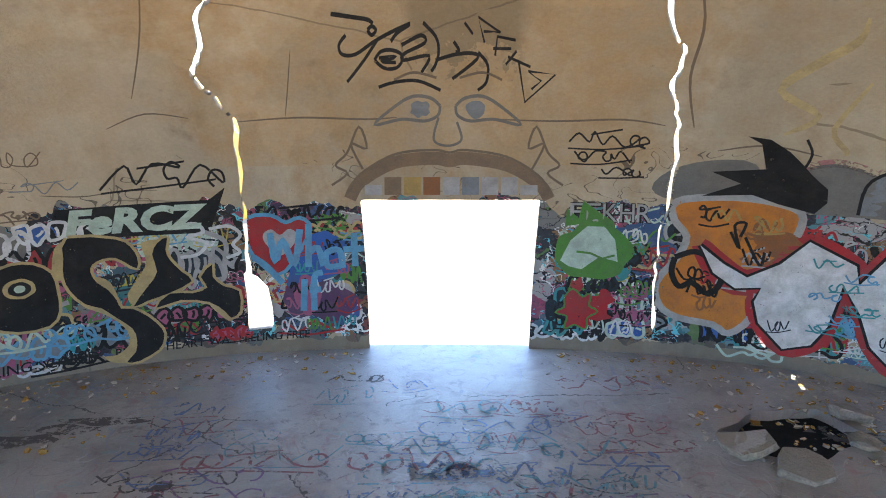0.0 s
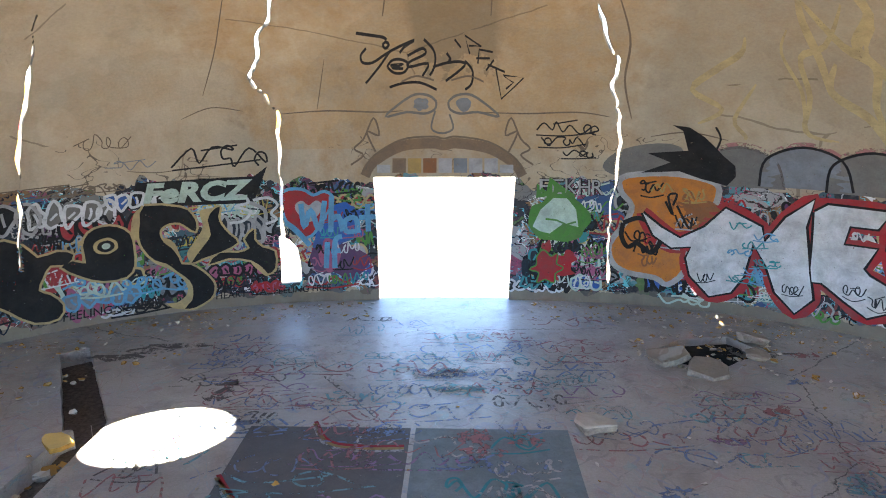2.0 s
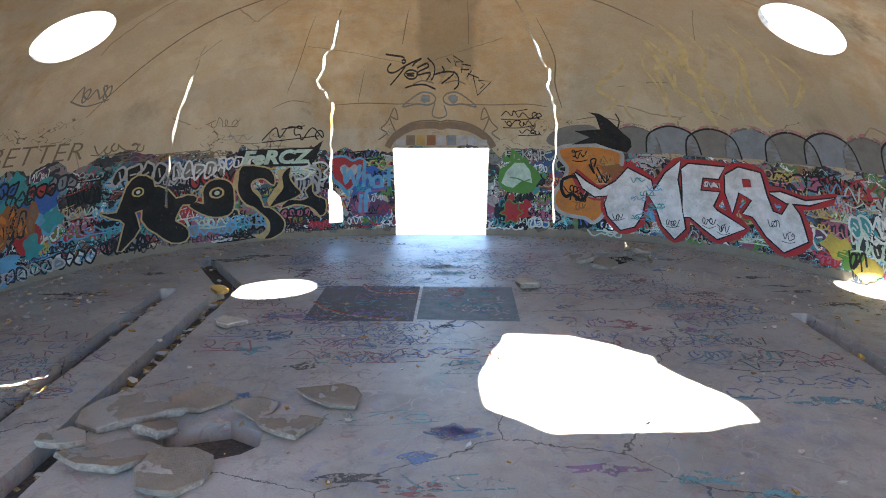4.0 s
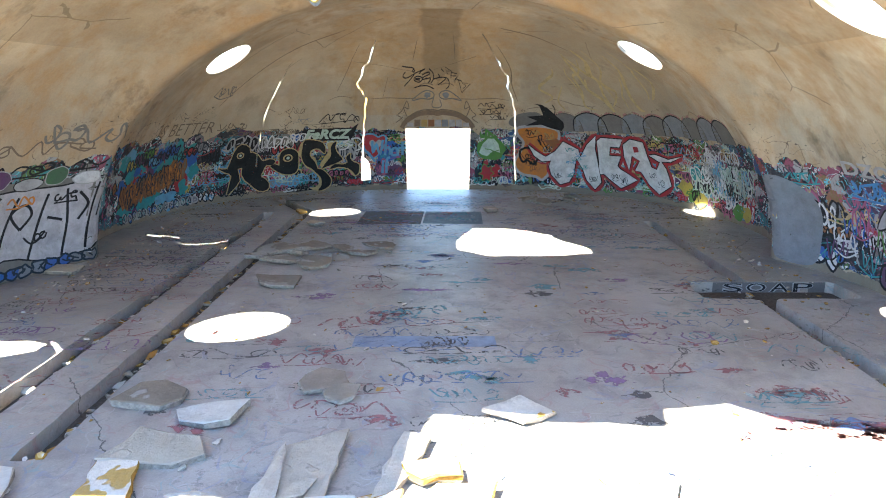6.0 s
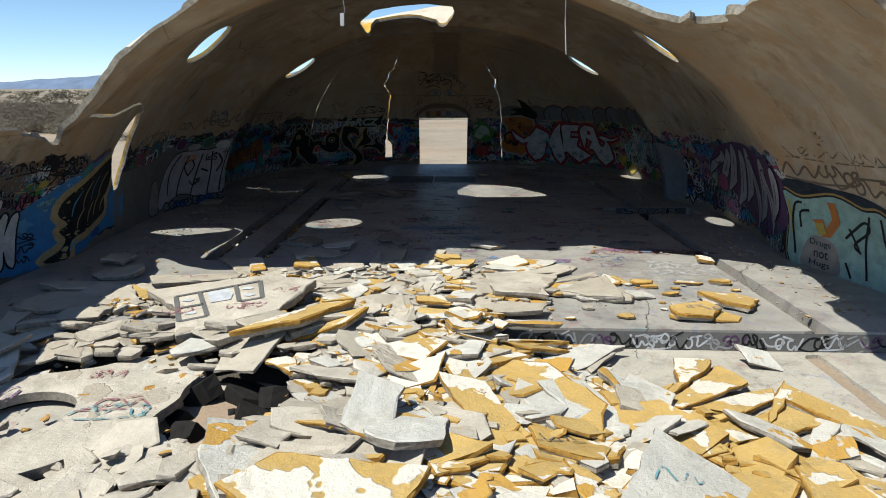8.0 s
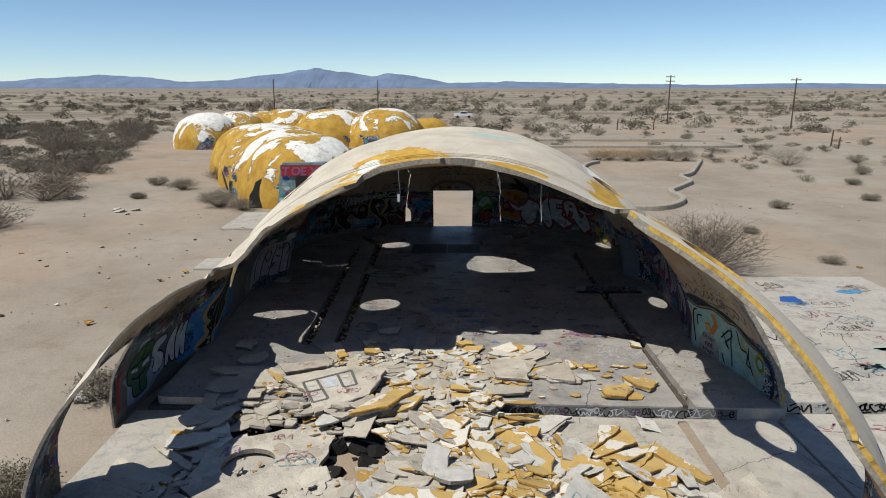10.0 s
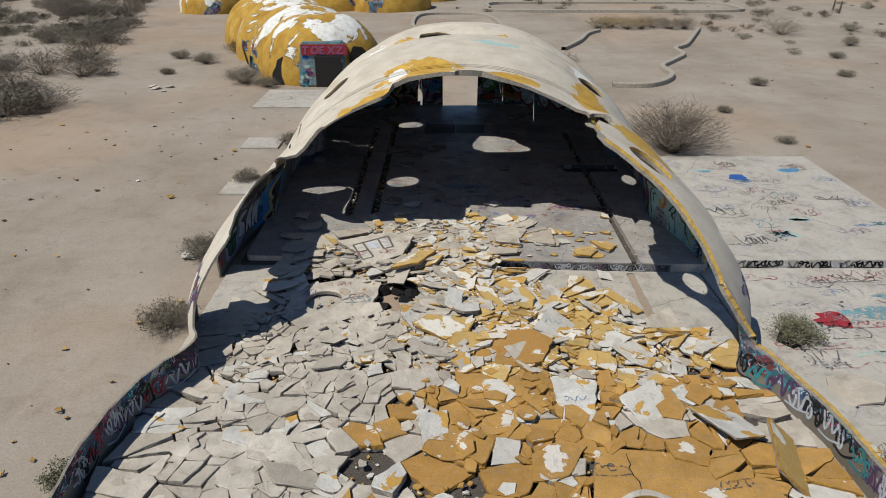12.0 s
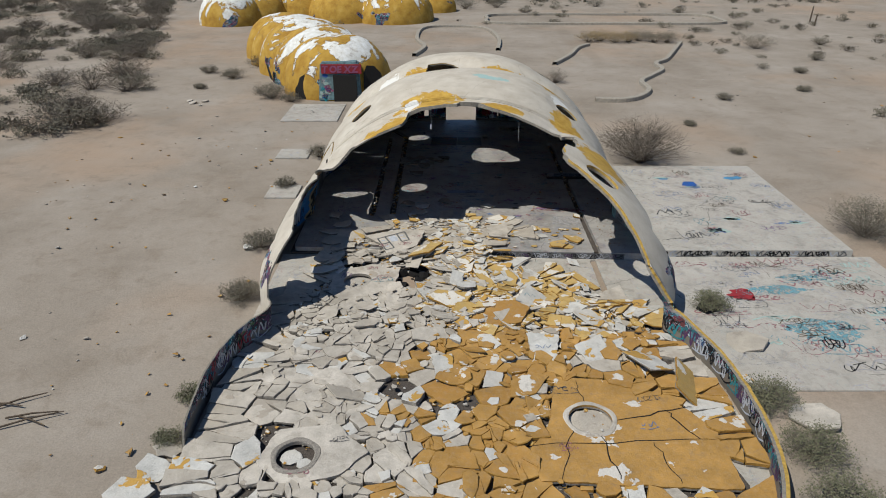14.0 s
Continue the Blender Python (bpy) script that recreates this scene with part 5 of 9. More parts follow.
def curve(points, closed=False, steps=6):
    """A smooth line through points."""
    n = len(points)
    out = []
    for i in range(n if closed else n - 1):
        p = [points[(i + k) % n] if closed else points[min(max(i + k, 0), n - 1)] for k in (-1, 0, 1, 2)]
        for s in range(steps):
            t = s / steps
            out.append(tuple(0.5 * (2 * p[1][d] + (p[2][d] - p[0][d]) * t + (2 * p[0][d] - 5 * p[1][d] + 4 * p[2][d] - p[3][d]) * t * t + (3 * p[1][d] - p[0][d] - 3 * p[2][d] + p[3][d]) * t ** 3) for d in (0, 1)))
    if not closed:
        out.append(points[-1])
    return out


def ribbon(points, width, taper=False):
    tris = []
    sides = []
    n = len(points)
    for i, (x, y) in enumerate(points):
        ax, ay = points[max(i - 1, 0)]
        bx, by = points[min(i + 1, n - 1)]
        d = math.hypot(bx - ax, by - ay) or 1
        w = width / 2 * (math.sin(math.pi * (i + 0.6) / (n + 0.2)) ** 0.5 if taper else 1)
        sides.append(((x - (by - ay) / d * w, y + (bx - ax) / d * w), (x + (by - ay) / d * w, y - (bx - ax) / d * w)))
    for (a, b), (c, d) in zip(sides, sides[1:]):
        tris += [(a, b, d), (a, d, c)]
    return tris


def wall_field(where, tris):
    """How far inside the wall's own outline the middles of the triangles lie."""
    mid = tris.mean(axis=1)
    p = where(mid[:, 0], mid[:, 1], 0.0)
    if where is end_map:
        return end_field(None, None, p)
    out = np.full(len(p), 9.0)
    for key, keep in (("b", p[:, 1] > -9.2), ("c", p[:, 1] <= -9.2)):
        if keep.any():
            out[keep] = vault_field(key)(None, None, p[keep])
    return out


def paint(tris, mat, where, layer, label, parent=None, limit=0.3):
    """Lays triangles on a wall or floor, left out where the wall has cracks and openings."""
    flat = np.array(refine(tris, limit), float).reshape(-1, 3, 2)
    if where in (end_map, LEFT, RIGHT):
        f = wall_field(where, flat)
        close = np.abs(f) < 0.25
        kept = [flat[(f > 0) & ~close]]
        if close.any():
            fine = np.array(refine([tuple(map(tuple, t)) for t in flat[close]], 0.05), float).reshape(-1, 3, 2)
            kept.append(fine[wall_field(where, fine) > 0.012])
        flat = np.concatenate(kept)
    if not len(flat):
        return None
    flat = flat.reshape(-1, 2)
    pts = where(flat[:, 0], flat[:, 1], 0.004 + 0.004 * layer)
    faces = np.arange(len(flat)).reshape(-1, 3).tolist()
    return part("graffiti", mesh_of("graffiti", pts.tolist(), faces, [mat]), parent or dome, label)


def lettering(text, size, bold=0.0, shear=0.0):
    """Triangles of a word in the built-in font, from (0, 0) to the right."""
    cu = bpy.data.curves.new("word", "FONT")
    cu.body = text
    cu.size = size
    cu.offset = bold
    cu.shear = shear
    cu.resolution_u = 3
    ob = new("word", cu)
    bpy.context.view_layer.update()
    me = bpy.data.meshes.new_from_object(ob.evaluated_get(bpy.context.evaluated_depsgraph_get()))
    me.calc_loop_triangles()
    tris = [tuple((me.vertices[i].co.x, me.vertices[i].co.y) for i in t.vertices) for t in me.loop_triangles]
    bpy.data.objects.remove(ob)
    bpy.data.curves.remove(cu)
    bpy.data.meshes.remove(me)
    return tris


def word(text, where, u, z, width, height, mat, layer, bold=0.0, shear=0.0, parent=None, label="", turn=0.0):
    tris = lettering(text, 1.0, bold, shear)
    xs = [p[0] for t in tris for p in t]
    ys = [p[1] for t in tris for p in t]
    kx, ky = width / (max(xs) - min(xs)), height / (max(ys) - min(ys))
    x0, y0 = min(xs), min(ys)
    c, s = math.cos(radians(turn)), math.sin(radians(turn))
    def at(p):
        a, b = (p[0] - x0) * kx, (p[1] - y0) * ky
        return (u + a * c - b * s, z + a * s + b * c)
    return paint([tuple(at(p) for p in t) for t in tris], mat, where, layer, label or "sprayed lettering", parent)


def blob(u, z, rx, rz, seed, n=14, rag=0.2):
    r = random.Random(seed)
    return curve([(u + rx * math.cos(6.283 * k / n) * r.uniform(1 - rag, 1 + rag), z + rz * math.sin(6.283 * k / n) * r.uniform(1 - rag, 1 + rag)) for k in range(n)], True, 3)


def tag_lines(u0, u1, z0, z1, seed, n):
    """The line of a hurried tag that cannot be read: one running hand with loops and spikes, a dash or two across it."""
    r = random.Random(seed)
    h = z1 - z0
    step = (u1 - u0) / max(n, 3)
    lean = r.uniform(-0.1, 0.35) * step
    pts, up = [], r.random() < 0.5
    for k in range(max(n, 3) + 1):
        u = u0 + step * k
        if r.random() < 0.3:
            c, zc, a0 = u + 0.4 * step, z0 + h * r.uniform(0.3, 0.7), r.uniform(0, 6.28)
            pts += [(c + 0.55 * step * math.cos(a0 + 1.25 * i), zc + 0.36 * h * math.sin(a0 + 1.25 * i)) for i in range(5)]
        else:
            z = z1 - h * r.uniform(0, 0.3) if up else z0 + h * r.uniform(-0.05, 0.35)
            pts.append((u + (lean if up else 0) + r.uniform(-0.3, 0.3) * step, z))
            up = not up
    lines = [pts]
    if r.random() < 0.6:
        lines.append([(u0 - 0.2 * step, z0 + h * r.uniform(-0.15, 0.1)), ((u0 + u1) / 2, z0 + h * r.uniform(-0.25, 0.05)), (u1 + 0.4 * step, z0 + h * r.uniform(-0.1, 0.3))])
    if r.random() < 0.4:
        lines.append([(u0 + (u1 - u0) * 0.3, z1 - 0.2 * h), (u0 + (u1 - u0) * 0.75, z1 + h * r.uniform(-0.1, 0.2))])
    return lines


def scrawl(where, u0, u1, z0, z1, seed, n, width, mat, layer, label="unreadable sprayed scrawl", parent=None):
    tris = []
    for k, pts in enumerate(tag_lines(u0, u1, z0, z1, seed, n)):
        tris += ribbon(curve(pts, False, 4), width * (1.0 if k == 0 else 0.85))
    return paint(tris, mat, where, layer, label, parent, 0.45)


def bubble(where, u, z, w, h, seed, face, line, layer, letters=4, parent=None):
    """Fat overlapping letter shapes with an outline; nothing that can be read."""
    r = random.Random(seed)
    step = w / letters
    body, edge = [], []
    for k in range(letters):
        c = u + step * (k + 0.5)
        lean = r.uniform(-0.12, 0.12) * h
        n = r.randint(7, 10)
        pts = []
        for i in range(n):
            a = 6.283 * i / n + r.uniform(-0.2, 0.2)
            q = r.uniform(0.55, 1.08)
            pts.append((c + 0.62 * step * q * math.cos(a) + lean * math.sin(a), z + 0.5 * h * q * math.sin(a) + r.uniform(-0.05, 0.05) * h))
        c2 = curve(pts, True, 3)
        body += fill(c2)
        edge += ribbon(c2 + c2[:1], 0.03 + 0.035 * h)
        a0 = r.uniform(0, 3)
        edge += ribbon(curve([(c + 0.2 * step * math.cos(a0), z + 0.2 * h * math.sin(a0)), (c + r.uniform(-0.1, 0.1) * step, z), (c - 0.25 * step * math.cos(a0), z - 0.22 * h * math.sin(a0))], False, 3), 0.025 + 0.02 * h)
    paint(body, S[face], where, layer, "fat sprayed letter shapes", parent, 0.45)
    paint(edge, S[line], where, layer + 1, "outline of fat letter shapes", parent, 0.45)


def E(phi):
    return -phi * DEG


def on_wall(pts):
    return [(E(a), z) for a, z in pts]


# --- end wall: layers of old tags first
TONES = ("night", "slate", "plum", "black", "grey", "blue", "teal", "night", "silver", "rust", "red", "green", "slate", "black", "pink", "white")
LINES = ("black", "white", "silver", "black", "teal", "sky", "red", "mint", "black", "gold", "pink", "night")
rt = random.Random(77)
for k in range(150):
    phi, z = rt.uniform(3, 177), rt.uniform(0.25, 1.75)
    if 80.5 < phi < 98.5 or 106.6 < phi < 110.5 or 69 < phi < 72:
        continue
    w, h = rt.uniform(0.4, 1.1), rt.uniform(0.22, 0.5)
    bubble(end_map, E(phi) - w / 2, z, w, h, 2000 + k, rt.choice(TONES), rt.choice(LINES), k % 2, rt.randint(3, 6))
for k in range(340):
    phi, z = rt.uniform(3, 177), rt.uniform(0.06, 1.85)
    w = rt.uniform(0.25, 0.8)
    if 80.5 < phi < 98.5 or 106.3 < phi < 111.5 or 69 < phi < 73:
        continue
    scrawl(end_map, E(phi), E(phi) + w, z, z + rt.uniform(0.1, 0.3), 2300 + k, rt.randint(4, 9), rt.uniform(0.015, 0.035), S[rt.choice(LINES + ("green", "yellow", "red", "sky"))], 2)
# --- the black and gold piece beside the cracks
PIECE = [
    [(123.3, 1.77), (119.7, 1.71), (118.6, 1.6), (118.1, 1.45), (118.2, 1.31), (119.0, 1.39), (119.8, 1.47), (120.8, 1.47), (121.6, 1.41), (121.8, 1.31), (121.4, 1.17), (120.6, 1.06), (120.0, 0.91), (119.7, 0.79), (118.8, 0.77), (117.6, 0.64), (116.6, 0.46), (116.5, 0.32), (117.0, 0.18), (118.6, 0.06), (119.7, 0.06), (118.9, 0.18), (118.7, 0.35), (119.0, 0.51), (120.2, 0.68), (121.2, 0.82), (122.4, 0.9), (123.4, 1.09), (123.8, 1.28), (123.7, 1.51)],
    [(115.6, 1.69), (116.4, 1.63), (116.9, 1.48), (116.6, 1.24), (117.4, 1.06), (118.7, 0.8), (117.5, 0.86), (115.7, 0.94), (113.8, 1.08), (114.6, 1.22), (115.5, 1.39), (115.8, 1.53)],
    [(112.0, 1.29), (113.0, 1.13), (112.5, 0.98), (113.8, 0.91), (115.7, 0.93), (116.9, 0.75), (114.8, 0.83), (112.4, 0.77), (111.1, 0.62), (110.6, 0.53), (109.8, 0.62), (109.8, 0.9), (111.1, 0.98), (112.0, 1.12)],
]
PIECE += [
    [(129.1, 1.24), (128.6, 1.42), (127.4, 1.5), (125.9, 1.48), (124.7, 1.35), (124.4, 1.12), (124.4, 0.85), (125.2, 0.68), (127.4, 0.66), (129.3, 0.77), (131.1, 0.96), (130.1, 1.03), (128.9, 0.97)],
    [(137.4, 1.44), (134.5, 1.36), (133.2, 1.15), (131.4, 1.2), (130.0, 1.13), (130.7, 0.99), (132.1, 1.01), (132.8, 0.85), (133.3, 0.66), (132.3, 0.57), (131.3, 0.39), (131.8, 0.2), (133.9, 0.2), (136.0, 0.44), (138.2, 0.77)],
]
PIECE += [
    [(144.6, 1.05), (142.0, 1.0), (140.8, 1.5), (139.2, 1.72), (136.9, 1.6), (136.5, 1.25), (137.6, 1.0), (139.3, 0.96), (138.6, 0.6), (140.6, 0.3), (142.0, 0.2), (140.8, 0.75), (142.6, 0.9)],
]
GOLD = [
    [(124.3, 1.65), (123.3, 1.75), (123.0, 1.65), (123.6, 1.51), (123.8, 1.27), (124.6, 1.28)],
    [(122.5, 0.86), (121.0, 0.73), (119.8, 0.57), (119.3, 0.42), (119.4, 0.28), (120.4, 0.17), (121.4, 0.17), (120.8, 0.08), (119.6, 0.06), (118.9, 0.18), (118.7, 0.35), (119.0, 0.53), (120.2, 0.72), (121.3, 0.86)],
    [(117.7, 1.64), (115.8, 1.65), (116.9, 1.44), (116.6, 1.24), (117.7, 1.06), (118.7, 0.82), (119.1, 0.97), (118.1, 1.18), (117.4, 1.39)],
    [(121.4, 1.24), (120.3, 1.14), (119.7, 0.83), (120.4, 0.94), (121.4, 1.08)],
    [(111.3, 0.64), (110.5, 0.5), (111.0, 0.5), (112.4, 0.72)],
    [(141.6, 1.1), (140.6, 1.3), (139.8, 1.1), (140.4, 0.9)], [(134.6, 0.95), (133.6, 1.05), (133.2, 0.8), (134.2, 0.6)],
]
for a0, a1, z0, z1, m, l in ((143, 133, 1.75, 0.5, "black", "silver"), (134, 126, 1.72, 0.42, "grey", "white"), (131, 123.5, 1.5, 0.36, "red", "black"), (127, 121, 1.86, 0.3, "blue", "white"), (117, 110.8, 1.3, 0.5, "night", "silver"), (131, 124, 0.4, 0.3, "slate", "sky"), (117, 110.8, 0.62, 0.25, "pink", "black"), (112.4, 108.9, 0.3, 0.2, "pink", "red")):
    bubble(end_map, E(a0), z0, E(a1) - E(a0), z1, int(a0), m, l, 3, 5)
for pts in GOLD:
    paint(fill(curve(on_wall(pts), True, 3)), S["gold"], end_map, 5, "gold part of a sprayed piece")
for pts in PIECE:
    c = curve(on_wall(pts), True, 2)
    paint(ribbon(c + c[:1], 0.07), S["gold"], end_map, 6, "gold outline of a sprayed piece")
    paint(fill(c), S["black"], end_map, 7, "black sprayed piece")
for pts in [[(114.9, 1.82), (113.2, 1.85), (112.6, 1.73), (114.0, 1.68), (112.4, 1.59), (113.1, 1.44), (114.6, 1.41)], [(112.1, 1.77), (110.4, 1.8), (109.4, 1.68), (110.1, 1.55), (109.5, 1.44), (110.7, 1.37)]]:
    paint(ribbon(curve(on_wall(pts), False, 4), 0.045), S["white"], end_map, 5, "white sprayed curl")
for phi, z, r0 in ((127.0, 1.2, 0.16), (139.0, 1.38, 0.13)):
    paint(fill(blob(E(phi), z, r0, r0 * 0.8, 3, rag=0.05)), S["gold"], end_map, 8, "gold spot")
    paint(fill(blob(E(phi), z, r0 * 0.72, r0 * 0.55, 4, rag=0.05)), S["black"], end_map, 9, "black spot")
    paint(fill(blob(E(phi), z, r0 * 0.35, r0 * 0.3, 5, rag=0.05)), S["mint"], end_map, 10, "pale dot")
for pts in ([(123.6, 0.95), (126, 0.86), (127.6, 0.8)], [(113.2, 1.5), (111.6, 1.38), (111.0, 1.1), (112, 1.05)], [(112.8, 1.75), (110.8, 1.6), (110.9, 1.3)]):
    paint(ribbon(curve(on_wall(pts), False, 5), 0.06), S["silver"], end_map, 4, "pale sprayed line")
paint(fill([(E(125), 1.74), (E(112), 1.72), (E(110.6), 2.3), (E(112), 2.15), (E(124), 2.12)]), S["black"], end_map, 3, "black ground of sprayed lettering")
word("FeRCZ", end_map, E(123.4), 1.78, 1.55, 0.33, S["mint"], 5, 0.05, 0.15, label="pale green sprayed word")
for k in range(3):
    scrawl(end_map, E(129.5) + 0.55 * k, E(129.5) + 0.55 * k + 0.5, 0.42, 0.66, 2700 + k, 5, 0.035, S["sky" if k else "mint"], 5)
word("WAS FEELING SCARED", end_map, E(134.5), 0.13, 1.75, 0.13, S["black"], 4, 0.005, 0.1, label="black written line")
word("BUT MY HEART WAS FEELING FREE", end_map, E(120.5), 0.14, 2.35, 0.11, S["black"], 4, 0.005, 0.1, label="black written line", turn=1.2)
# tags higher up, on the bare wall
scrawl(end_map, E(120.3), E(111.8), 2.32, 2.62, 12, 7, 0.028, S["black"], 1)
scrawl(end_map, E(130), E(125), 2.62, 2.84, 13, 6, 0.014, S["faint"], 1)
scrawl(end_map, E(127), E(122), 2.32, 2.46, 14, 6, 0.014, S["slate"], 1)
scrawl(end_map, E(143), E(126), 2.02, 2.14, 15, 18, 0.02, S["faint"], 1)
scrawl(end_map, E(133), E(127), 1.98, 2.14, 19, 7, 0.02, S["faint"], 1)
word("IS BETTER", end_map, E(168), 2.15, 2.7, 0.32, S["faint"], 1, -0.01, 0.1, label="faded brown written words")
scrawl(end_map, E(147), E(140), 2.2, 2.42, 16, 7, 0.025, S["faint"], 1)
scrawl(end_map, E(154), E(148), 3.15, 3.45, 18, 7, 0.03, S["grey"], 1)
# heart and words by the doorway
heart = curve([(0, -0.34), (-0.3, -0.02), (-0.33, 0.22), (-0.17, 0.32), (0, 0.18), (0.17, 0.32), (0.33, 0.22), (0.3, -0.02)], True, 4)
paint(fill(blob(E(102.9), 1.3, 0.42, 0.4, 21, rag=0.35)), S["blue"], end_map, 3, "blue patch of spray paint")
paint(fill(blob(E(102.6), 0.75, 0.4, 0.33, 22, rag=0.35)), S["plum"], end_map, 3, "dark patch of spray paint")
red_heart = curve(on_wall([(108.6, 1.88), (106.7, 1.9), (105.4, 1.8), (104.1, 1.86), (103.3, 1.73), (104.6, 1.37), (106.2, 1.13), (108.2, 1.39), (108.7, 1.64)]), True, 3)
paint(ribbon(red_heart + red_heart[:1], 0.1), S["sky"], end_map, 4, "blue outline of a heart")
paint(fill(red_heart), S["red"], end_map, 5, "red sprayed heart")
paint(fill([(E(105.9) + a * 0.62, 1.56 + b * 0.55) for a, b in heart]), S["silver"], end_map, 6, "white heart within")
for pts in [[(106.8, 1.69), (106.4, 1.29), (105.7, 1.59), (104.7, 1.24), (104.1, 1.73)], [(103.3, 1.8), (103.4, 1.2)], [(103.4, 1.39), (102.5, 1.47), (102.0, 1.21)], [(100.4, 1.21), (101.6, 1.21), (101.7, 1.39), (100.5, 1.43), (100.2, 1.18)], [(99.1, 1.67), (99.0, 1.2)], [(100.1, 1.44), (98.1, 1.45)], [(103.8, 1.03), (104.0, 0.58)], [(103.0, 0.58), (102.9, 1.05), (102.1, 1.12)], [(103.4, 0.87), (102.3, 0.88)], [(108.7, 1.4), (107.3, 1.24), (105.8, 0.98)]]:
    paint(ribbon(curve(on_wall(pts), False, 4), 0.085), S["sky"], end_map, 8, "blue sprayed word, What if")
paint(fill(blob(E(103.6), 0.82, 0.16, 0.3, 23)), S["pink"], end_map, 5, "pink patch")
for k in range(12):
    u0 = E(106.0) + 0.065 * k
    z0 = 0.3 + 0.27 * (k % 5)
    scrawl(end_map, u0, u0 + 0.3, z0, z0 + 0.2, 40 + k, 5, 0.022, S[("white", "pink", "black", "teal", "red", "green", "black")[k % 7]], 7)
scrawl(end_map, E(108.3), E(100.5), 1.85, 2.05, 48, 13, 0.035, S["black"], 2)
# painted mouth over the doorway: plain bands and boxes
lip = [(E(99.4), 2.12), (E(98.4), 2.34), (E(95.2), 2.58), (E(91.5), 2.63), (E(90), 2.6), (E(88.5), 2.63), (E(84.6), 2.55), (E(81.6), 2.32), (E(80.6), 2.12)]
paint(ribbon(curve(lip, False, 5), 0.16), S["brown"], end_map, 1, "brown painted arch over the doorway")
paint(ribbon(curve([(a, b + 0.1) for a, b in lip], False, 5), 0.03), S["faint"], end_map, 2, "dark painted outline")
for k in range(9):
    a0 = 98.0 - k * 1.84
    top = 2.4 if 1 <= k <= 7 else 2.3
    paint(fill([(E(a0), 2.17), (E(a0 - 1.6), 2.17), (E(a0 - 1.6), top), (E(a0), top)]), S[("silver", "brown", "ochre", "rust", "silver", "slate", "silver", "silver", "silver")[k]], end_map, 2, "painted box over the doorway")
for side in (-1, 1):
    u = E(90.2)
    eye = [(u + side * x, z) for x, z in ((0.1, 3.22), (0.22, 3.3), (0.45, 3.32), (0.68, 3.22), (0.95, 3.02), (0.6, 3.08), (0.3, 3.06), (0.13, 3.12), (0.1, 3.22))]
    paint(ribbon(curve(eye, False, 4), 0.035), S["grey"], end_map, 1, "grey painted outline")
    paint(fill(blob(u + side * 0.36, 3.19, 0.12, 0.09, 60 + side)), S["slate"], end_map, 2, "grey painted patch")
    paint(ribbon(curve([(u + side * 0.15, 3.5), (u + side * 0.45, 3.55), (u + side * 0.7, 3.48)], False), 0.025), S["faint"], end_map, 1, "painted line")
    flame = [(u + side * x, z) for x, z in ((1.1, 2.5), (1.25, 2.8), (1.05, 2.75), (1.15, 3.0), (1.3, 2.7), (1.45, 2.55), (1.3, 2.45), (1.5, 2.3))]
    paint(ribbon(curve(flame, False, 4), 0.03), S["faint"], end_map, 1, "painted flame line")
paint(ribbon(curve([(u - 0.12, 3.1), (u - 0.18, 2.85), (u, 2.78), (u + 0.18, 2.85), (u + 0.12, 3.05)], False), 0.03), S["grey"], end_map, 1, "painted line")
# black tags above
for pts in [[(101.2, 4.03), (99.4, 4.01), (97.8, 3.99), (97.3, 3.96)], [(97.8, 3.91), (97.4, 3.94), (97.0, 3.91), (97.4, 3.87), (97.8, 3.91)], [(99.8, 3.87), (100.4, 3.79), (100.1, 3.71), (98.9, 3.71), (97.3, 3.81), (95.7, 3.89), (93.8, 3.96), (95.0, 3.89), (95.6, 3.82)], [(96.9, 3.83), (98.0, 3.67), (99.6, 3.46)], [(97.1, 3.66), (96.6, 3.73), (95.7, 3.75), (94.7, 3.72), (94.5, 3.66), (95.1, 3.59), (96.2, 3.59), (97.1, 3.66)], [(96.7, 3.68), (95.1, 3.69), (96.5, 3.65), (95.1, 3.64)], [(94.6, 3.79), (92.8, 3.87), (92.4, 3.81), (94.3, 3.72), (94.4, 3.66), (92.0, 3.7), (92.7, 3.55)], [(92.6, 3.97), (91.4, 3.86), (91.1, 3.74), (91.4, 3.62), (91.8, 3.56)], [(91.4, 3.66), (89.6, 3.71), (87.9, 3.72), (87.5, 3.67), (89.8, 3.49)], [(89.7, 3.82), (89.2, 3.75), (89.5, 3.73)], [(87.4, 3.73), (86.5, 3.62), (86.6, 3.46), (87.4, 3.38)], [(96.7, 3.41), (95.1, 3.46), (93.0, 3.47), (90.9, 3.38)]]:
    paint(ribbon(curve(on_wall(pts), False, 4), 0.034), S["black"], end_map, 1, "black stroke of a tag")
for pts in [[(86.8, 3.81), (87.4, 4.01), (85.3, 3.89), (86.9, 3.9)], [(88.7, 3.97), (87.9, 3.88)], [(85.8, 3.7), (85.6, 3.86), (83.9, 3.83)], [(86.0, 3.76), (84.3, 3.76)], [(84.8, 3.62), (83.8, 3.74)], [(84.6, 3.69), (82.5, 3.6)], [(83.6, 3.65), (83.0, 3.26), (80.2, 3.53), (82.7, 3.56), (81.5, 3.47), (82.4, 3.39)]]:
    paint(ribbon(on_wall(pts), 0.026), S["black"], end_map, 1, "black stroke of a tag")
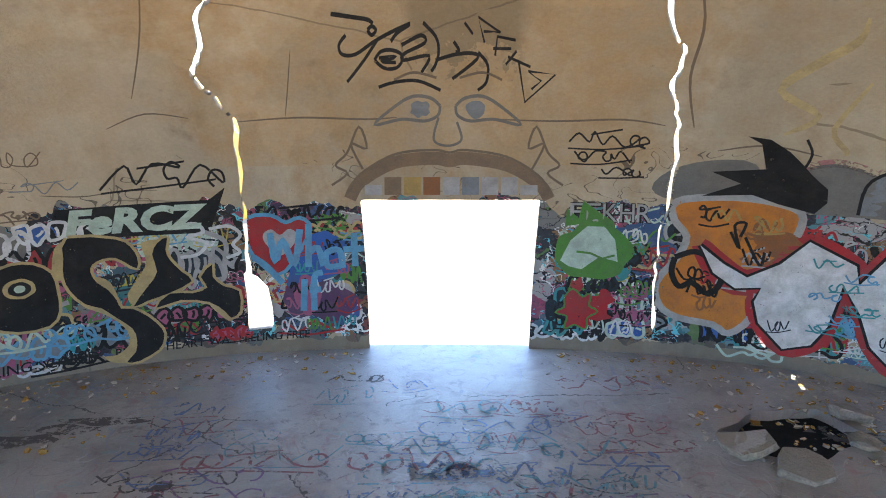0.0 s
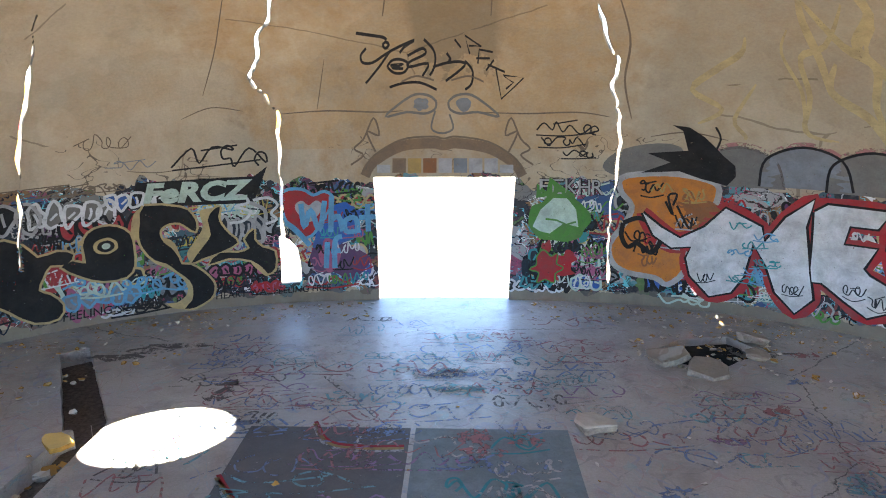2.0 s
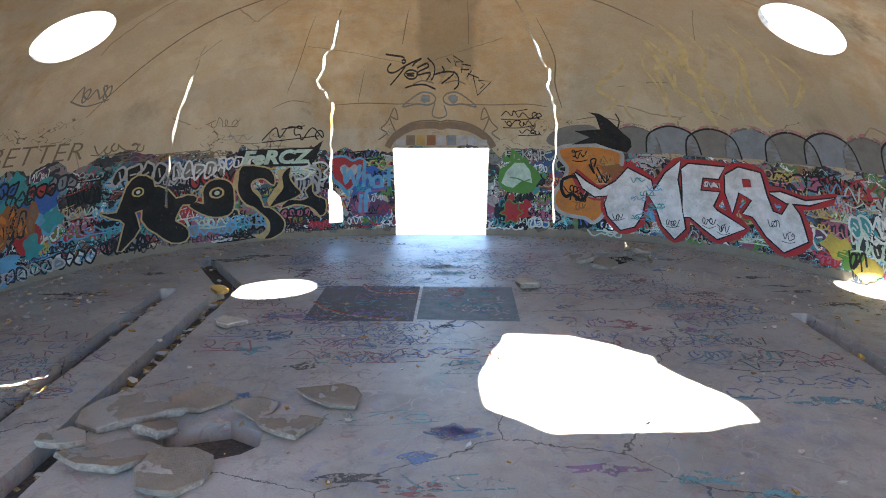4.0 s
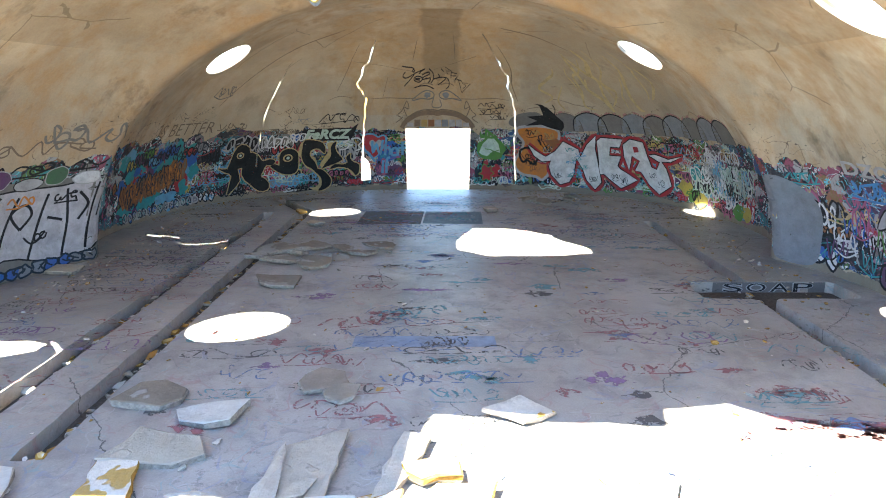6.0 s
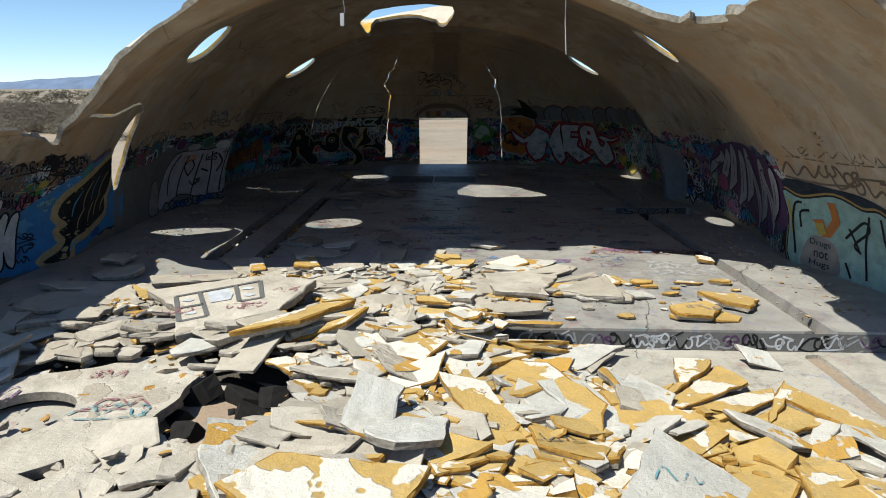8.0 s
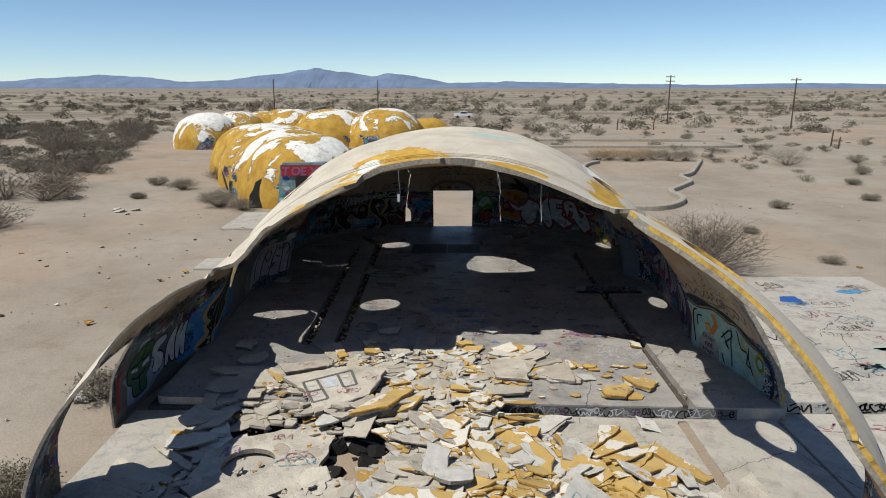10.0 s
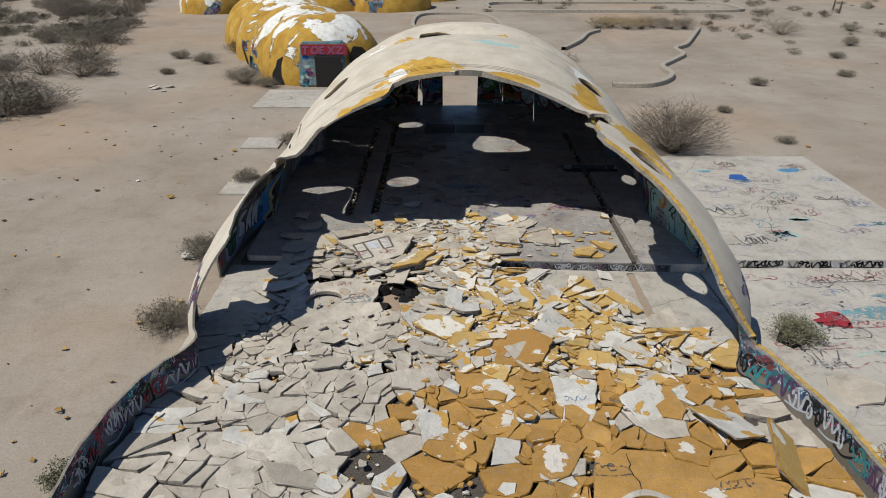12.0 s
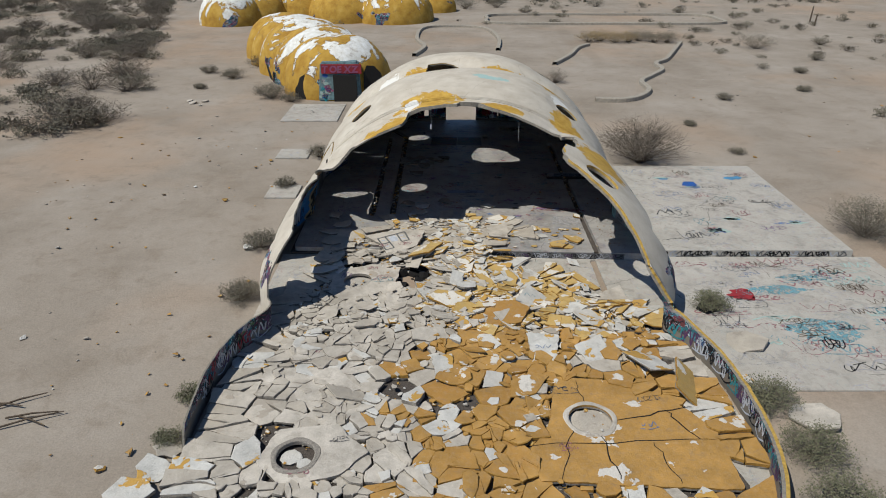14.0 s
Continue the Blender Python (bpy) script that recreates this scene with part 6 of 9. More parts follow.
for seed, (a0, a1, z0, z1, n) in enumerate([(78.8, 72.5, 2.77, 2.95, 8), (78.6, 73.5, 2.58, 2.74, 7), (76.0, 72.4, 2.42, 2.55, 5)]):
    scrawl(end_map, E(a0), E(a1), z0, z1, 80 + seed, n, 0.022, S["black"], 1)
# right of the doorway
for k in range(10):
    bubble(end_map, E(79.9 - 0.95 * (k % 7)) - 0.1, 0.35 + 0.2 * (k % 6), 0.5, 0.3, 500 + k, ("night", "night", "green", "black", "teal", "night", "blue")[k % 7], ("teal", "black", "mint", "night")[k % 4], 2 + k % 2, 3)
for k in range(26):
    r = random.Random(500 + k)
    a0, z0 = r.uniform(72.4, 79.5), r.uniform(0.25, 1.6)
    scrawl(end_map, E(a0 + 0.4), E(a0 - 1.6), z0, z0 + 0.2, 510 + k, 5, 0.025, S[("teal", "mint", "black", "green", "pink", "teal", "white", "sky", "black")[k % 9]], 4)
paint(fill(blob(E(76.3), 1.42, 0.5, 0.42, 94, rag=0.15)), S["green"], end_map, 5, "green sprayed ground")
cap = on_wall([(79.4, 1.29), (78.5, 1.57), (77.0, 1.77), (75.4, 1.77), (74.4, 1.59), (74.1, 1.29), (75.8, 1.35), (77.4, 1.17), (78.6, 1.21)])
paint(ribbon(cap + cap[:1], 0.045), S["green"], end_map, 6, "green outline")
paint(fill(cap), S["mint"], end_map, 7, "pale rounded shape")
paint(ribbon(on_wall([(77.9, 1.42), (76.6, 1.4), (75.5, 1.33), (74.4, 1.38)]), 0.03), S["green"], end_map, 8, "green line")
paint(fill(on_wall([(79.0, 1.77), (78.9, 2.01), (77.8, 1.88), (77.4, 2.11), (75.9, 1.96), (74.6, 1.84), (73.9, 1.47), (74.6, 1.67), (75.9, 1.82), (77.5, 1.8)])), S["green"], end_map, 8, "green spiked shape")
splat = on_wall([(78.8, 0.76), (78.1, 0.88), (77.2, 0.77), (76.5, 0.82), (76.6, 0.65), (75.8, 0.58), (76.7, 0.49), (76.8, 0.33), (77.8, 0.39), (78.7, 0.33), (78.5, 0.5), (79.6, 0.55), (78.8, 0.62)])
paint(ribbon(curve(splat + splat[:1], False, 3), 0.05), S["green"], end_map, 8, "green edge of a red splash")
paint(fill(curve(splat, True, 3)), S["red"], end_map, 9, "red splash of paint")
for k, (phi, z, r0) in enumerate(((76.6, 0.7, 0.16), (77.8, 0.95, 0.1), (75.6, 0.55, 0.15), (78.2, 0.6, 0.09), (75.0, 0.78, 0.1), (76.9, 0.45, 0.1))):
    paint(fill(blob(E(phi), z, r0, r0, 95 + k, 11, 0.5)), S["red"], end_map, 5, "red splash of paint")
for k in range(5):
    word("FEKHR"[k], end_map, E(78.6 - 1.5 * k), 1.83, 0.19, 0.26, S["black"], 7, 0.05, label="outlined letter")
    word("FEKHR"[k], end_map, E(78.6 - 1.5 * k), 1.84, 0.18, 0.24, S["silver"], 8, 0.0, label="silver letter")
# orange shape, dark spiked shape over it
paint(fill(curve(on_wall([(71.4, 2.28), (69.9, 2.51), (66.5, 2.64), (62.9, 2.61), (62.5, 2.21), (69.1, 2.14)]), True, 3)), S["grey"], end_map, 1, "grey sprayed haze")
orange = on_wall([(69.6, 2.06), (68.6, 2.16), (64.5, 2.21), (61.0, 2.16), (59.2, 2.05), (59.3, 1.82), (60.0, 1.6), (60.3, 1.37), (61.8, 1.16), (62.4, 0.65), (64.1, 0.39), (65.5, 0.49), (68.5, 0.55), (70.2, 0.71), (70.6, 1.02), (68.9, 1.39), (68.2, 1.67), (69.3, 1.88)])
paint(fill(orange), S["orange"], end_map, 3, "orange sprayed shape")
paint(ribbon(curve(orange + orange[:1], False, 3), 0.09), S["silver"], end_map, 4, "grey outline")
for k, pts in enumerate([[(69.1, 1.39), (67.4, 1.48), (66.0, 1.37), (65.0, 1.16), (66.0, 0.91), (67.5, 1.05), (68.6, 0.99), (69.3, 1.18), (69.1, 1.39)], [(64.6, 1.77), (63.8, 1.55), (64.3, 1.85), (63.4, 1.89), (63.8, 1.71)], [(63.4, 1.71), (62.1, 1.35), (61.8, 1.53)]]):
    paint(ribbon(curve(on_wall(pts), False, 4), 0.075 if k == 0 else 0.035), S["black"], end_map, 6, "black sprayed stroke")
paint(fill(blob(E(60.6), 1.62, 0.3, 0.16, 601, rag=0.3)), S["rust"], end_map, 4, "rust-red patch")
for k in range(14):
    r = random.Random(600 + k)
    a0, z0 = r.uniform(61.5, 68.5), r.uniform(0.6, 1.9)
    scrawl(end_map, E(a0 + 0.8), E(a0 - 1.4), z0, z0 + 0.22, 610 + k, 4, 0.028, S[("black", "rust", "red", "silver", "ochre", "black", "rust")[k % 7]], 5)
paint(fill(on_wall([(63.6, 2.92), (62.5, 2.84), (62.1, 2.56), (66.4, 2.51), (64.0, 2.38), (67.2, 2.21), (63.1, 2.25), (61.0, 2.15), (58.3, 2.06), (57.4, 2.2), (57.4, 2.36), (58.6, 2.51), (59.2, 2.61), (60.3, 2.76), (61.8, 2.89)])), S["black"], end_map, 6, "black spiked shape")
paint(ribbon(curve(on_wall([(59.1, 2.9), (58.7, 2.74), (59.4, 2.54)]), False, 4), 0.03), S["black"], end_map, 6, "black sprayed line")
# grey clouds with dark edges along the top of the band
for k in range(9):
    a0 = 57.0 - k * 6.2
    z0 = 2.05 + 0.03 * (k % 2)
    cloud = curve([(E(a0 + 4.4), z0), (E(a0 + 3.6), z0 + 0.4), (E(a0), z0 + 0.58), (E(a0 - 3.4), z0 + 0.42), (E(a0 - 4.2), z0)], False, 5)
    paint(fill([(x, z + 0.07) for x, z in cloud]), S["old_red"], end_map, 0, "red sprayed haze")
    paint(fill(cloud), S["slate" if k % 2 else "grey"], end_map, 1, "grey sprayed cloud")
    paint(ribbon(cloud, 0.035), S["black" if k % 3 else "old_black"], end_map, 2, "cloud outline")
# the large silver piece
SILVER = [
    [(67.0, 1.57), (65.0, 1.34), (63.0, 1.18), (60.5, 1.39), (58.4, 1.71), (54.9, 1.46), (54.6, 1.22), (52.6, 1.64), (50.0, 1.94), (50.8, 1.52), (50.3, 0.83), (49.8, 0.43), (51.3, 0.18), (53.3, 0.46), (54.3, 0.86), (55.7, 1.2), (56.5, 0.64), (57.6, 0.37), (59.7, 0.27), (61.8, 0.58), (62.3, 0.86), (61.8, 1.06), (63.9, 1.02), (65.8, 1.21)],
]
SILVER += [
    [(50.0, 1.76), (48.8, 1.88), (43.3, 1.86), (44.5, 1.61), (46.9, 1.61), (47.4, 1.32), (44.5, 1.32), (45.6, 1.01), (45.0, 0.91), (40.7, 0.61), (44.9, 0.3), (47.0, 0.49), (49.1, 0.71), (50.0, 0.7), (50.2, 0.9)],
]
SILVER += [
    [(43.4, 1.7), (41.2, 1.88), (37.9, 1.81), (37.4, 1.38), (36.6, 1.06), (35.2, 1.01), (33.8, 1.31), (32.5, 1.07), (31.3, 0.58), (34.8, 0.27), (37.5, 0.52), (39.6, 0.89), (41.1, 0.92), (39.6, 1.23), (41.6, 1.37), (42.7, 0.91), (43.6, 1.32)],
]
SILVER += [
    [(36.9, 1.43), (35.2, 1.47), (31.4, 1.36), (26.8, 1.51), (30.9, 1.3), (34.4, 1.27)],
]
for pts in SILVER:
    c = curve(on_wall(pts), True, 3)
    paint(ribbon(c + c[:1], 0.2), S["red"], end_map, 4, "red backing of the silver lettering")
for pts in SILVER:
    c = on_wall(pts) + on_wall(pts[:1])
    paint(ribbon(c, 0.07), S["black"], end_map, 6, "black outline of the silver lettering")
    paint(fill(c[:-1]), S["white"], end_map, 8, "silver lettering")
paint(fill(on_wall([(40.9, 1.66), (39.6, 1.66), (39.5, 1.5), (40.8, 1.48)])), S["red"], end_map, 9, "red counter of a letter")
for k, (a0, z0) in enumerate(((60.5, 0.5), (52, 0.45), (46.5, 0.55), (44.3, 0.45), (36.8, 0.72), (34.5, 0.5))):
    scrawl(end_map, E(a0 + 0.6), E(a0 - 1.2), z0, z0 + 0.18, 700 + k, 5, 0.016, S["night"], 10)
for k in range(7):
    a0, z0 = (57.2, 55.8, 54.8)[k % 3], 0.55 + 0.14 * k
    scrawl(end_map, E(a0 + 0.8), E(a0 - 1.4), z0, z0 + 0.12, 720 + k, 4, 0.02, S["sky" if k % 2 else "teal"], 10)
scrawl(end_map, E(47), E(45.4), 1.4, 1.55, 731, 4, 0.02, S["white"], 7)
# white and teal tangle towards the rib
for k in range(14):
    r = random.Random(740 + k)
    bubble(end_map, E(25 - 1.5 * k), r.uniform(0.5, 1.5), 0.7, 0.5, 750 + k, ("teal", "night", "black", "slate", "green", "night", "plum")[k % 7], ("white", "mint", "black", "silver")[k % 4], 3, 3)
for k, (a0, z0) in enumerate(((27, 0.6), (25, 0.45), (22, 0.3), (8, 0.3), (5, 0.35))):
    paint(fill(blob(E(a0), z0, 0.28, 0.2, 33 + k, rag=0.35)), S["green" if k % 2 else "yellow"], end_map, 5, "green patch of spray paint")
for k in range(40):
    r = random.Random(800 + k)
    a0, z0 = r.uniform(4, 26), r.uniform(0.25, 1.5)
    scrawl(end_map, E(a0 + 1), E(a0 - 1.5), z0, z0 + r.uniform(0.25, 0.55), 810 + k, 3, r.uniform(0.025, 0.06), S[("white", "mint", "old_teal", "silver", "white", "sky", "black")[k % 7]], 6 + k % 2)
# orange spiky piece on teal, towards the other rib
for k in range(34):
    r = random.Random(900 + k)
    paint(fill(blob(E(178 - 0.8 * k), r.uniform(0.35, 1.75), r.uniform(0.2, 0.45), r.uniform(0.12, 0.28), 910 + k, rag=0.45)), S[("teal", "blue", "sky", "teal", "night", "teal", "plum", "blue", "red", "teal")[k % 10]], end_map, 3 + k % 2, "patch of spray paint")
for k in range(9):
    bubble(end_map, E(177 - 3.0 * k), 1.55 + 0.1 * (k % 3), 0.6, 0.3, 960 + k, ("yellow", "plum", "green", "sky", "plum", "blue", "teal", "red", "slate")[k], "black" if k % 2 else "night", 5, 3)
for k in range(30):
    r = random.Random(930 + k)
    a0 = 178 - 0.72 * k
    z0 = 0.62 + 0.018 * k + r.uniform(-0.1, 0.2)
    bubble(end_map, E(a0), z0, 0.42, 0.55, 1700 + k, ("orange", "rust", "orange", "orange", "brown")[k % 5], "rust" if k % 3 else "night", 6 + k % 2, 2)
    if k % 3 == 0:
        scrawl(end_map, E(a0), E(a0 - 1.8), z0 - 0.2, z0 + 0.2, 940 + k, 4, 0.018, S["black"], 8)
for k in range(14):
    a0 = 178 - 1.9 * k
    bubble(end_map, E(a0), 0.22, 0.45, 0.26, 1750 + k, ("teal", "slate", "blue", "mint")[k % 4], "silver" if k % 2 else "night", 5, 2)
# yellow stains high on the wall
ry = random.Random(5)
for k in range(15):
    a, z = ry.uniform(26, 56), ry.uniform(3.3, 4.5)
    pts = [(a, z)]
    for _ in range(ry.randint(3, 5)):
        pts.append((pts[-1][0] + ry.uniform(-3, 3), max(2.75, pts[-1][1] - ry.uniform(0.1, 0.45))))
    paint(ribbon(curve(on_wall(pts), False, 4), ry.uniform(0.05, 0.15), True), S["wash"], end_map, 0, "yellow paint run")


# shallow joints and cracks in the sprayed concrete above the paint
for pts, w in (([(109.3, 3.06), (104, 3.1), (98, 3.08), (95, 3.1)], 0.022), ([(86, 3.08), (80, 3.06), (74, 3.08), (70.4, 3.02)], 0.022), ([(105.2, 3.12), (105.0, 3.4), (104.8, 3.75)], 0.016), ([(68, 3.0), (68.4, 3.5), (67.2, 4.0), (68.2, 4.6)], 0.035), ([(66, 2.75), (62, 2.82), (58, 2.72)], 0.02),
               ([(120, 3.0), (117, 3.15), (113.5, 3.1)], 0.015), ([(118, 3.3), (117.4, 3.9), (118, 4.6)], 0.02), ([(125, 2.3), (122, 2.26), (119.5, 2.3)], 0.014), ([(98, 4.2), (97.6, 4.7)], 0.03), ([(84, 4.2), (83, 4.9)], 0.03), ([(150, 2.9), (144, 3.9), (138, 4.5), (128, 4.9)], 0.03), ([(45, 4.4), (52, 4.75), (62, 4.95)], 0.025)):
    paint(ribbon(curve(on_wall(pts), False, 5), w, True), S["faint"], end_map, 0, "shallow joint line in the wall")


# --- side walls
def fat_letters(where, u0, u1, z0, z1, n, seed, face, line, slant, layer=2):
    """Fat sprayed letters that cannot be read: rounded bars with dark outlines."""
    r = random.Random(seed)
    w = (u1 - u0) / n
    for k in range(n):
        u = u0 + w * (k + 0.5)
        pts = [(u - slant + r.uniform(-0.1, 0.1) * w, z0 + r.uniform(0, 0.15)), (u + r.uniform(-0.3, 0.3) * w, (z0 + z1) / 2), (u + slant + r.uniform(-0.2, 0.2) * w, z1 - r.uniform(0, 0.2))]
        if r.random() < 0.6:
            pts += [(u + slant + 0.5 * w, z1 - 0.25), (u + 0.35 * w, (z0 + z1) / 2)]
        c = curve(pts, False, 5)
        paint(ribbon(c, w * 0.75 + 0.08), S[line], where, layer, "dark outline of fat lettering")
    r = random.Random(seed)
    for k in range(n):
        u = u0 + w * (k + 0.5)
        pts = [(u - slant + r.uniform(-0.1, 0.1) * w, z0 + r.uniform(0, 0.15)), (u + r.uniform(-0.3, 0.3) * w, (z0 + z1) / 2), (u + slant + r.uniform(-0.2, 0.2) * w, z1 - r.uniform(0, 0.2))]
        if r.random() < 0.6:
            pts += [(u + slant + 0.5 * w, z1 - 0.25), (u + 0.35 * w, (z0 + z1) / 2)]
        c = curve(pts, False, 5)
        paint(ribbon(c, w * 0.75), S[face], where, layer + 2, "fat sprayed lettering")


for where, lo, hi in ((LEFT, -8.0, -1.3), (LEFT, -13.4, -8.2), (RIGHT, 1.4, 9.6)):
    for k in range(34):
        u0 = rt.uniform(lo, hi - 0.6)
        bubble(where, u0, rt.uniform(0.3, 1.55), rt.uniform(0.5, 1.0), rt.uniform(0.25, 0.55), 3000 + k + int(10 * hi), rt.choice(TONES), rt.choice(LINES), k % 2, rt.randint(2, 5))
    for k in range(44):
        u0 = rt.uniform(lo, hi - 0.6)
        z0 = rt.uniform(0.2, 1.75)
        scrawl(where, u0, u0 + rt.uniform(0.3, 0.8), z0, z0 + rt.uniform(0.12, 0.3), 3200 + k + int(10 * hi), rt.randint(4, 8), rt.uniform(0.018, 0.04), S[rt.choice(LINES)], 2)
def outlined(pts, face, line, where, layer, width, label, steps=3):
    """A sprayed shape with its outline."""
    c = curve(pts, True, steps) if steps else list(pts)
    paint(ribbon(c + c[:1], width), S[line], where, layer, "outline of a " + label)
    paint(fill(c), S[face], where, layer + 1, label)


# pale throw-up with black outlines, on a grey rolled ground
paint(fill([(-7.0, 0.0), (-1.25, 0.05), (-1.2, 1.72), (-4.1, 1.8), (-5.2, 1.5), (-7.0, 1.45)]), S["grey"], LEFT, 3, "grey rolled ground paint")
outlined([(-4.3, 0.1), (-4.15, 0.9), (-3.75, 1.5), (-3.3, 1.62), (-2.3, 1.6), (-1.35, 1.66), (-1.3, 0.9), (-1.35, 0.35), (-2.4, 0.22), (-3.3, 0.42)], "steel", "black", LEFT, 4, 0.06, "pale sprayed throw-up")
for pts in ([(-3.85, 0.45), (-3.8, 1.1), (-3.45, 1.55)], [(-3.45, 0.35), (-3.3, 0.95), (-3.1, 1.5)], [(-3.0, 0.9), (-2.8, 1.15), (-2.95, 1.35), (-3.2, 1.2), (-3.0, 0.9)], [(-2.85, 0.3), (-2.7, 0.8), (-2.55, 1.5)], [(-2.5, 1.05), (-2.2, 0.95)], [(-2.2, 0.25), (-2.1, 0.9), (-2.2, 1.55)], [(-1.9, 0.9), (-1.75, 1.2), (-1.95, 1.45)], [(-1.75, 0.3), (-1.7, 0.8), (-1.6, 1.6)], [(-1.5, 0.9), (-1.4, 1.3)]):
    paint(ribbon(curve(pts, False, 4), 0.05), S["black"], LEFT, 6, "black stroke of the throw-up")
for u, z, rx, rz, m in ((-3.6, 1.85, 0.22, 0.16, "plum"), (-2.5, 1.82, 0.2, 0.16, "bottle"), (-3.0, 1.72, 0.28, 0.1, "silver"), (-1.9, 1.72, 0.25, 0.12, "white")):
    outlined(blob(u, z, rx, rz, int(90 + 10 * u), rag=0.08)[::3], m, "silver" if m != "silver" else "black", LEFT, 6, 0.035, "rounded sprayed shape")
for k, (u, z) in enumerate(((-3.3, 1.35), (-2.9, 0.6), (-2.4, 1.3))):
    scrawl(LEFT, u, u + 0.4, z, z + 0.18, 4430 + k, 4, 0.035, S["orange" if k == 0 else "black"], 7)
for k in range(5):
    bubble(LEFT, -4.1 + 0.5 * k, 0.14, 0.6, 0.24, 430 + k, "blue" if k % 2 else "slate", "night", 7, 2)
outlined([(-4.9, 0.1), (-4.8, 0.8), (-4.5, 0.95), (-4.35, 0.5), (-4.4, 0.1)], "dust", "black", LEFT, 4, 0.05, "pale sprayed shape")
scrawl(LEFT, -4.2, -1.6, 1.9, 2.1, 44, 13, 0.035, S["black"], 2)
scrawl(LEFT, -4.0, -2.0, 2.25, 2.5, 45, 9, 0.03, S["faint"], 1)
scrawl(LEFT, -3.0, -1.4, 2.35, 2.75, 49, 7, 0.045, S["grey"], 1)
scrawl(LEFT, -6.6, -4.2, 1.9, 2.3, 46, 11, 0.03, S["faint"], 1)
# grey wash over the rib
paint(fill(curve([(1.42, 1.5), (1.45, 0.3), (1.7, 0.05), (2.35, 0.1), (2.5, 0.6), (2.55, 1.2), (2.2, 1.6), (1.7, 1.75)], True, 4)), S["slate"], RIGHT, 5, "grey paint wash")
for k in range(10):
    scrawl(RIGHT, 2.6 + 0.2 * k, 3.1 + 0.2 * k, 0.3 + 0.2 * (k % 4), 0.7 + 0.25 * (k % 4), 50 + k, 5, 0.035, S[("plum", "white", "blue", "pink", "teal", "black", "green", "white", "silver", "black")[k]], 4)
for k in range(8):
    bubble(RIGHT, 3.9 + 0.6 * k, 0.35 + 0.12 * (k % 3), 0.8, 0.5, 570 + k, ("plum", "pink", "night", "azure", "teal")[k % 5], ("black", "teal", "silver")[k % 3], 3, 3)
# wild silver piece with long spikes over plum
paint(fill(curve([(3.9, 1.3), (4.7, 1.85), (6.0, 2.1), (7.3, 2.15), (8.3, 2.0), (9.2, 1.85), (9.45, 1.2), (9.2, 0.6), (8.0, 0.22), (6.9, 0.35), (5.9, 0.65), (4.8, 0.95)], True, 3)), S["plum"], RIGHT, 4, "plum ground of a sprayed piece")
for k, (u, zb, zt, lean, w) in enumerate(((4.55, 1.15, 1.75, 0.5, 0.34), (5.15, 0.95, 1.85, 0.45, 0.4), (5.75, 0.85, 2.0, 0.4, 0.42), (6.3, 0.55, 1.9, 0.35, 0.42), (6.95, 0.75, 2.0, 0.3, 0.4), (7.45, 0.3, 1.75, -0.15, 0.42), (8.0, 0.45, 1.85, 0.3, 0.42), (8.5, 0.35, 1.6, -0.2, 0.42), (8.95, 0.7, 1.75, 0.15, 0.36))):
    spike = [(u - lean - w * 0.5, zb - 0.05), (u - lean * 0.5 - w * 0.1, zb + 0.1), (u - lean * 0.2 + w * 0.3, zb + 0.25), (u + w * 0.55, (zb + zt) / 2), (u + lean + w * 0.3, zt - 0.15), (u + lean + w * 0.1, zt + 0.08), (u + lean - w * 0.45, zt - 0.05), (u - w * 0.35, (zb + zt) / 2 + 0.08), (u - lean * 0.6 - w * 0.4, zb + 0.28)]
    outlined(spike, "steel", "black", RIGHT, 5 + 2 * (k % 3), 0.065, "silver lettering stroke")
    paint(ribbon(curve([(u - lean * 0.2, zb + 0.35), (u + 0.05, (zb + zt) / 2), (u + lean * 0.6, zt - 0.25)], False, 4), 0.03), S["black"], RIGHT, 11, "black inner line")
outlined(blob(4.75, 0.95, 0.34, 0.22, 580, rag=0.1)[::3], "pink", "night", RIGHT, 9, 0.04, "pink rounded shape")
outlined(blob(5.5, 0.45, 0.45, 0.18, 581, rag=0.2)[::3], "old_plum", "night", RIGHT, 9, 0.04, "violet rounded shape")
word("DZO", RIGHT, 3.35, 1.95, 1.2, 0.24, S["silver"], 5, 0.03, label="silver sprayed letters")
scrawl(RIGHT, 3.4, 4.4, 1.6, 1.85, 60, 7, 0.05, S["azure"], 4)
scrawl(RIGHT, 9.5, 11.2, 1.75, 2.05, 61, 9, 0.045, S["faint"], 2)
scrawl(RIGHT, 10.6, 12.4, 1.62, 1.95, 62, 9, 0.045, S["faint"], 2)
scrawl(RIGHT, 9.8, 12.4, 2.15, 2.35, 63, 14, 0.03, S["old_brown"], 2)
# jade piece with a yellow edge
paint(fill(curve([(9.3, -0.05), (9.25, 1.55), (10.6, 1.62), (11.4, 1.55), (12.3, 1.25), (13.05, 0.95), (13.1, 0.0), (11.5, -0.15)], True, 4)), S["night"], RIGHT, 2, "dark ground of a sprayed piece")
jade = curve([(9.42, 0.0), (9.4, 0.9), (9.36, 1.42), (9.8, 1.32), (10.6, 1.47), (11.2, 1.32), (11.6, 1.34), (12.05, 1.06), (12.5, 1.0), (12.8, 0.7), (12.7, 0.1), (12.3, -0.06), (11.0, -0.08)], True, 4)
paint(ribbon(jade + jade[:1], 0.15), S["ochre"], RIGHT, 3, "yellow outline of a sprayed piece")
paint(ribbon(jade + jade[:1], 0.07), S["black"], RIGHT, 4, "black outline of a sprayed piece")
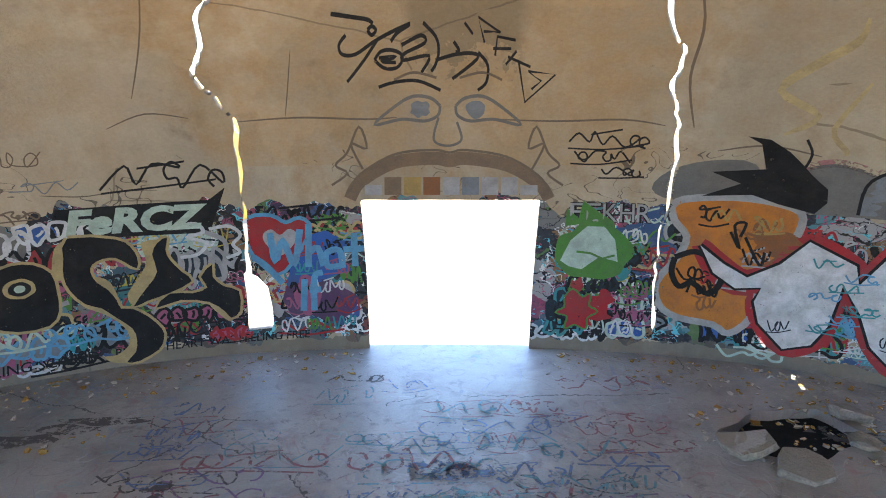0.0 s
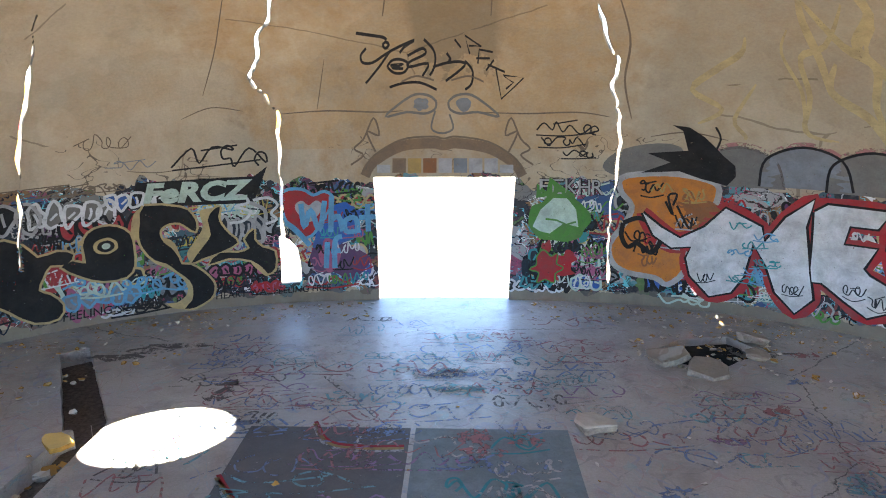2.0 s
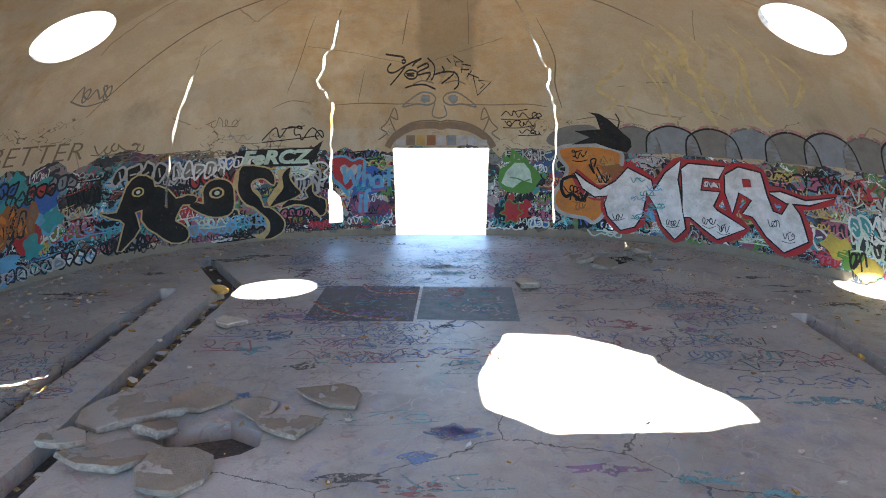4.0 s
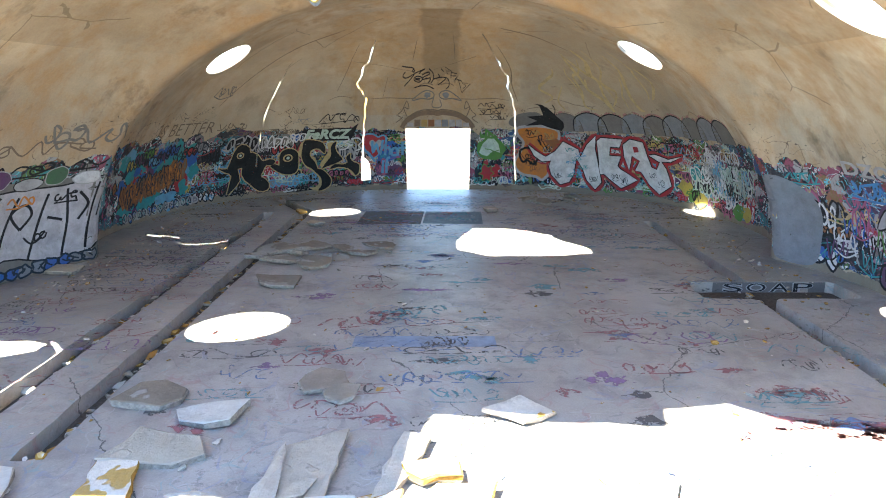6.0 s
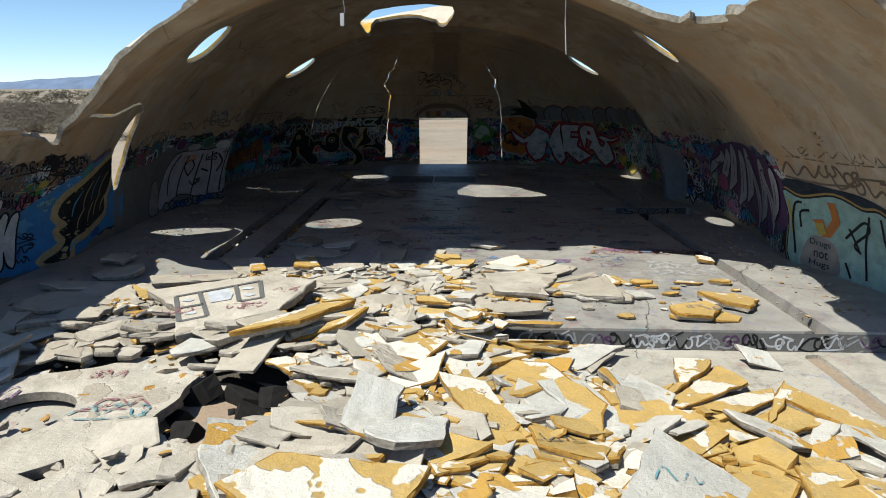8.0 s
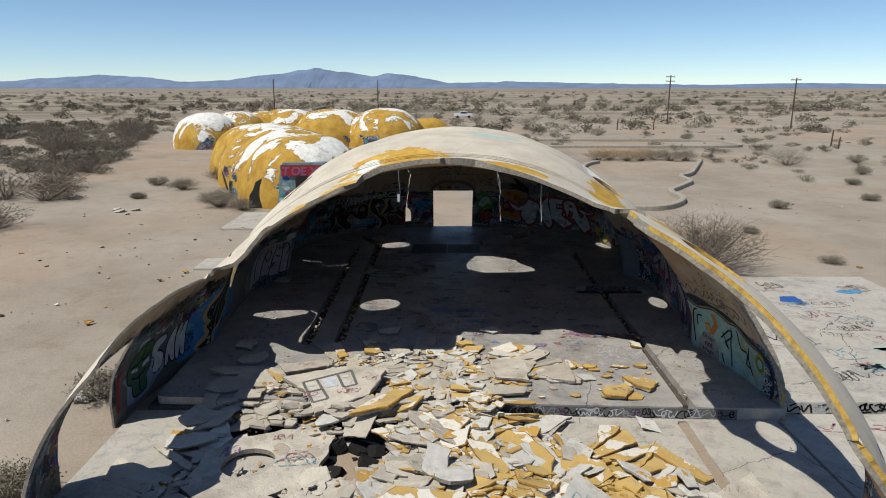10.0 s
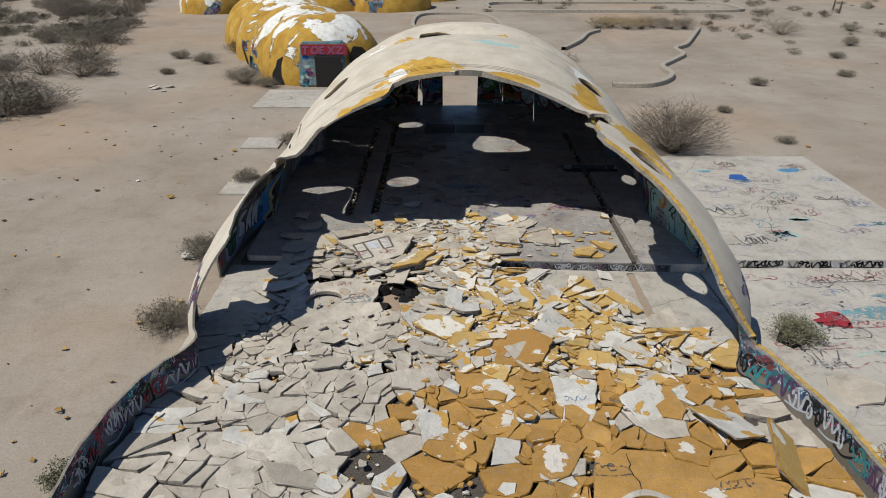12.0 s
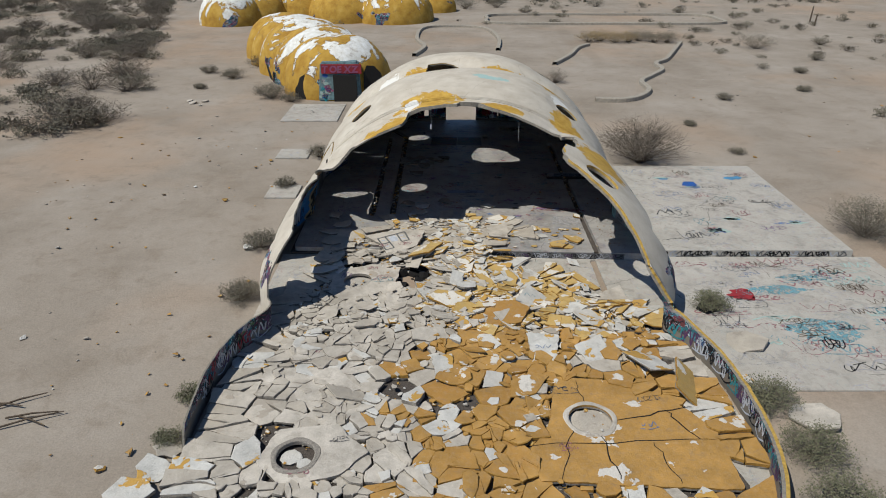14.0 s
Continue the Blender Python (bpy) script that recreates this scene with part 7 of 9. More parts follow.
paint(fill(jade), S["jade"], RIGHT, 5, "pale jade sprayed piece")
outlined([(9.72, -0.02), (9.78, 0.45), (10.05, 0.66), (10.45, 0.58), (10.62, 0.25), (10.55, -0.03)], "dust", "jade", RIGHT, 6, 0.05, "pale oval")
for k, t in enumerate(("Drugs", "not", "Hugs")):
    word(t, RIGHT, 9.9 + 0.1 * (k == 1), 0.44 - 0.2 * k, 0.5 if k != 1 else 0.34, 0.15, S["night"], 8, 0.012, label="dark written word")
paint(fill([(9.98, 0.95), (10.25, 1.0), (10.3, 0.82), (10.48, 1.05), (10.42, 1.35), (10.6, 1.36), (10.66, 1.0), (10.4, 0.68), (10.2, 0.66), (10.15, 0.84)]), S["orange"], RIGHT, 8, "orange flame shape")
paint(fill([(10.05, 0.9), (10.25, 0.93), (10.3, 0.74), (10.12, 0.68)]), S["yellow"], RIGHT, 9, "yellow tip")
for pts in ([(9.55, 0.2), (9.5, 0.8), (9.62, 1.2), (9.8, 1.25)], [(9.7, 0.75), (9.72, 1.05), (9.95, 1.12)], [(10.75, 0.75), (11.2, 1.12), (11.3, 0.98), (10.95, 0.68), (11.1, 0.55)], [(10.85, 0.95), (11.05, 0.6)], [(11.35, 1.25), (11.2, 0.7), (11.25, 0.1)], [(11.6, 1.25), (11.65, 0.8), (11.95, 0.75), (11.9, 0.45), (12.1, 0.4)], [(12.05, 0.95), (12.0, 0.6), (12.2, 0.25)], [(10.75, 0.3), (10.9, 0.05)]):
    paint(ribbon(curve(pts, False, 4), 0.05), S["black"], RIGHT, 8, "black stroke of a sprayed piece")
for pts in ([(11.75, 1.1), (11.8, 0.85), (12.05, 0.82)], [(12.0, 0.55), (12.2, 0.3), (12.45, 0.1)], [(9.45, 1.25), (9.48, 0.6)]):
    paint(ribbon(curve(pts, False, 4), 0.07), S["yellow"], RIGHT, 7, "yellow stroke")
for r0, m in ((0.27, "yellow"), (0.2, "green"), (0.12, "jade")):
    paint(fill(blob(12.58, 0.72, r0, r0 * 1.05, 645, rag=0.06)), S[m], RIGHT, {"yellow": 8, "green": 9, "jade": 10}[m], "ringed sprayed shape")
for k in range(9):
    scrawl(RIGHT, 12.72, 13.05, -0.05 + 0.1 * k, 0.08 + 0.1 * k, 646 + k, 3, 0.03, S[("silver", "white", "azure")[k % 3]], 9)
# azure ground with a black and gold piece, by the slit
paint(fill(curve([(-10.7, 0.0), (-10.75, 0.5), (-10.45, 1.05), (-9.8, 1.4), (-9.2, 1.72), (-8.4, 1.95), (-7.4, 2.0), (-6.7, 1.2), (-6.6, 0.35), (-7.6, 0.25), (-8.8, 0.05), (-9.8, -0.03)], True, 4)), S["azure"], LEFT, 3, "azure ground of a sprayed piece")
for k, (u, z) in enumerate(((-10.2, 0.85), (-9.75, 1.2), (-8.9, 1.75), (-10.4, 0.35), (-8.0, 0.32))):
    paint(fill(blob(u, z, 0.22, 0.14, 655 + k, rag=0.4)), S[("sky", "old_teal", "teal", "blue", "blue")[k]], LEFT, 4, "patch of lighter blue paint")
BLACK_PIECE = [(-7.55, 1.9), (-8.2, 1.75), (-8.85, 1.5), (-9.35, 1.27), (-9.5, 0.95), (-9.25, 0.72), (-9.45, 0.6), (-9.3, 0.42), (-9.45, 0.22), (-9.8, 0.06), (-9.5, -0.01), (-9.22, 0.05), (-9.12, 0.36), (-8.6, 0.44), (-8.0, 0.55), (-7.55, 0.7), (-7.6, 1.0), (-7.45, 1.3)]
c = curve(BLACK_PIECE, True, 3)
paint(ribbon(c + c[:1], 0.3), S["gold"], LEFT, 5, "gold glow round a black sprayed piece")
paint(fill(c), S["black"], LEFT, 6, "black sprayed piece")
for k, (u, z, l) in enumerate(((-9.15, 0.85, 0.5), (-8.95, 0.55, 0.4), (-8.75, 0.95, 0.55), (-8.5, 0.62, 0.4), (-8.4, 1.05, 0.5), (-8.15, 0.7, 0.45), (-7.95, 1.1, 0.5), (-7.8, 0.75, 0.35), (-9.2, 0.15, 0.2))):
    paint(ribbon(curve([(u, z), (u + 0.05, z + l * 0.5), (u + 0.28, z + l)], False, 4), 0.05, True), S["gold" if k % 4 else "sky"], LEFT, 7, "gold stroke in a black piece")
for k, (u0, u1, z) in enumerate(((-10.55, -9.95, 0.55), (-10.4, -9.95, 0.34), (-10.45, -10.05, 0.14))):
    scrawl(LEFT, u0, u1, z, z + 0.16, 690 + k, 5, 0.03, S["night"], 6)
# white block letters with black outlines on dark paint
paint(fill([(-13.7, -0.05), (-10.7, -0.05), (-10.4, 1.2), (-11.6, 1.5), (-13.7, 1.5)]), S["worn_dark"], LEFT, 2, "dark rolled ground paint")
for k, pts in enumerate(([(-11.85, 0.2), (-11.5, 0.2), (-11.35, 0.5), (-11.5, 0.66), (-11.65, 0.72), (-11.35, 0.95), (-11.45, 1.12), (-11.85, 1.08), (-11.95, 0.75), (-11.75, 0.55)], [(-11.3, 0.18), (-11.2, 0.7), (-11.05, 1.12), (-10.9, 1.12), (-10.8, 0.6), (-10.85, 0.18), (-11.0, 0.2), (-11.1, 0.45), (-11.15, 0.2)], [(-10.8, 0.2), (-10.78, 1.1), (-10.62, 1.12), (-10.6, 0.75), (-10.52, 1.1), (-10.36, 1.08), (-10.4, 0.2), (-10.55, 0.22), (-10.62, 0.5), (-10.66, 0.2)])):
    outlined(pts, "white", "black", LEFT, 4 + 2 * k, 0.09, "white block letter")
scrawl(LEFT, -12.15, -11.35, 1.28, 1.48, 681, 5, 0.045, S["white"], 5)
scrawl(LEFT, -12.9, -12.4, 1.2, 1.45, 682, 4, 0.045, S["white"], 5)
scrawl(LEFT, -13.6, -12.9, 1.45, 1.75, 683, 4, 0.06, S["old_teal"], 5)
paint(fill(blob(-9.95, 1.62, 0.12, 0.08, 684)), S["yellow"], LEFT, 5, "yellow patch")
# green rounded mask shape with a trunk, on lilac
paint(fill(blob(-12.3, 0.35, 1.1, 0.5, 685, rag=0.25)), S["pale_blue"], LEFT, 4, "pale lilac paint")
outlined([(-13.15, 0.68), (-13.0, 1.02), (-12.6, 1.27), (-12.15, 1.2), (-11.95, 0.9), (-11.98, 0.5), (-12.2, 0.3), (-12.22, -0.02), (-12.85, -0.02), (-12.9, 0.3), (-13.1, 0.42)], "bottle", "black", LEFT, 6, 0.08, "dark green rounded shape")
for pts in ([(-13.05, 0.8), (-12.55, 0.78), (-12.5, 1.2)], [(-12.4, 1.2), (-12.45, 0.8), (-12.0, 0.88)], [(-12.55, 0.0), (-12.55, 0.5)], [(-12.95, 0.5), (-12.6, 0.4), (-12.2, 0.5)]):
    paint(ribbon(curve(pts, False, 3), 0.05), S["black"], LEFT, 9, "black bar")
for pts in ([(-13.0, 0.66), (-12.65, 0.58), (-12.68, 0.68), (-12.95, 0.74)], [(-12.45, 0.6), (-12.05, 0.62), (-12.08, 0.76), (-12.4, 0.7)]):
    paint(fill(pts), S["white"], LEFT, 10, "pale slit")
paint(fill(blob(-12.5, 1.08, 0.25, 0.12, 686, rag=0.1)), S["green"], LEFT, 8, "lighter green patch")
paint(ribbon([(-13.62, -0.05), (-13.6, 0.6), (-13.55, 1.0)], 0.12), S["red"], LEFT, 6, "red paint at the wall's edge")
for k in range(30):
    r = random.Random(660 + k)
    u0 = r.uniform(-13.6, -9.4)
    z0 = 1.5 + 0.45 * r.random()
    scrawl(LEFT, u0, u0 + 0.7, z0, z0 + 0.2 + 0.1 * r.random(), 670 + k, 5, 0.035, S[("black", "faint", "worn_dark", "black")[k % 4]], 5)
for k in range(16):
    r = random.Random(760 + k)
    scrawl(LEFT, -23.5 + 0.33 * k, -22.9 + 0.33 * k, -0.05, 0.35 + 0.2 * r.random(), 770 + k, 5, 0.05, S[("white", "black", "red", "slate", "white", "plum")[k % 6]], 2)
    scrawl(RIGHT, 18.6 + 0.5 * k, 19.2 + 0.5 * k, -0.05, 0.4 + 0.2 * r.random(), 790 + k, 5, 0.06, S[("white", "black", "teal", "plum", "white", "black")[k % 6]], 2)


# --- on the floors, slabs and step
def flat_map(z):
    def m(u, v, off):
        return np.stack([u, v, 0 * u + z + off], 1)
    return m


FLOOR, LOW, DECK = flat_map(0.0), flat_map(-0.305), flat_map(0.0)
mural = thing("floor_paint", "faded spray paint on the concrete floors and slabs", "graffiti", kind="structure")


def daub(poly, mat, where, layer, label):
    return paint(fill(poly), S[mat], where, layer, label, mural, 3.0)


for k in range(14):
    rs = random.Random(2600 + k)
    a = radians(rs.uniform(12, 58) if k % 2 else rs.uniform(122, 168))
    daub(blob(0.05 + 6.6 * math.cos(a), 1.0 + 6.0 * math.sin(a) ** 0.8, rs.uniform(0.2, 0.5), rs.uniform(0.06, 0.13), 2650 + k, rag=0.5), "old_black", FLOOR, 0, "dark dirt washed along the foot of the wall")
daub([(-1.0, -6.35), (0.95, -6.35), (0.95, -5.95), (-1.0, -5.95)], "pale_blue", FLOOR, 0, "pale blue painted bar")
daub([(-2.0, 2.15), (-0.35, 2.1), (-0.3, 3.95), (-1.95, 4.0)], "worn_dark", FLOOR, 0, "dark worn painted rectangle")
daub([(-0.3, 2.2), (1.25, 2.1), (1.3, 3.9), (-0.25, 3.95)], "worn_teal", FLOOR, 0, "worn blue-green painted rectangle")
for k in range(12):
    r = random.Random(1950 + k)
    x, y = r.uniform(-0.2, 0.8), r.uniform(2.2, 3.6)
    scrawl(FLOOR, x, x + 0.5, y, y + 0.3, 1960 + k, 4, 0.03, S[("old_white", "old_blue", "teal", "old_white")[k % 4]], 1, "pale sprayed writing on the floor", mural)
for k, m in enumerate(("old_white", "ochre", "red")):
    for pts in ([(-2.0, 3.0), (-1.7, 2.6), (-1.2, 2.3), (-0.6, 2.15)], [(-1.3, 4.0), (-1.1, 3.6), (-0.75, 3.5), (-0.35, 3.5)]):
        paint(ribbon(curve([(a, c + 0.045 * k) for a, c in pts], False, 6), 0.045), S[m], FLOOR, 1, "painted rainbow line", mural, 3.0)
for k in range(6):
    daub(blob(3.7 + 0.35 * k, -8.5 - 0.06 * k, 0.4, 0.2, 72 + k, rag=0.4), "old_red", FLOOR, 0, "red faded patch")
daub([(4.0, -10.4), (5.25, -10.6), (5.25, -9.5), (4.1, -9.4)], "old_white", FLOOR, 0, "faded white painted panel")
rf = random.Random(1000)
for seed in range(210):
    x, y = rf.uniform(-3.3, 4.6), rf.uniform(-9.0, 7.2)
    if seed % 5 == 0:
        x, y = rf.uniform(-7.0, -4.9), rf.uniform(-9.0, 3.0)
    elif seed % 2:
        x, y = rf.uniform(-3.3, 4.6), rf.uniform(0.5, 6.4)
    if -0.6 < x < 3.3 and -1.9 < y < 0.9 or abs(x + 3.0) < 1.6 and abs(y + 1.2) < 1.2 or 1.4 < x < 4.6 and y > 4.9:
        continue
    for row in range(rf.randint(1, 3)):
        scrawl(FLOOR, x, x + rf.uniform(0.5, 1.2), y - 0.5 * row, y - 0.5 * row + rf.uniform(0.25, 0.42), 1100 + 3 * seed + row, rf.randint(4, 7), rf.uniform(0.016, 0.032), S[rf.choice(("old_blue", "old_red", "old_plum", "old_blue", "old_teal", "old_red", "old_blue", "old_red", "old_teal", "old_white", "old_black"))], 2, "faded sprayed writing on the floor", mural)
for seed in range(90):
    x, y = rf.uniform(-3.2, 5.0), rf.uniform(-9.5, 6.0)
    daub(blob(x, y, rf.uniform(0.12, 0.35), rf.uniform(0.06, 0.16), 1480 + seed, rag=0.6), rf.choice(("old_teal", "old_blue", "old_plum", "old_red", "old_black")), FLOOR, 1, "faded paint patch on the floor")
for k in range(5):
    scrawl(FLOOR, -1.6 + 0.3 * k, -1.1 + 0.3 * k, -5.7 + 0.12 * k, -5.1 + 0.12 * k, 1490 + k, 3, 0.05, S["old_red" if k < 3 else "old_teal"], 3, "red sprayed writing on the floor", mural)
for seed in range(64):
    r = random.Random(1300 + seed)
    up = seed % 2
    x, y = r.uniform(8.4, 15.6), (r.uniform(-12.6, -2.8) if up else r.uniform(-21.8, -14))
    where = DECK if up else LOW
    if seed % 5 == 4:
        for k in range(3):
            daub(blob(x + r.uniform(-0.4, 0.4), y + r.uniform(-0.2, 0.2), r.uniform(0.15, 0.5), r.uniform(0.1, 0.25), 1400 + 7 * seed + k, rag=0.5), r.choice(("old_red", "sky", "old_blue", "mint", "old_white", "old_teal")), where, 0, "faded painted patch")
    else:
        scrawl(where, x, x + r.uniform(0.6, 1.6), y, y + r.uniform(0.4, 0.85), 1500 + seed, r.randint(4, 7), r.uniform(0.02, 0.045), S[r.choice(("old_black", "old_blue", "old_red", "old_white", "grey", "old_teal", "old_black", "black", "faint", "old_plum"))], 2, "sprayed scrawl on the slab", mural)
for x, y, rx, ry, m in ((14.9, -4.0, 0.5, 0.26, "sky"), (12.2, -5.0, 0.45, 0.4, "blue"), (10.5, -16.6, 0.5, 0.45, "red"), (12.5, -19.2, 1.3, 0.7, "old_teal"), (12.0, -16.2, 1.2, 0.35, "old_teal"), (13.6, -15.2, 1.0, 0.3, "old_teal"), (15.2, -18.6, 0.4, 0.3, "old_red")):
    daub(blob(x, y, rx, ry, int(100 * x), rag=0.3), m, DECK if y > -13 else LOW, 1, "faded painted patch")
# no hole is cut here: its darkness is a flat black patch
daub([(8.3, -17.7), (8.9, -16.8), (9.45, -17.2), (9.3, -17.75), (8.6, -18.1)], "black", LOW, 2, "dark break in the slab")
for k in range(40):
    r = random.Random(5200 + k)
    x, y = r.uniform(8.2, 15.8), r.uniform(-21.6, -13.9)
    scrawl(LOW, x, x + r.uniform(0.9, 2.2), y, y + r.uniform(0.3, 0.6), 5250 + k, r.randint(5, 9), r.uniform(0.04, 0.08), S[("old_red", "old_white", "mint", "old_teal", "old_red", "old_white")[k % 6]], 1, "faded painted writing on the slab", mural)
riser_y = lambda x: -13.29 - 0.045 * (x - 1) - 0.01


def riser_map(u, v, off):
    return np.stack([u, riser_y(u) - off, v], 1)


def far_riser_map(u, v, off):
    return np.stack([u, 0 * u - 13.25 - off, v], 1)


daub([(0.9, -0.3), (6.6, -0.3), (6.6, -0.03), (0.9, -0.03)], "grey", riser_map, 0, "grey paint on the step")
for k in range(20):
    x = 1.1 + 0.27 * k
    scrawl(riser_map, x, x + 0.3, -0.28, -0.06, 1600 + k, 3, 0.03, S[("white", "black", "white", "silver", "plum", "black", "white")[k % 7]], 1, "sprayed scrawl on the step", mural)
for k in range(24):
    x = 7.9 + 0.35 * k
    scrawl(far_riser_map, x, x + 0.36, -0.27, -0.04, 1640 + k, 3, 0.05, S[("black", "black", "white", "grey", "black")[k % 5]], 1, "sprayed scrawl on the slab edge", mural)
pit_map = lambda u, v, off: np.stack([u, 0 * u - 3.2 - off, v], 1)
daub([(4.6, -0.2), (7.1, -0.2), (7.1, -0.01), (4.6, -0.01)], "worn_dark", pit_map, 0, "dark paint on the pit wall")
for k in range(4):
    word("SOAP"[k], pit_map, 5.25 + 0.42 * k, -0.19, 0.38, 0.17, S["silver"], 1, 0.06, parent=mural, label="blue letter outline")
    word("SOAP"[k], pit_map, 5.27 + 0.42 * k, -0.185, 0.34, 0.16, S["black"], 2, 0.0, parent=mural, label="black letter")

# faded drawing of plain boxes on the large fallen slab
slab_ob, slab_c, slab_t = BIG_OBS[0]
slab_map = lambda u, v, off: np.stack([u - slab_c[0], v - slab_c[1], 0 * u + slab_t + off], 1)
box = [(-4.08, -12.57), (-2.92, -12.01), (-2.53, -13.31), (-3.64, -13.63)]
at = lambda a, b: tuple((box[0][d] * (1 - a) + box[1][d] * a) * (1 - b) + (box[3][d] * (1 - a) + box[2][d] * a) * b for d in (0, 1))
rim_lines = [[at(0, 0), at(1, 0)], [at(0, 1), at(0.33, 0.95)], [at(0, 0), at(0, 1)], [at(1, 0), at(1, 0.62)], [at(0.27, 0.02), at(0.33, 0.95)], [at(0.7, 0.02), at(0.72, 0.62)], [at(0.72, 0.62), at(1, 0.62)], [at(0, 0.5), at(0.3, 0.5)]]
for line in rim_lines:
    paint(ribbon(line, 0.07), S["grey"], slab_map, 2, "grey sprayed outline", slab_ob, 3.0)
for a, b, k in ((0.13, 0.25, 1), (0.14, 0.75, 2), (0.84, 0.2, 3), (0.85, 0.45, 4)):
    paint(fill(blob(*at(a, b), 0.09, 0.06, k, rag=0.1)), S["white"], slab_map, 2, "white spot", slab_ob, 3.0)
paint(fill([at(0.36, 0.1), at(0.6, 0.06), at(0.66, 0.3), at(0.62, 0.5), at(0.38, 0.5)]), S["white"], slab_map, 2, "white block", slab_ob, 3.0)
for k, (a, b) in enumerate(((0.5, 0.8), (0.68, 0.85), (1.1, 0.5), (-0.25, 0.6))):
    x, y = at(a, b)
    scrawl(slab_map, x, x + 0.4, y, y + 0.25, 1800 + k, 4, 0.025, S["old_red"], 3, "red sprayed scrawl", slab_ob)
# writing on the fallen skylight panels
for ob, pts in ((PANELS[2], (("old_teal", -4.1, -15.9, 0.9, 0.35), ("old_red", -4.0, -15.7, 0.8, 0.3), ("old_red", -4.3, -14.9, 0.4, 0.3), ("old_plum", -5.3, -15.6, 0.35, 0.5))), (PANELS[0], (("old_black", 2.2, -23.0, 0.7, 0.3), ("old_blue", 4.4, -24.6, 0.5, 0.3), ("old_black", 4.6, -23.4, 0.6, 0.3), ("old_red", 2.0, -25.5, 0.4, 0.3))), (PANELS[1], (("old_red", -5.4, -26.4, 0.6, 0.2), ("old_black", -4.3, -25.2, 0.5, 0.2)))):
    cx, cy = ob.matrix_world.translation.xy
    m = lambda u, v, off, cx=cx, cy=cy: np.stack([u - cx, v - cy, 0 * u + 0.117 + off], 1)
    for k, (col, x, y, w, hh) in enumerate(pts):
        scrawl(m, x, x + w, y, y + hh, 1860 + k + int(cx * 10), 5, 0.03, S[col], 2, "sprayed writing on the fallen panel", ob)
# cracks across the large orange panel: flat ribbons, the dark of an open gap as colour
cx, cy = PANELS[0].matrix_world.translation.xy
panel_map = lambda u, v, off: np.stack([u - cx, v - cy, 0 * u + 0.116 + off], 1)
rc = random.Random(9)
for a, c in (((1.25, -25.3), (6.3, -25.0)), ((3.7, -24.3), (6.2, -23.6)), ((2.5, -24.4), (1.9, -26.5)), ((4.6, -25.1), (4.9, -26.7)), ((3.2, -24.9), (3.4, -26.6)), ((5.3, -23.8), (5.9, -25.0)), ((2.9, -22.4), (3.0, -23.5))):
    line = [(a[0] + (c[0] - a[0]) * k / 7 + rc.uniform(-0.07, 0.07), a[1] + (c[1] - a[1]) * k / 7 + rc.uniform(-0.07, 0.07)) for k in range(8)]
    part("crack", mesh_of("crack", panel_map(*np.array([p for t in ribbon(line, rc.uniform(0.025, 0.05), True) for p in t]).T, 0.004).tolist(), [(3 * k, 3 * k + 1, 3 * k + 2) for k in range(28)][:2 * (len(line) - 1)], [M["char"]]), PANELS[0], "dark open crack")
# tags on other fallen pieces
for k, (ob, c, t) in enumerate(BIG_OBS[1:]):
    if k % 3 == 0:
        m = lambda u, v, off, c=c, t=t: np.stack([u - c[0], v - c[1], 0 * u + t + off + 0.004], 1)
        scrawl(m, c[0] - 0.25, c[0] + 0.25, c[1] - 0.1, c[1] + 0.12, 1820 + k, 5, 0.02, S[("old_red", "old_blue", "old_teal", "old_black")[k % 4]], 2, "sprayed scrawl", ob)


# ---------------------------------------------------------------- the other domes
def foam_dome_skin(name, coat):
    """Yellow foam whose white coat is left where coat is low."""
    n = Nodes(name, 0.85)
    foam = n.ramp(n.noise(0.8, 6, 0.65), [(0.3, (0.30, 0.155, 0.022)), (0.55, (0.44, 0.26, 0.045)), (0.75, (0.52, 0.34, 0.085))])
    x, y, z = n.xyz()
    peel = n.noise(0.33, 7, 0.66, n.stretch((1, 1, 0.8)), 0.7, 4)
    peel = n.math("ADD", peel, n.math("MULTIPLY", n.math("SUBTRACT", z, 3.0), 0.05))
    flake = n.ramp(peel, [(coat, 0.0), (coat + 0.015, 1.0)])
    col = n.mix(flake, foam, n.ramp(n.noise(2.5, 5, 0.6, None, 0, 9), [(0.3, (0.58, 0.54, 0.46)), (0.7, (0.80, 0.78, 0.74))]))
    tear = n.math("LESS_THAN", n.math("ABSOLUTE", n.math("SUBTRACT", peel, coat + 0.002)), 0.006)
    col = n.mix(n.math("MULTIPLY", tear, 0.8), col, (0.10, 0.07, 0.04))
    old = n.ramp(n.noise(1.4, 5, 0.7, None, 0.4, 14), [(0.58, 0.0), (0.7, 1.0)])
    col = n.mix(n.math("MULTIPLY", old, 0.6), col, (0.20, 0.125, 0.06))
    low = n.math("MULTIPLY", n.math("LESS_THAN", z, n.math("ADD", 0.5, n.math("MULTIPLY", n.noise(1.0, 3, 0.6, None, 0, 3), 1.6))), n.math("GREATER_THAN", n.noise(0.3, 2, 0.5, None, 0, 6), 0.62))
    col = tangle(n, col, low, 1.2, 9.0)
    return n.done(col, n.math("ADD", n.math("MULTIPLY", flake, 0.8), n.noise(3.5, 6, 0.7)), 0.8, 0.06)


M["dome"] = foam_dome_skin("weathered_yellow_foam", 0.535)
M["dome_pale"] = foam_dome_skin("weathered_foam_mostly_white", 0.42)
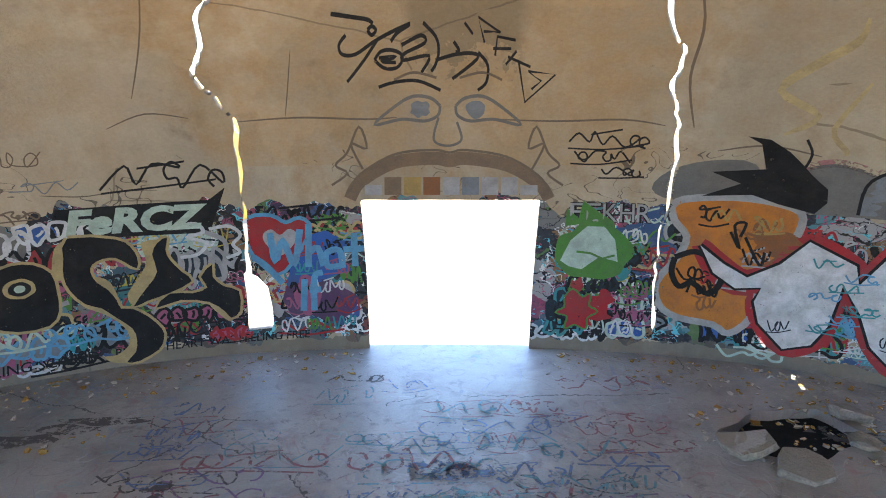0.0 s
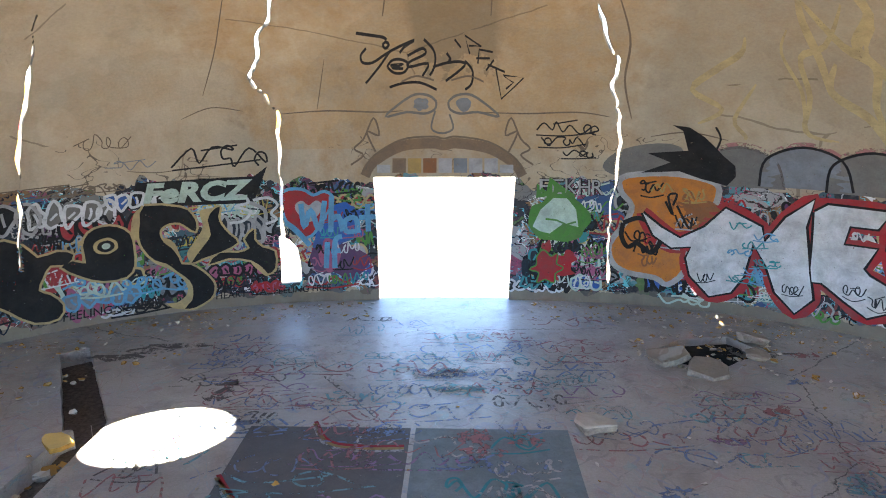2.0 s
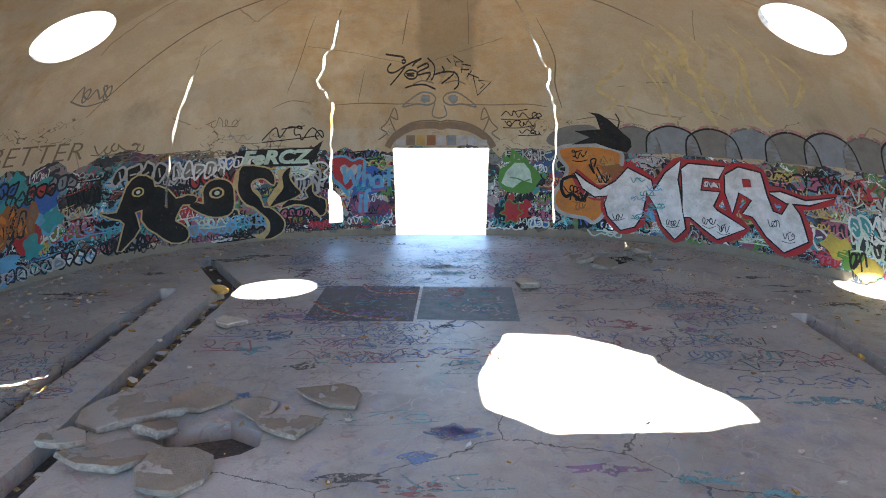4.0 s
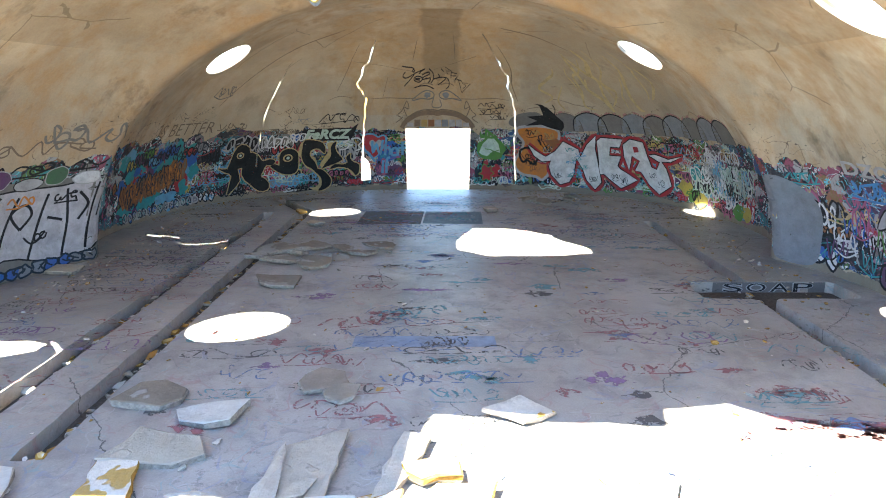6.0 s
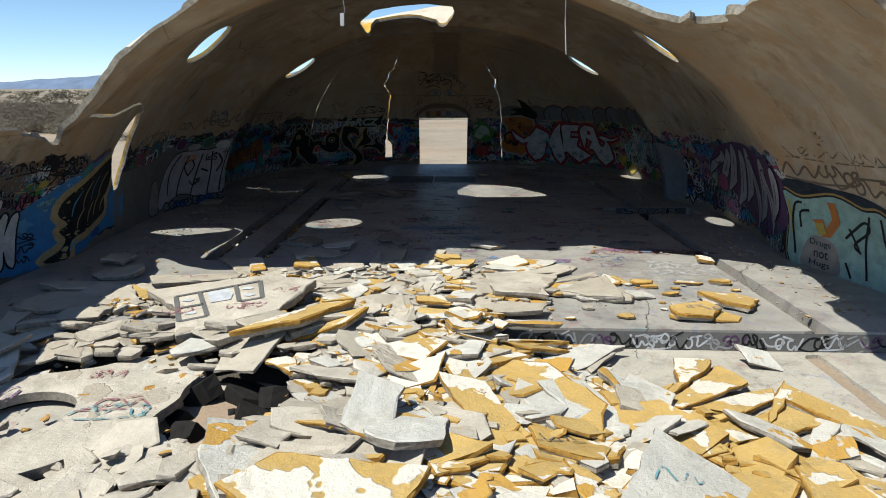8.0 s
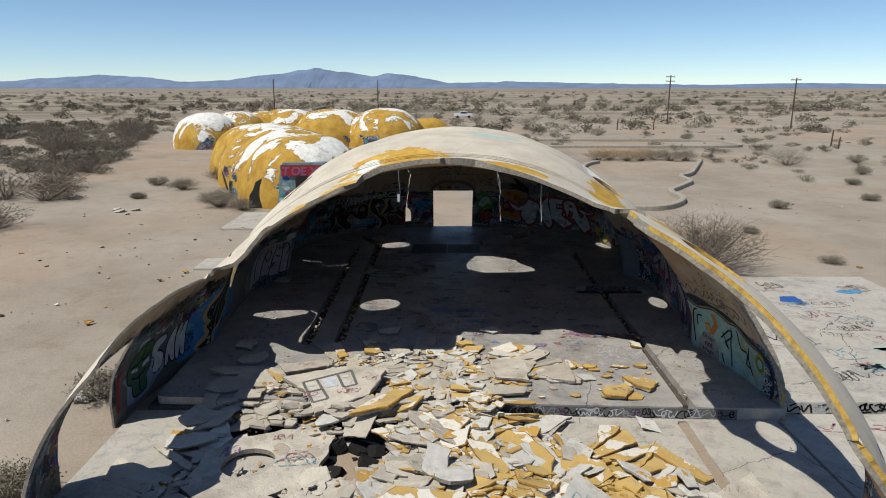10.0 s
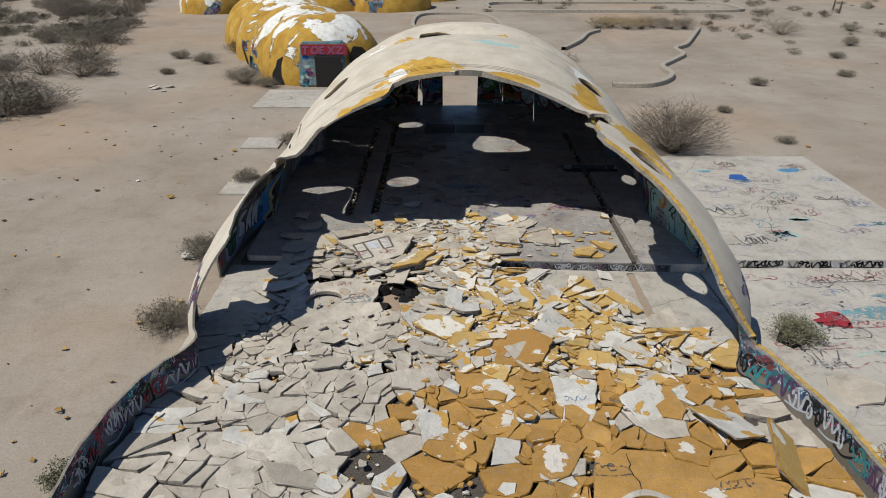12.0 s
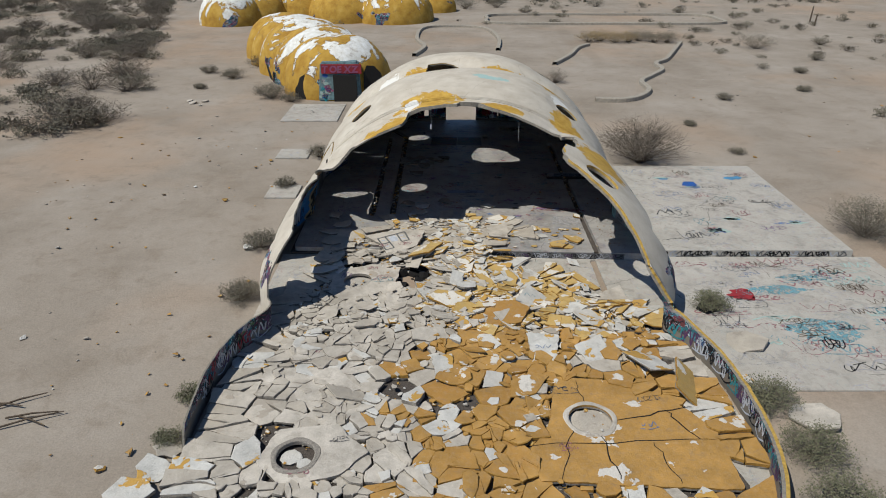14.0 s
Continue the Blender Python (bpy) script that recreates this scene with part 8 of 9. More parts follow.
# near-black for flat sheets that stand for unlit interiors
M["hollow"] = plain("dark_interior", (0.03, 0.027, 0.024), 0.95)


def bay_mesh(radius, height, seed, squash=1.0, skin="dome"):
    n, rings = 44, 16
    verts, faces = [], []
    for j in range(rings + 1):
        s = (math.pi / 2) * j / rings
        for i in range(n):
            a = 2 * math.pi * i / n
            r = radius * math.cos(s) ** 0.8 if j < rings else 0.02
            x, y, z = r * math.cos(a), squash * r * math.sin(a), height * math.sin(s)
            k = 1 + 0.022 * noise.noise((x * 0.5 + seed, y * 0.5, z * 0.5)) + 0.01 * noise.noise((x * 2 + seed, y * 2, z * 2))
            verts.append((x * k, y * k, z * k - (0.2 if j == 0 else 0)))
    for j in range(rings):
        for i in range(n):
            a, b = j * n + i, j * n + (i + 1) % n
            faces.append((a, b, b + n, a + n))
    faces.append(tuple(rings * n + i for i in range(n)))
    return mesh_of("bay", verts, faces, [M[skin]], None, True)


def caterpillar(label, bays, pale=()):
    house = thing("foam_dome_building", label, "building")
    house.location = (bays[0][0], bays[0][1], -0.32)
    for k, (x, y, r, h) in enumerate(bays):
        b = part("bay", bay_mesh(r, h, 3.1 * k + x, 1.0, "dome_pale" if k in pale else "dome"), house)
        b.location = (x - bays[0][0], y - bays[0][1], 0)
    return house


front = caterpillar("yellow foam-covered row of domes with peeling white coating", [(-10.4, 20.2, 4.75, 4.6), (-12.5, 24.6, 4.65, 4.75), (-14.6, 28.9, 4.85, 4.85), (-16.7, 33.2, 4.6, 4.7), (-18.5, 37.0, 4.35, 4.4)])
# flat painted front with its doorway
prow = bmesh.new()
bmesh.ops.create_cube(prow, size=1)
for v in prow.verts:
    v.co = (v.co.x * 3.5, v.co.y * 1.3, v.co.z * 3.05 + 1.52)
    if v.co.z > 2:
        v.co.x *= 0.86
        v.co.y += 0.35
bmesh.ops.bevel(prow, geom=list(prow.edges), offset=0.12, segments=2, affect="EDGES")
me = bpy.data.meshes.new("porch")
prow.to_mesh(me)
prow.free()
me.materials.append(spray("porch", (0.17, 0.27, 0.28), 0.7))
porch = part("porch", me, front, "teal sprayed porch front")
porch.location = (0.75, -4.15, -0.02)


def plate(name, x0, x1, z0, z1, depth, mat, parent, at, label=""):
    m = block(name, x0, x1, -depth, depth, z0, z1, mat, bevel=0.01)
    ob = part(name, m, parent, label)
    ob.location = at
    return ob


for k in range(16):
    r = random.Random(5100 + k)
    x0, z0 = r.uniform(-1.6, 1.5), r.uniform(0.2, 2.2)
    if -0.6 < x0 < 1.4 and z0 < 2.1:
        x0 = -1.45 + 0.7 * r.random()
    pts = fill(blob(x0, z0, r.uniform(0.15, 0.32), r.uniform(0.1, 0.3), 5120 + k, 9, 0.4))
    me = mesh_of("paint_patch", [(x, -0.66 + 0.115 * z, z) for t in pts for x, z in t], [(3 * i, 3 * i + 1, 3 * i + 2) for i in range(len(pts))], [S[("mint", "teal", "old_white", "blue", "pink")[k % 5]]])
    part("paint_patch", me, porch, "patch of spray paint")
# doorway and side openings are dark sheets; the shade inside is their colour
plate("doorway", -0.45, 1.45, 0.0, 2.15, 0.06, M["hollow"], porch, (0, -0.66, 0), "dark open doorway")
plate("sign_band", -1.5, 1.75, 2.2, 2.95, 0.05, S["red"], porch, (0.1, -0.46, 0), "red sprayed band over the doorway")
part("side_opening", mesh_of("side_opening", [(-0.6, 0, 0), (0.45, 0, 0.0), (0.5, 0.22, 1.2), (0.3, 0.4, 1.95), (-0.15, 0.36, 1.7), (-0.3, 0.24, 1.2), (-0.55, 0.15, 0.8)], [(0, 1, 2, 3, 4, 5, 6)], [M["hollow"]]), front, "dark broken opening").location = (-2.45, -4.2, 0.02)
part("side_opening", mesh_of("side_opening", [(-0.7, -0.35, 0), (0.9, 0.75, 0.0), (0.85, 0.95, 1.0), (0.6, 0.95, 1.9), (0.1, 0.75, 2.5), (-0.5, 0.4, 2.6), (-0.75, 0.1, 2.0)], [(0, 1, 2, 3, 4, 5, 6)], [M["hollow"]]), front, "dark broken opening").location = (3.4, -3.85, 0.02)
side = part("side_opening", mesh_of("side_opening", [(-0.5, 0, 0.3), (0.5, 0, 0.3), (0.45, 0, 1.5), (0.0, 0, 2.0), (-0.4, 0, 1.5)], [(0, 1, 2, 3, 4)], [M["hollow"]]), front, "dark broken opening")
side.matrix_local = pose(-6.35, 2.2, 0.0, 12, 0, -62)
for k in range(5):
    tris = lettering("TOEXZ"[k], 0.75, 0.03, 0.1)
    me = mesh_of("letter", [(x, 0, z) for t in tris for x, z in t], [(3 * i, 3 * i + 1, 3 * i + 2) for i in range(len(tris))], [S["pink"]])
    part("letter", me, porch, "pink sprayed letter").location = (-1.35 + 0.6 * k, -0.53, 2.3)
caterpillar("yellow foam dome with a whitewashed end, beside the sandy track", [(-32.0, 63.5, 4.6, 4.6), (-29.0, 67.0, 4.6, 4.6), (-26.0, 70.5, 4.6, 4.5)], (0,))
caterpillar("yellow foam double dome with white peeling patches", [(-16.0, 68.5, 5.9, 4.9), (-8.4, 66.8, 5.8, 5.0), (-22.8, 71.5, 5.6, 4.8)])
caterpillar("low collapsed yellow and white dome far behind", [(-2.6, 79.0, 3.6, 3.2)])


# ---------------------------------------------------------------- kerbs, poles, fence, car, mountains
M["kerb"] = plain("kerb_concrete", (0.40, 0.35, 0.28), 0.9, 0.35, 4)
M["wood"] = plain("weathered_wood", (0.13, 0.095, 0.065), 0.9, 0.5, 12)
M["steel"] = plain("galvanised_wire", (0.55, 0.55, 0.54), 0.5, 0.2, 20)
# blue-grey holds the haze of distance, not the rock's own colour
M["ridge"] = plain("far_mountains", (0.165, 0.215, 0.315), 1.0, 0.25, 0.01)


def wall_along(name, pts, width, height, mat, label):
    line = curve(pts, False, 6)
    verts, faces = [], []
    n = len(line)
    for i, (x, y) in enumerate(line):
        ax, ay = line[max(i - 1, 0)]
        bx, by = line[min(i + 1, n - 1)]
        d = math.hypot(bx - ax, by - ay) or 1
        ox, oy = -(by - ay) / d * width / 2, (bx - ax) / d * width / 2
        for k, z in ((1.08, -0.5), (1, height - 0.38), (0.85, height - 0.33), (-0.85, height - 0.33), (-1, height - 0.38), (-1.08, -0.5)):
            verts.append((x + ox * k, y + oy * k, z))
    for i in range(n - 1):
        for k in range(5):
            a = i * 6 + k
            faces.append((a, a + 6, a + 7, a + 1))
    return tagged(new(name, mesh_of(name, verts, faces, [mat])), label, "kerb")


wall_along("garden_kerb", [(10.2, 31.0), (12.6, 35.9), (14.3, 40.6), (16.0, 43.0)], 0.45, 0.35, M["kerb"], "low winding concrete garden kerb on the sand")
wall_along("garden_kerb", [(27.4, 44.6), (24.7, 38.5), (22.3, 33.3), (20.6, 31.0), (20.3, 27.8), (18.3, 24.6), (16.8, 22.2), (16.6, 19.0), (15.3, 16.5), (13.6, 15.2), (11.2, 15.3)], 0.45, 0.35, M["kerb"], "low winding concrete garden kerb on the sand")
wall_along("garden_kerb", [(5.4, 67.0), (6.3, 62.2), (19.7, 61.4), (37.4, 61.7), (39.9, 65.7), (38.0, 71.9), (22.1, 72.5), (7.1, 72.0), (5.4, 67.0)], 0.5, 0.4, M["kerb"], "long oval concrete kerb on the sand")
wall_along("garden_kerb", [(-4.4, 36.0), (-3.4, 41.6), (-4.5, 48.0), (-3.9, 57.2), (0.0, 59.0), (4.4, 57.0), (5.7, 48.0), (5.0, 39.6)], 0.45, 0.35, M["kerb"], "low winding concrete garden kerb on the sand")


def tube(pts, radii, n=6, mat=None, name="tube"):
    verts, faces = [], []
    for i, p in enumerate(pts):
        a = Vector(pts[max(i - 1, 0)])
        b = Vector(pts[min(i + 1, len(pts) - 1)])
        q = (b - a).to_track_quat("Z", "Y")
        for k in range(n):
            ang = 2 * math.pi * k / n
            verts.append(tuple(Vector(p) + q @ Vector((radii[i] * math.cos(ang), radii[i] * math.sin(ang), 0))))
    for i in range(len(pts) - 1):
        for k in range(n):
            a, b = i * n + k, i * n + (k + 1) % n
            faces.append((a, b, b + n, a + n))
    faces.append(tuple(reversed(range(n))))
    faces.append(tuple((len(pts) - 1) * n + k for k in range(n)))
    return mesh_of(name, verts, faces, [mat])


def utility_pole(x, y, h, arms):
    ob = thing("utility_pole", "weathered wooden utility pole standing by the far road", "pole", "roadside poles", at=(x, y, -0.3))
    part("pole", tube([(0, 0, 0), (0, 0, h * 0.5), (0.05, 0, h)], [0.17, 0.15, 0.12], 8, M["wood"]), ob)
    for k in range(arms):
        z = h - 0.4 - 0.9 * k
        part("crossarm", tube([(-1.0, 0, z), (1.0, 0, z)], [0.08, 0.08], 4, M["wood"]), ob)
        for s in (-0.8, 0.0, 0.8):
            part("insulator", tube([(s, 0, z + 0.06), (s, 0, z + 0.28)], [0.06, 0.04], 6, M["steel"]), ob)


for x, y, h, arms in ((-44.0, 150.7, 9.8, 0), (-17.1, 150.7, 9.6, 0), (48.8, 121.5, 10.4, 2), (67.4, 104.6, 9.6, 1)):
    utility_pole(x, y, h, arms)
for x, y, h in ((32.5, 100.4, 1.7), (39.3, 100.3, 1.8), (53.0, 65.0, 1.9), (51.5, 60.6, 1.2)):
    tagged(new("fence_post", tube([(x, y, -0.5), (x + 0.05, y, h * 0.5), (x + 0.1, y, h)], [0.11, 0.1, 0.08], 6, M["wood"])), "old wooden fence post standing in the sand", "post", "fence posts")

# wires left hanging from the broken edge
for x, y, z, l, tag in ((-1.75, -9.95, 5.42, 0.75, True), (2.15, -10.25, 5.0, 1.05, False), (0.97, -10.05, 5.3, 0.4, False)):
    ob = thing("hanging_wire", "thin pale wire hanging from the broken roof edge", "wire", "hanging wires", at=(x, y, z))
    part("wire", tube([(0, 0, 0.1), (0.01, 0, -l * 0.5), (0.05, 0.01, -l)], [0.008, 0.008, 0.008], 5, M["steel"]), ob)
    if tag:
        part("scrap", block("scrap", -0.035, 0.035, -0.008, 0.008, -l - 0.22, -l, S["white"], bevel=0.004), ob, "white scrap at the wire's end")

# parked car, far off behind the domes
car = thing("parked_car", "small white pickup truck parked far off by the scrub", "car", at=(5.0, 150.0, -0.3))
M["car"] = plain("white_car_paint", (0.75, 0.75, 0.74), 0.35, 0.08, 3)
M["glass"] = plain("dark_car_glass", (0.03, 0.035, 0.04), 0.1, 0.1, 3)
M["tyre"] = plain("tyre_rubber", (0.025, 0.025, 0.025), 0.8, 0.2, 9)
part("body", block("body", -2.4, 2.4, -0.9, 0.9, 0.45, 1.15, M["car"], bevel=0.15), car)
part("cabin", block("cabin", -0.9, 1.1, -0.8, 0.8, 1.1, 1.8, M["car"], bevel=0.2), car)
for s in (-0.815, 0.815):
    part("window", block("window", -0.7, 0.9, s - 0.01, s + 0.01, 1.22, 1.65, M["glass"], bevel=0.005), car, "dark side window")
for x in (-1.5, 1.5):
    for s in (-0.85, 0.85):
        part("wheel", tube([(x, s - 0.12, 0.36), (x, s + 0.12, 0.36)], [0.36, 0.36], 16, M["tyre"]), car)

# the far mountains: a ridge with folds, well behind everything, its haze painted in as blue-grey
prof = [(-3800, 30), (-2760, 43), (-2540, 60), (-2120, 83), (-1870, 69), (-1600, 39), (-1350, 50), (-1170, 76), (-1000, 90), (-880, 112), (-800, 126), (-700, 112), (-610, 99), (-440, 76), (-330, 92), (-250, 86), (-190, 76), (50, 33), (400, 42), (760, 36), (1100, 29), (1700, 22), (2300, 34), (2900, 26), (3800, 20)]
rx = np.arange(-3800, 3801, 20.0)
rz = np.interp(rx, [p[0] for p in prof], [p[1] for p in prof])
verts, faces = [], []
for j, (dy, k) in enumerate(((-160, 0.0), (-110, 0.35), (-60, 0.7), (0, 1.0), (150, 0.0))):
    for x, z in zip(rx, rz):
        w = noise.fractal((x * 0.008, dy * 0.02, 2.0), 1.0, 2.0, 4)
        verts.append((x, 4350 + dy + 30 * w, -0.5 + max(0, z * k + (3 + 0.06 * z) * w * (k > 0))))
n = len(rx)
faces = [(j * n + i, j * n + i + 1, (j + 1) * n + i + 1, (j + 1) * n + i) for j in range(4) for i in range(n - 1)]
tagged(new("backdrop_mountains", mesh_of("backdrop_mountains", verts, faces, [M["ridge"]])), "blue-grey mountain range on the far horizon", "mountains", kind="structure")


# ---------------------------------------------------------------- desert shrubs
def leafy(name, a, b):
    n = Nodes(name, 0.8)
    r = n.math("FRACT", n.math("ADD", n.random(), n.island()))
    return n.done(n.mix(r, a, b))


M["twig"] = leafy("dry_twigs", (0.13, 0.105, 0.08), (0.20, 0.165, 0.13))
M["leaf"] = leafy("creosote_leaves", (0.115, 0.102, 0.073), (0.18, 0.158, 0.115))
M["leaf_green"] = leafy("green_weeds", (0.11, 0.11, 0.062), (0.175, 0.165, 0.10))
M["dry"] = leafy("dry_grass", (0.22, 0.155, 0.07), (0.30, 0.215, 0.10))


def twigs(count, radius, height, seed, width, forks=3):
    r = random.Random(seed)
    verts, faces = [], []
    tips = []

    def strip(p, q, w0, w1):
        d = (q - p)
        s = d.cross(Vector((r.uniform(-1, 1), r.uniform(-1, 1), r.uniform(-1, 1)))).normalized()
        b = len(verts)
        verts.extend([tuple(p - s * w0), tuple(p + s * w0), tuple(q + s * w1), tuple(q - s * w1)])
        faces.append((b, b + 1, b + 2, b + 3))

    for _ in range(count):
        a = r.uniform(0, 6.283)
        out = radius * math.sqrt(r.random())
        top = Vector((out * math.cos(a), out * math.sin(a), height * r.uniform(0.45, 1.0) * (1 - 0.45 * (out / radius) ** 2)))
        root = Vector((r.uniform(-0.08, 0.08) * radius, r.uniform(-0.08, 0.08) * radius, -0.05))
        mid = root.lerp(top, 0.45) + Vector((r.uniform(-1, 1), r.uniform(-1, 1), r.uniform(-0.2, 0.6))) * 0.1 * radius
        strip(root, mid, width, width * 0.7)
        strip(mid, top, width * 0.7, width * 0.3)
        tips.append(top)
        for _ in range(forks):
            t = r.uniform(0.2, 0.95)
            p = mid.lerp(top, t)
            q = p + Vector((r.uniform(-1, 1), r.uniform(-1, 1), r.uniform(-0.1, 0.9))) * 0.22 * radius
            strip(p, q, width * 0.45, width * 0.15)
            tips.append(q)
    return verts, faces, tips


def leaves(tips, per, spread_, size, seed):
    r = random.Random(seed)
    verts, faces = [], []
    for t in tips:
        for _ in range(per):
            c = t + Vector((r.gauss(0, spread_), r.gauss(0, spread_), r.gauss(0, spread_ * 0.7)))
            if c.z < 0.02:
                continue
            u = Vector((r.uniform(-1, 1), r.uniform(-1, 1), r.uniform(-1, 1))).normalized() * size * r.uniform(0.6, 1.4)
            v = u.orthogonal().normalized() * size * 0.5
            b = len(verts)
            verts += [tuple(c - u), tuple(c + v), tuple(c + u), tuple(c - v)]
            faces.append((b, b + 1, b + 2, b + 3))
    return verts, faces


def shrub(x, y, radius, height, seed, label, leaf="leaf", count=90, per=4, z=-0.33, tw=0.012, forks=3):
    ob = thing("desert_shrub", label, "shrub", "desert shrubs", at=(x, y, z))
    v, f, tips = twigs(count, radius, height, seed, tw, forks)
    part("branch_mass", mesh_of("branch_mass", v, f, [M["twig"]]), ob)
    if per:
        v, f = leaves(tips, per, 0.07 * radius + 0.02, 0.02 + 0.009 * radius, seed + 1)
        part("foliage", mesh_of("foliage", v, f, [M[leaf]]), ob)
    return ob


shrub(10.8, -0.1, 2.9, 2.8, 11, "large bare grey-brown shrub beside the slab", "leaf", 330, 0, -0.3, 0.016, 9)
shrub(-9.0, -16.9, 0.85, 0.75, 12, "low olive shrub growing beside the wall", "leaf", 120, 6)
shrub(-9.4, -12.2, 0.8, 0.7, 13, "low olive shrub growing beside the wall", "leaf", 110, 6)
shrub(-9.9, -4.6, 0.6, 0.6, 14, "low olive shrub growing beside a slab", "leaf", 80, 6)
shrub(-9.0, 0.9, 0.8, 0.8, 15, "low olive shrub growing beside the dome", "leaf", 80, 6)
shrub(-15.6, 16.6, 1.5, 1.3, 16, "rounded olive shrub beside the yellow dome", "leaf", 140, 6)
shrub(-13.6, 15.3, 0.9, 0.8, 17, "small olive shrub beside the yellow dome", "leaf", 90, 6)
shrub(-19.5, 30.0, 1.5, 1.3, 18, "rounded olive shrub beside the yellow dome", "leaf", 120, 6)
shrub(-21.0, 24.6, 1.2, 0.9, 19, "low olive shrub on the sandy track", "leaf", 110, 6)
shrub(8.9, -17.6, 0.75, 0.65, 20, "green weedy shrub growing out of the slab", "leaf_green", 120, 7, -0.32)
shrub(8.6, -23.2, 0.9, 0.8, 21, "green weedy shrub beside the low wall", "leaf_green", 120, 7)
shrub(9.0, -25.4, 1.0, 0.8, 22, "green weedy shrub beside the low wall", "leaf_green", 120, 7)
shrub(8.8, -27.3, 1.0, 0.8, 23, "green weedy shrub beside the low wall", "leaf_green", 120, 7)
shrub(-8.9, -22.9, 0.5, 0.4, 24, "small green weed beside the low wall", "leaf_green", 60, 7)
shrub(-8.9, -24.9, 0.45, 0.35, 25, "small green weed beside the low wall", "leaf_green", 60, 7)
shrub(18.4, -11.0, 1.8, 1.9, 26, "dense grey-green shrub beside the slab", "leaf", 220, 5)
shrub(17.4, 1.5, 0.6, 0.4, 27, "low dry shrub on the sand", "leaf", 60, 5)
shrub(9.0, 22.5, 1.2, 1.5, 28, "bare shrub inside the garden kerb", "leaf", 130, 1)
for k in range(7):
    shrub(16.5 + 1.6 * k, 46.0 + 0.8 * math.sin(2 * k), 1.6, 1.5, 40 + k, "dry golden and grey shrub in the kerbed bed", "dry" if k < 4 else "leaf", 110, 6)
for k, (x, y, r) in enumerate(((35.0, 41.0, 2.4), (38.5, 34.0, 0.9), (33.5, 27.0, 0.8), (22.0, 16.0, 0.7), (30.0, 19.0, 0.7), (52.0, 37.0, 2.0), (49.0, 30.0, 1.8), (16.5, 8.0, 0.5), (44.0, 44.0, 1.2), (25.5, 85.0, 1.8), (2.4, 82.0, 2.6), (8.0, 84.0, 2.0), (16.8, 111.0, 2.5), (37.0, 76.0, 1.2), (12.0, 76.0, 1.2), (-24.0, 27.0, 0.9), (-22.6, 20.0, 0.6))):
    shrub(x, y, r, r * 0.8, 60 + k, "lone desert shrub standing on pale sand", "leaf", 110, 5)

# the scrub beyond, too many to count
rng = random.Random(21)
tuft = []
for k in range(5):
    v, f, tips = twigs(20, 1.0, 0.85, 200 + k, 0.018, 3)
    lv, lf = leaves(tips, 3, 0.16, 0.085, 230 + k)
    b = len(v)
    tuft.append((v + lv, f, [tuple(i + b for i in q) for q in lf]))
coarse = []
for k in range(4):
    v, f, tips = twigs(12, 1.0, 0.85, 260 + k, 0.03, 1)
    lv, lf = leaves(tips, 3, 0.2, 0.15, 270 + k)
    b = len(v)
    coarse.append((v + lv, f, [tuple(i + b for i in q) for q in lf]))
sv, sf, ss = [], [], []


def add_tuft(x, y, s, kinds=None):
    v, f, lf = rng.choice(kinds or (tuft if y < 90 else coarse))
    a = rng.uniform(0, 6.28)
    c, sn = math.cos(a) * s, math.sin(a) * s
    b = len(sv)
    h = s * rng.uniform(0.7, 1.1)
    sv.extend((x + p[0] * c - p[1] * sn, y + p[0] * sn + p[1] * c, -0.33 + p[2] * h) for p in v)
    sf.extend(tuple(i + b for i in q) for q in f)
    ss.extend([0] * len(f))
    sf.extend(tuple(i + b for i in q) for q in lf)
    ss.extend([1] * len(lf))


big_tuft = []
for k in range(5):
    v, f, tips = twigs(70, 1.0, 0.9, 300 + k, 0.010, 7)
    lv, lf = leaves(tips[::3], 1, 0.05, 0.03, 320 + k)
    b = len(v)
    big_tuft.append((v + lv, f, [tuple(i + b for i in q) for q in lf]))


def thicket_edge(y):
    """Where the thicket beside the sandy track begins."""
    return float(np.interp(y, [-4, 0, 4, 11, 17, 33, 53, 120], [-33, -28, -25.5, -24.5, -26, -31.5, -38.5, -60]))


made = 0
while made < 1050:
    y = rng.uniform(-3, 120)
    x = rng.uniform(-100, -24)
    if x > thicket_edge(y) + 1.5 * noise.noise((x * 0.3, y * 0.3, 1)):
        continue
    if noise.noise((x * 0.12, y * 0.12, 4)) < -0.02:
        continue
    add_tuft(x, y, rng.uniform(0.4, 1.5))
    made += 1
made = 0
while made < 130:
    y = rng.uniform(6, 100)
    x = thicket_edge(y) - 1.0 - 45 * rng.random() ** 1.5
    if noise.noise((x * 0.07, y * 0.07, 7)) < -0.15:
        continue
    add_tuft(x, y, rng.uniform(1.3, 2.9), big_tuft)
    made += 1
for _ in range(520):
    y = 92 + 110 * rng.random() ** 1.6
    x = rng.uniform(-110, 120)
    if noise.noise((x * 0.05, y * 0.08, 9)) < -0.05:
        continue
    add_tuft(x, y, rng.uniform(0.7, 2.2))
for _ in range(230):
    y = rng.uniform(-20, 92)
    x = rng.uniform(28, 90) if rng.random() < 0.7 else rng.uniform(-24, 28)
    if x < 28 and y < 62:
        continue
    add_tuft(x, y, rng.uniform(0.25, 1.1))
for _ in range(900):
    y = 200 + 900 * rng.random() ** 2
    x = rng.uniform(-0.7, 0.75) * (y + 60)
    add_tuft(x, y, rng.uniform(1.2, 3.2))
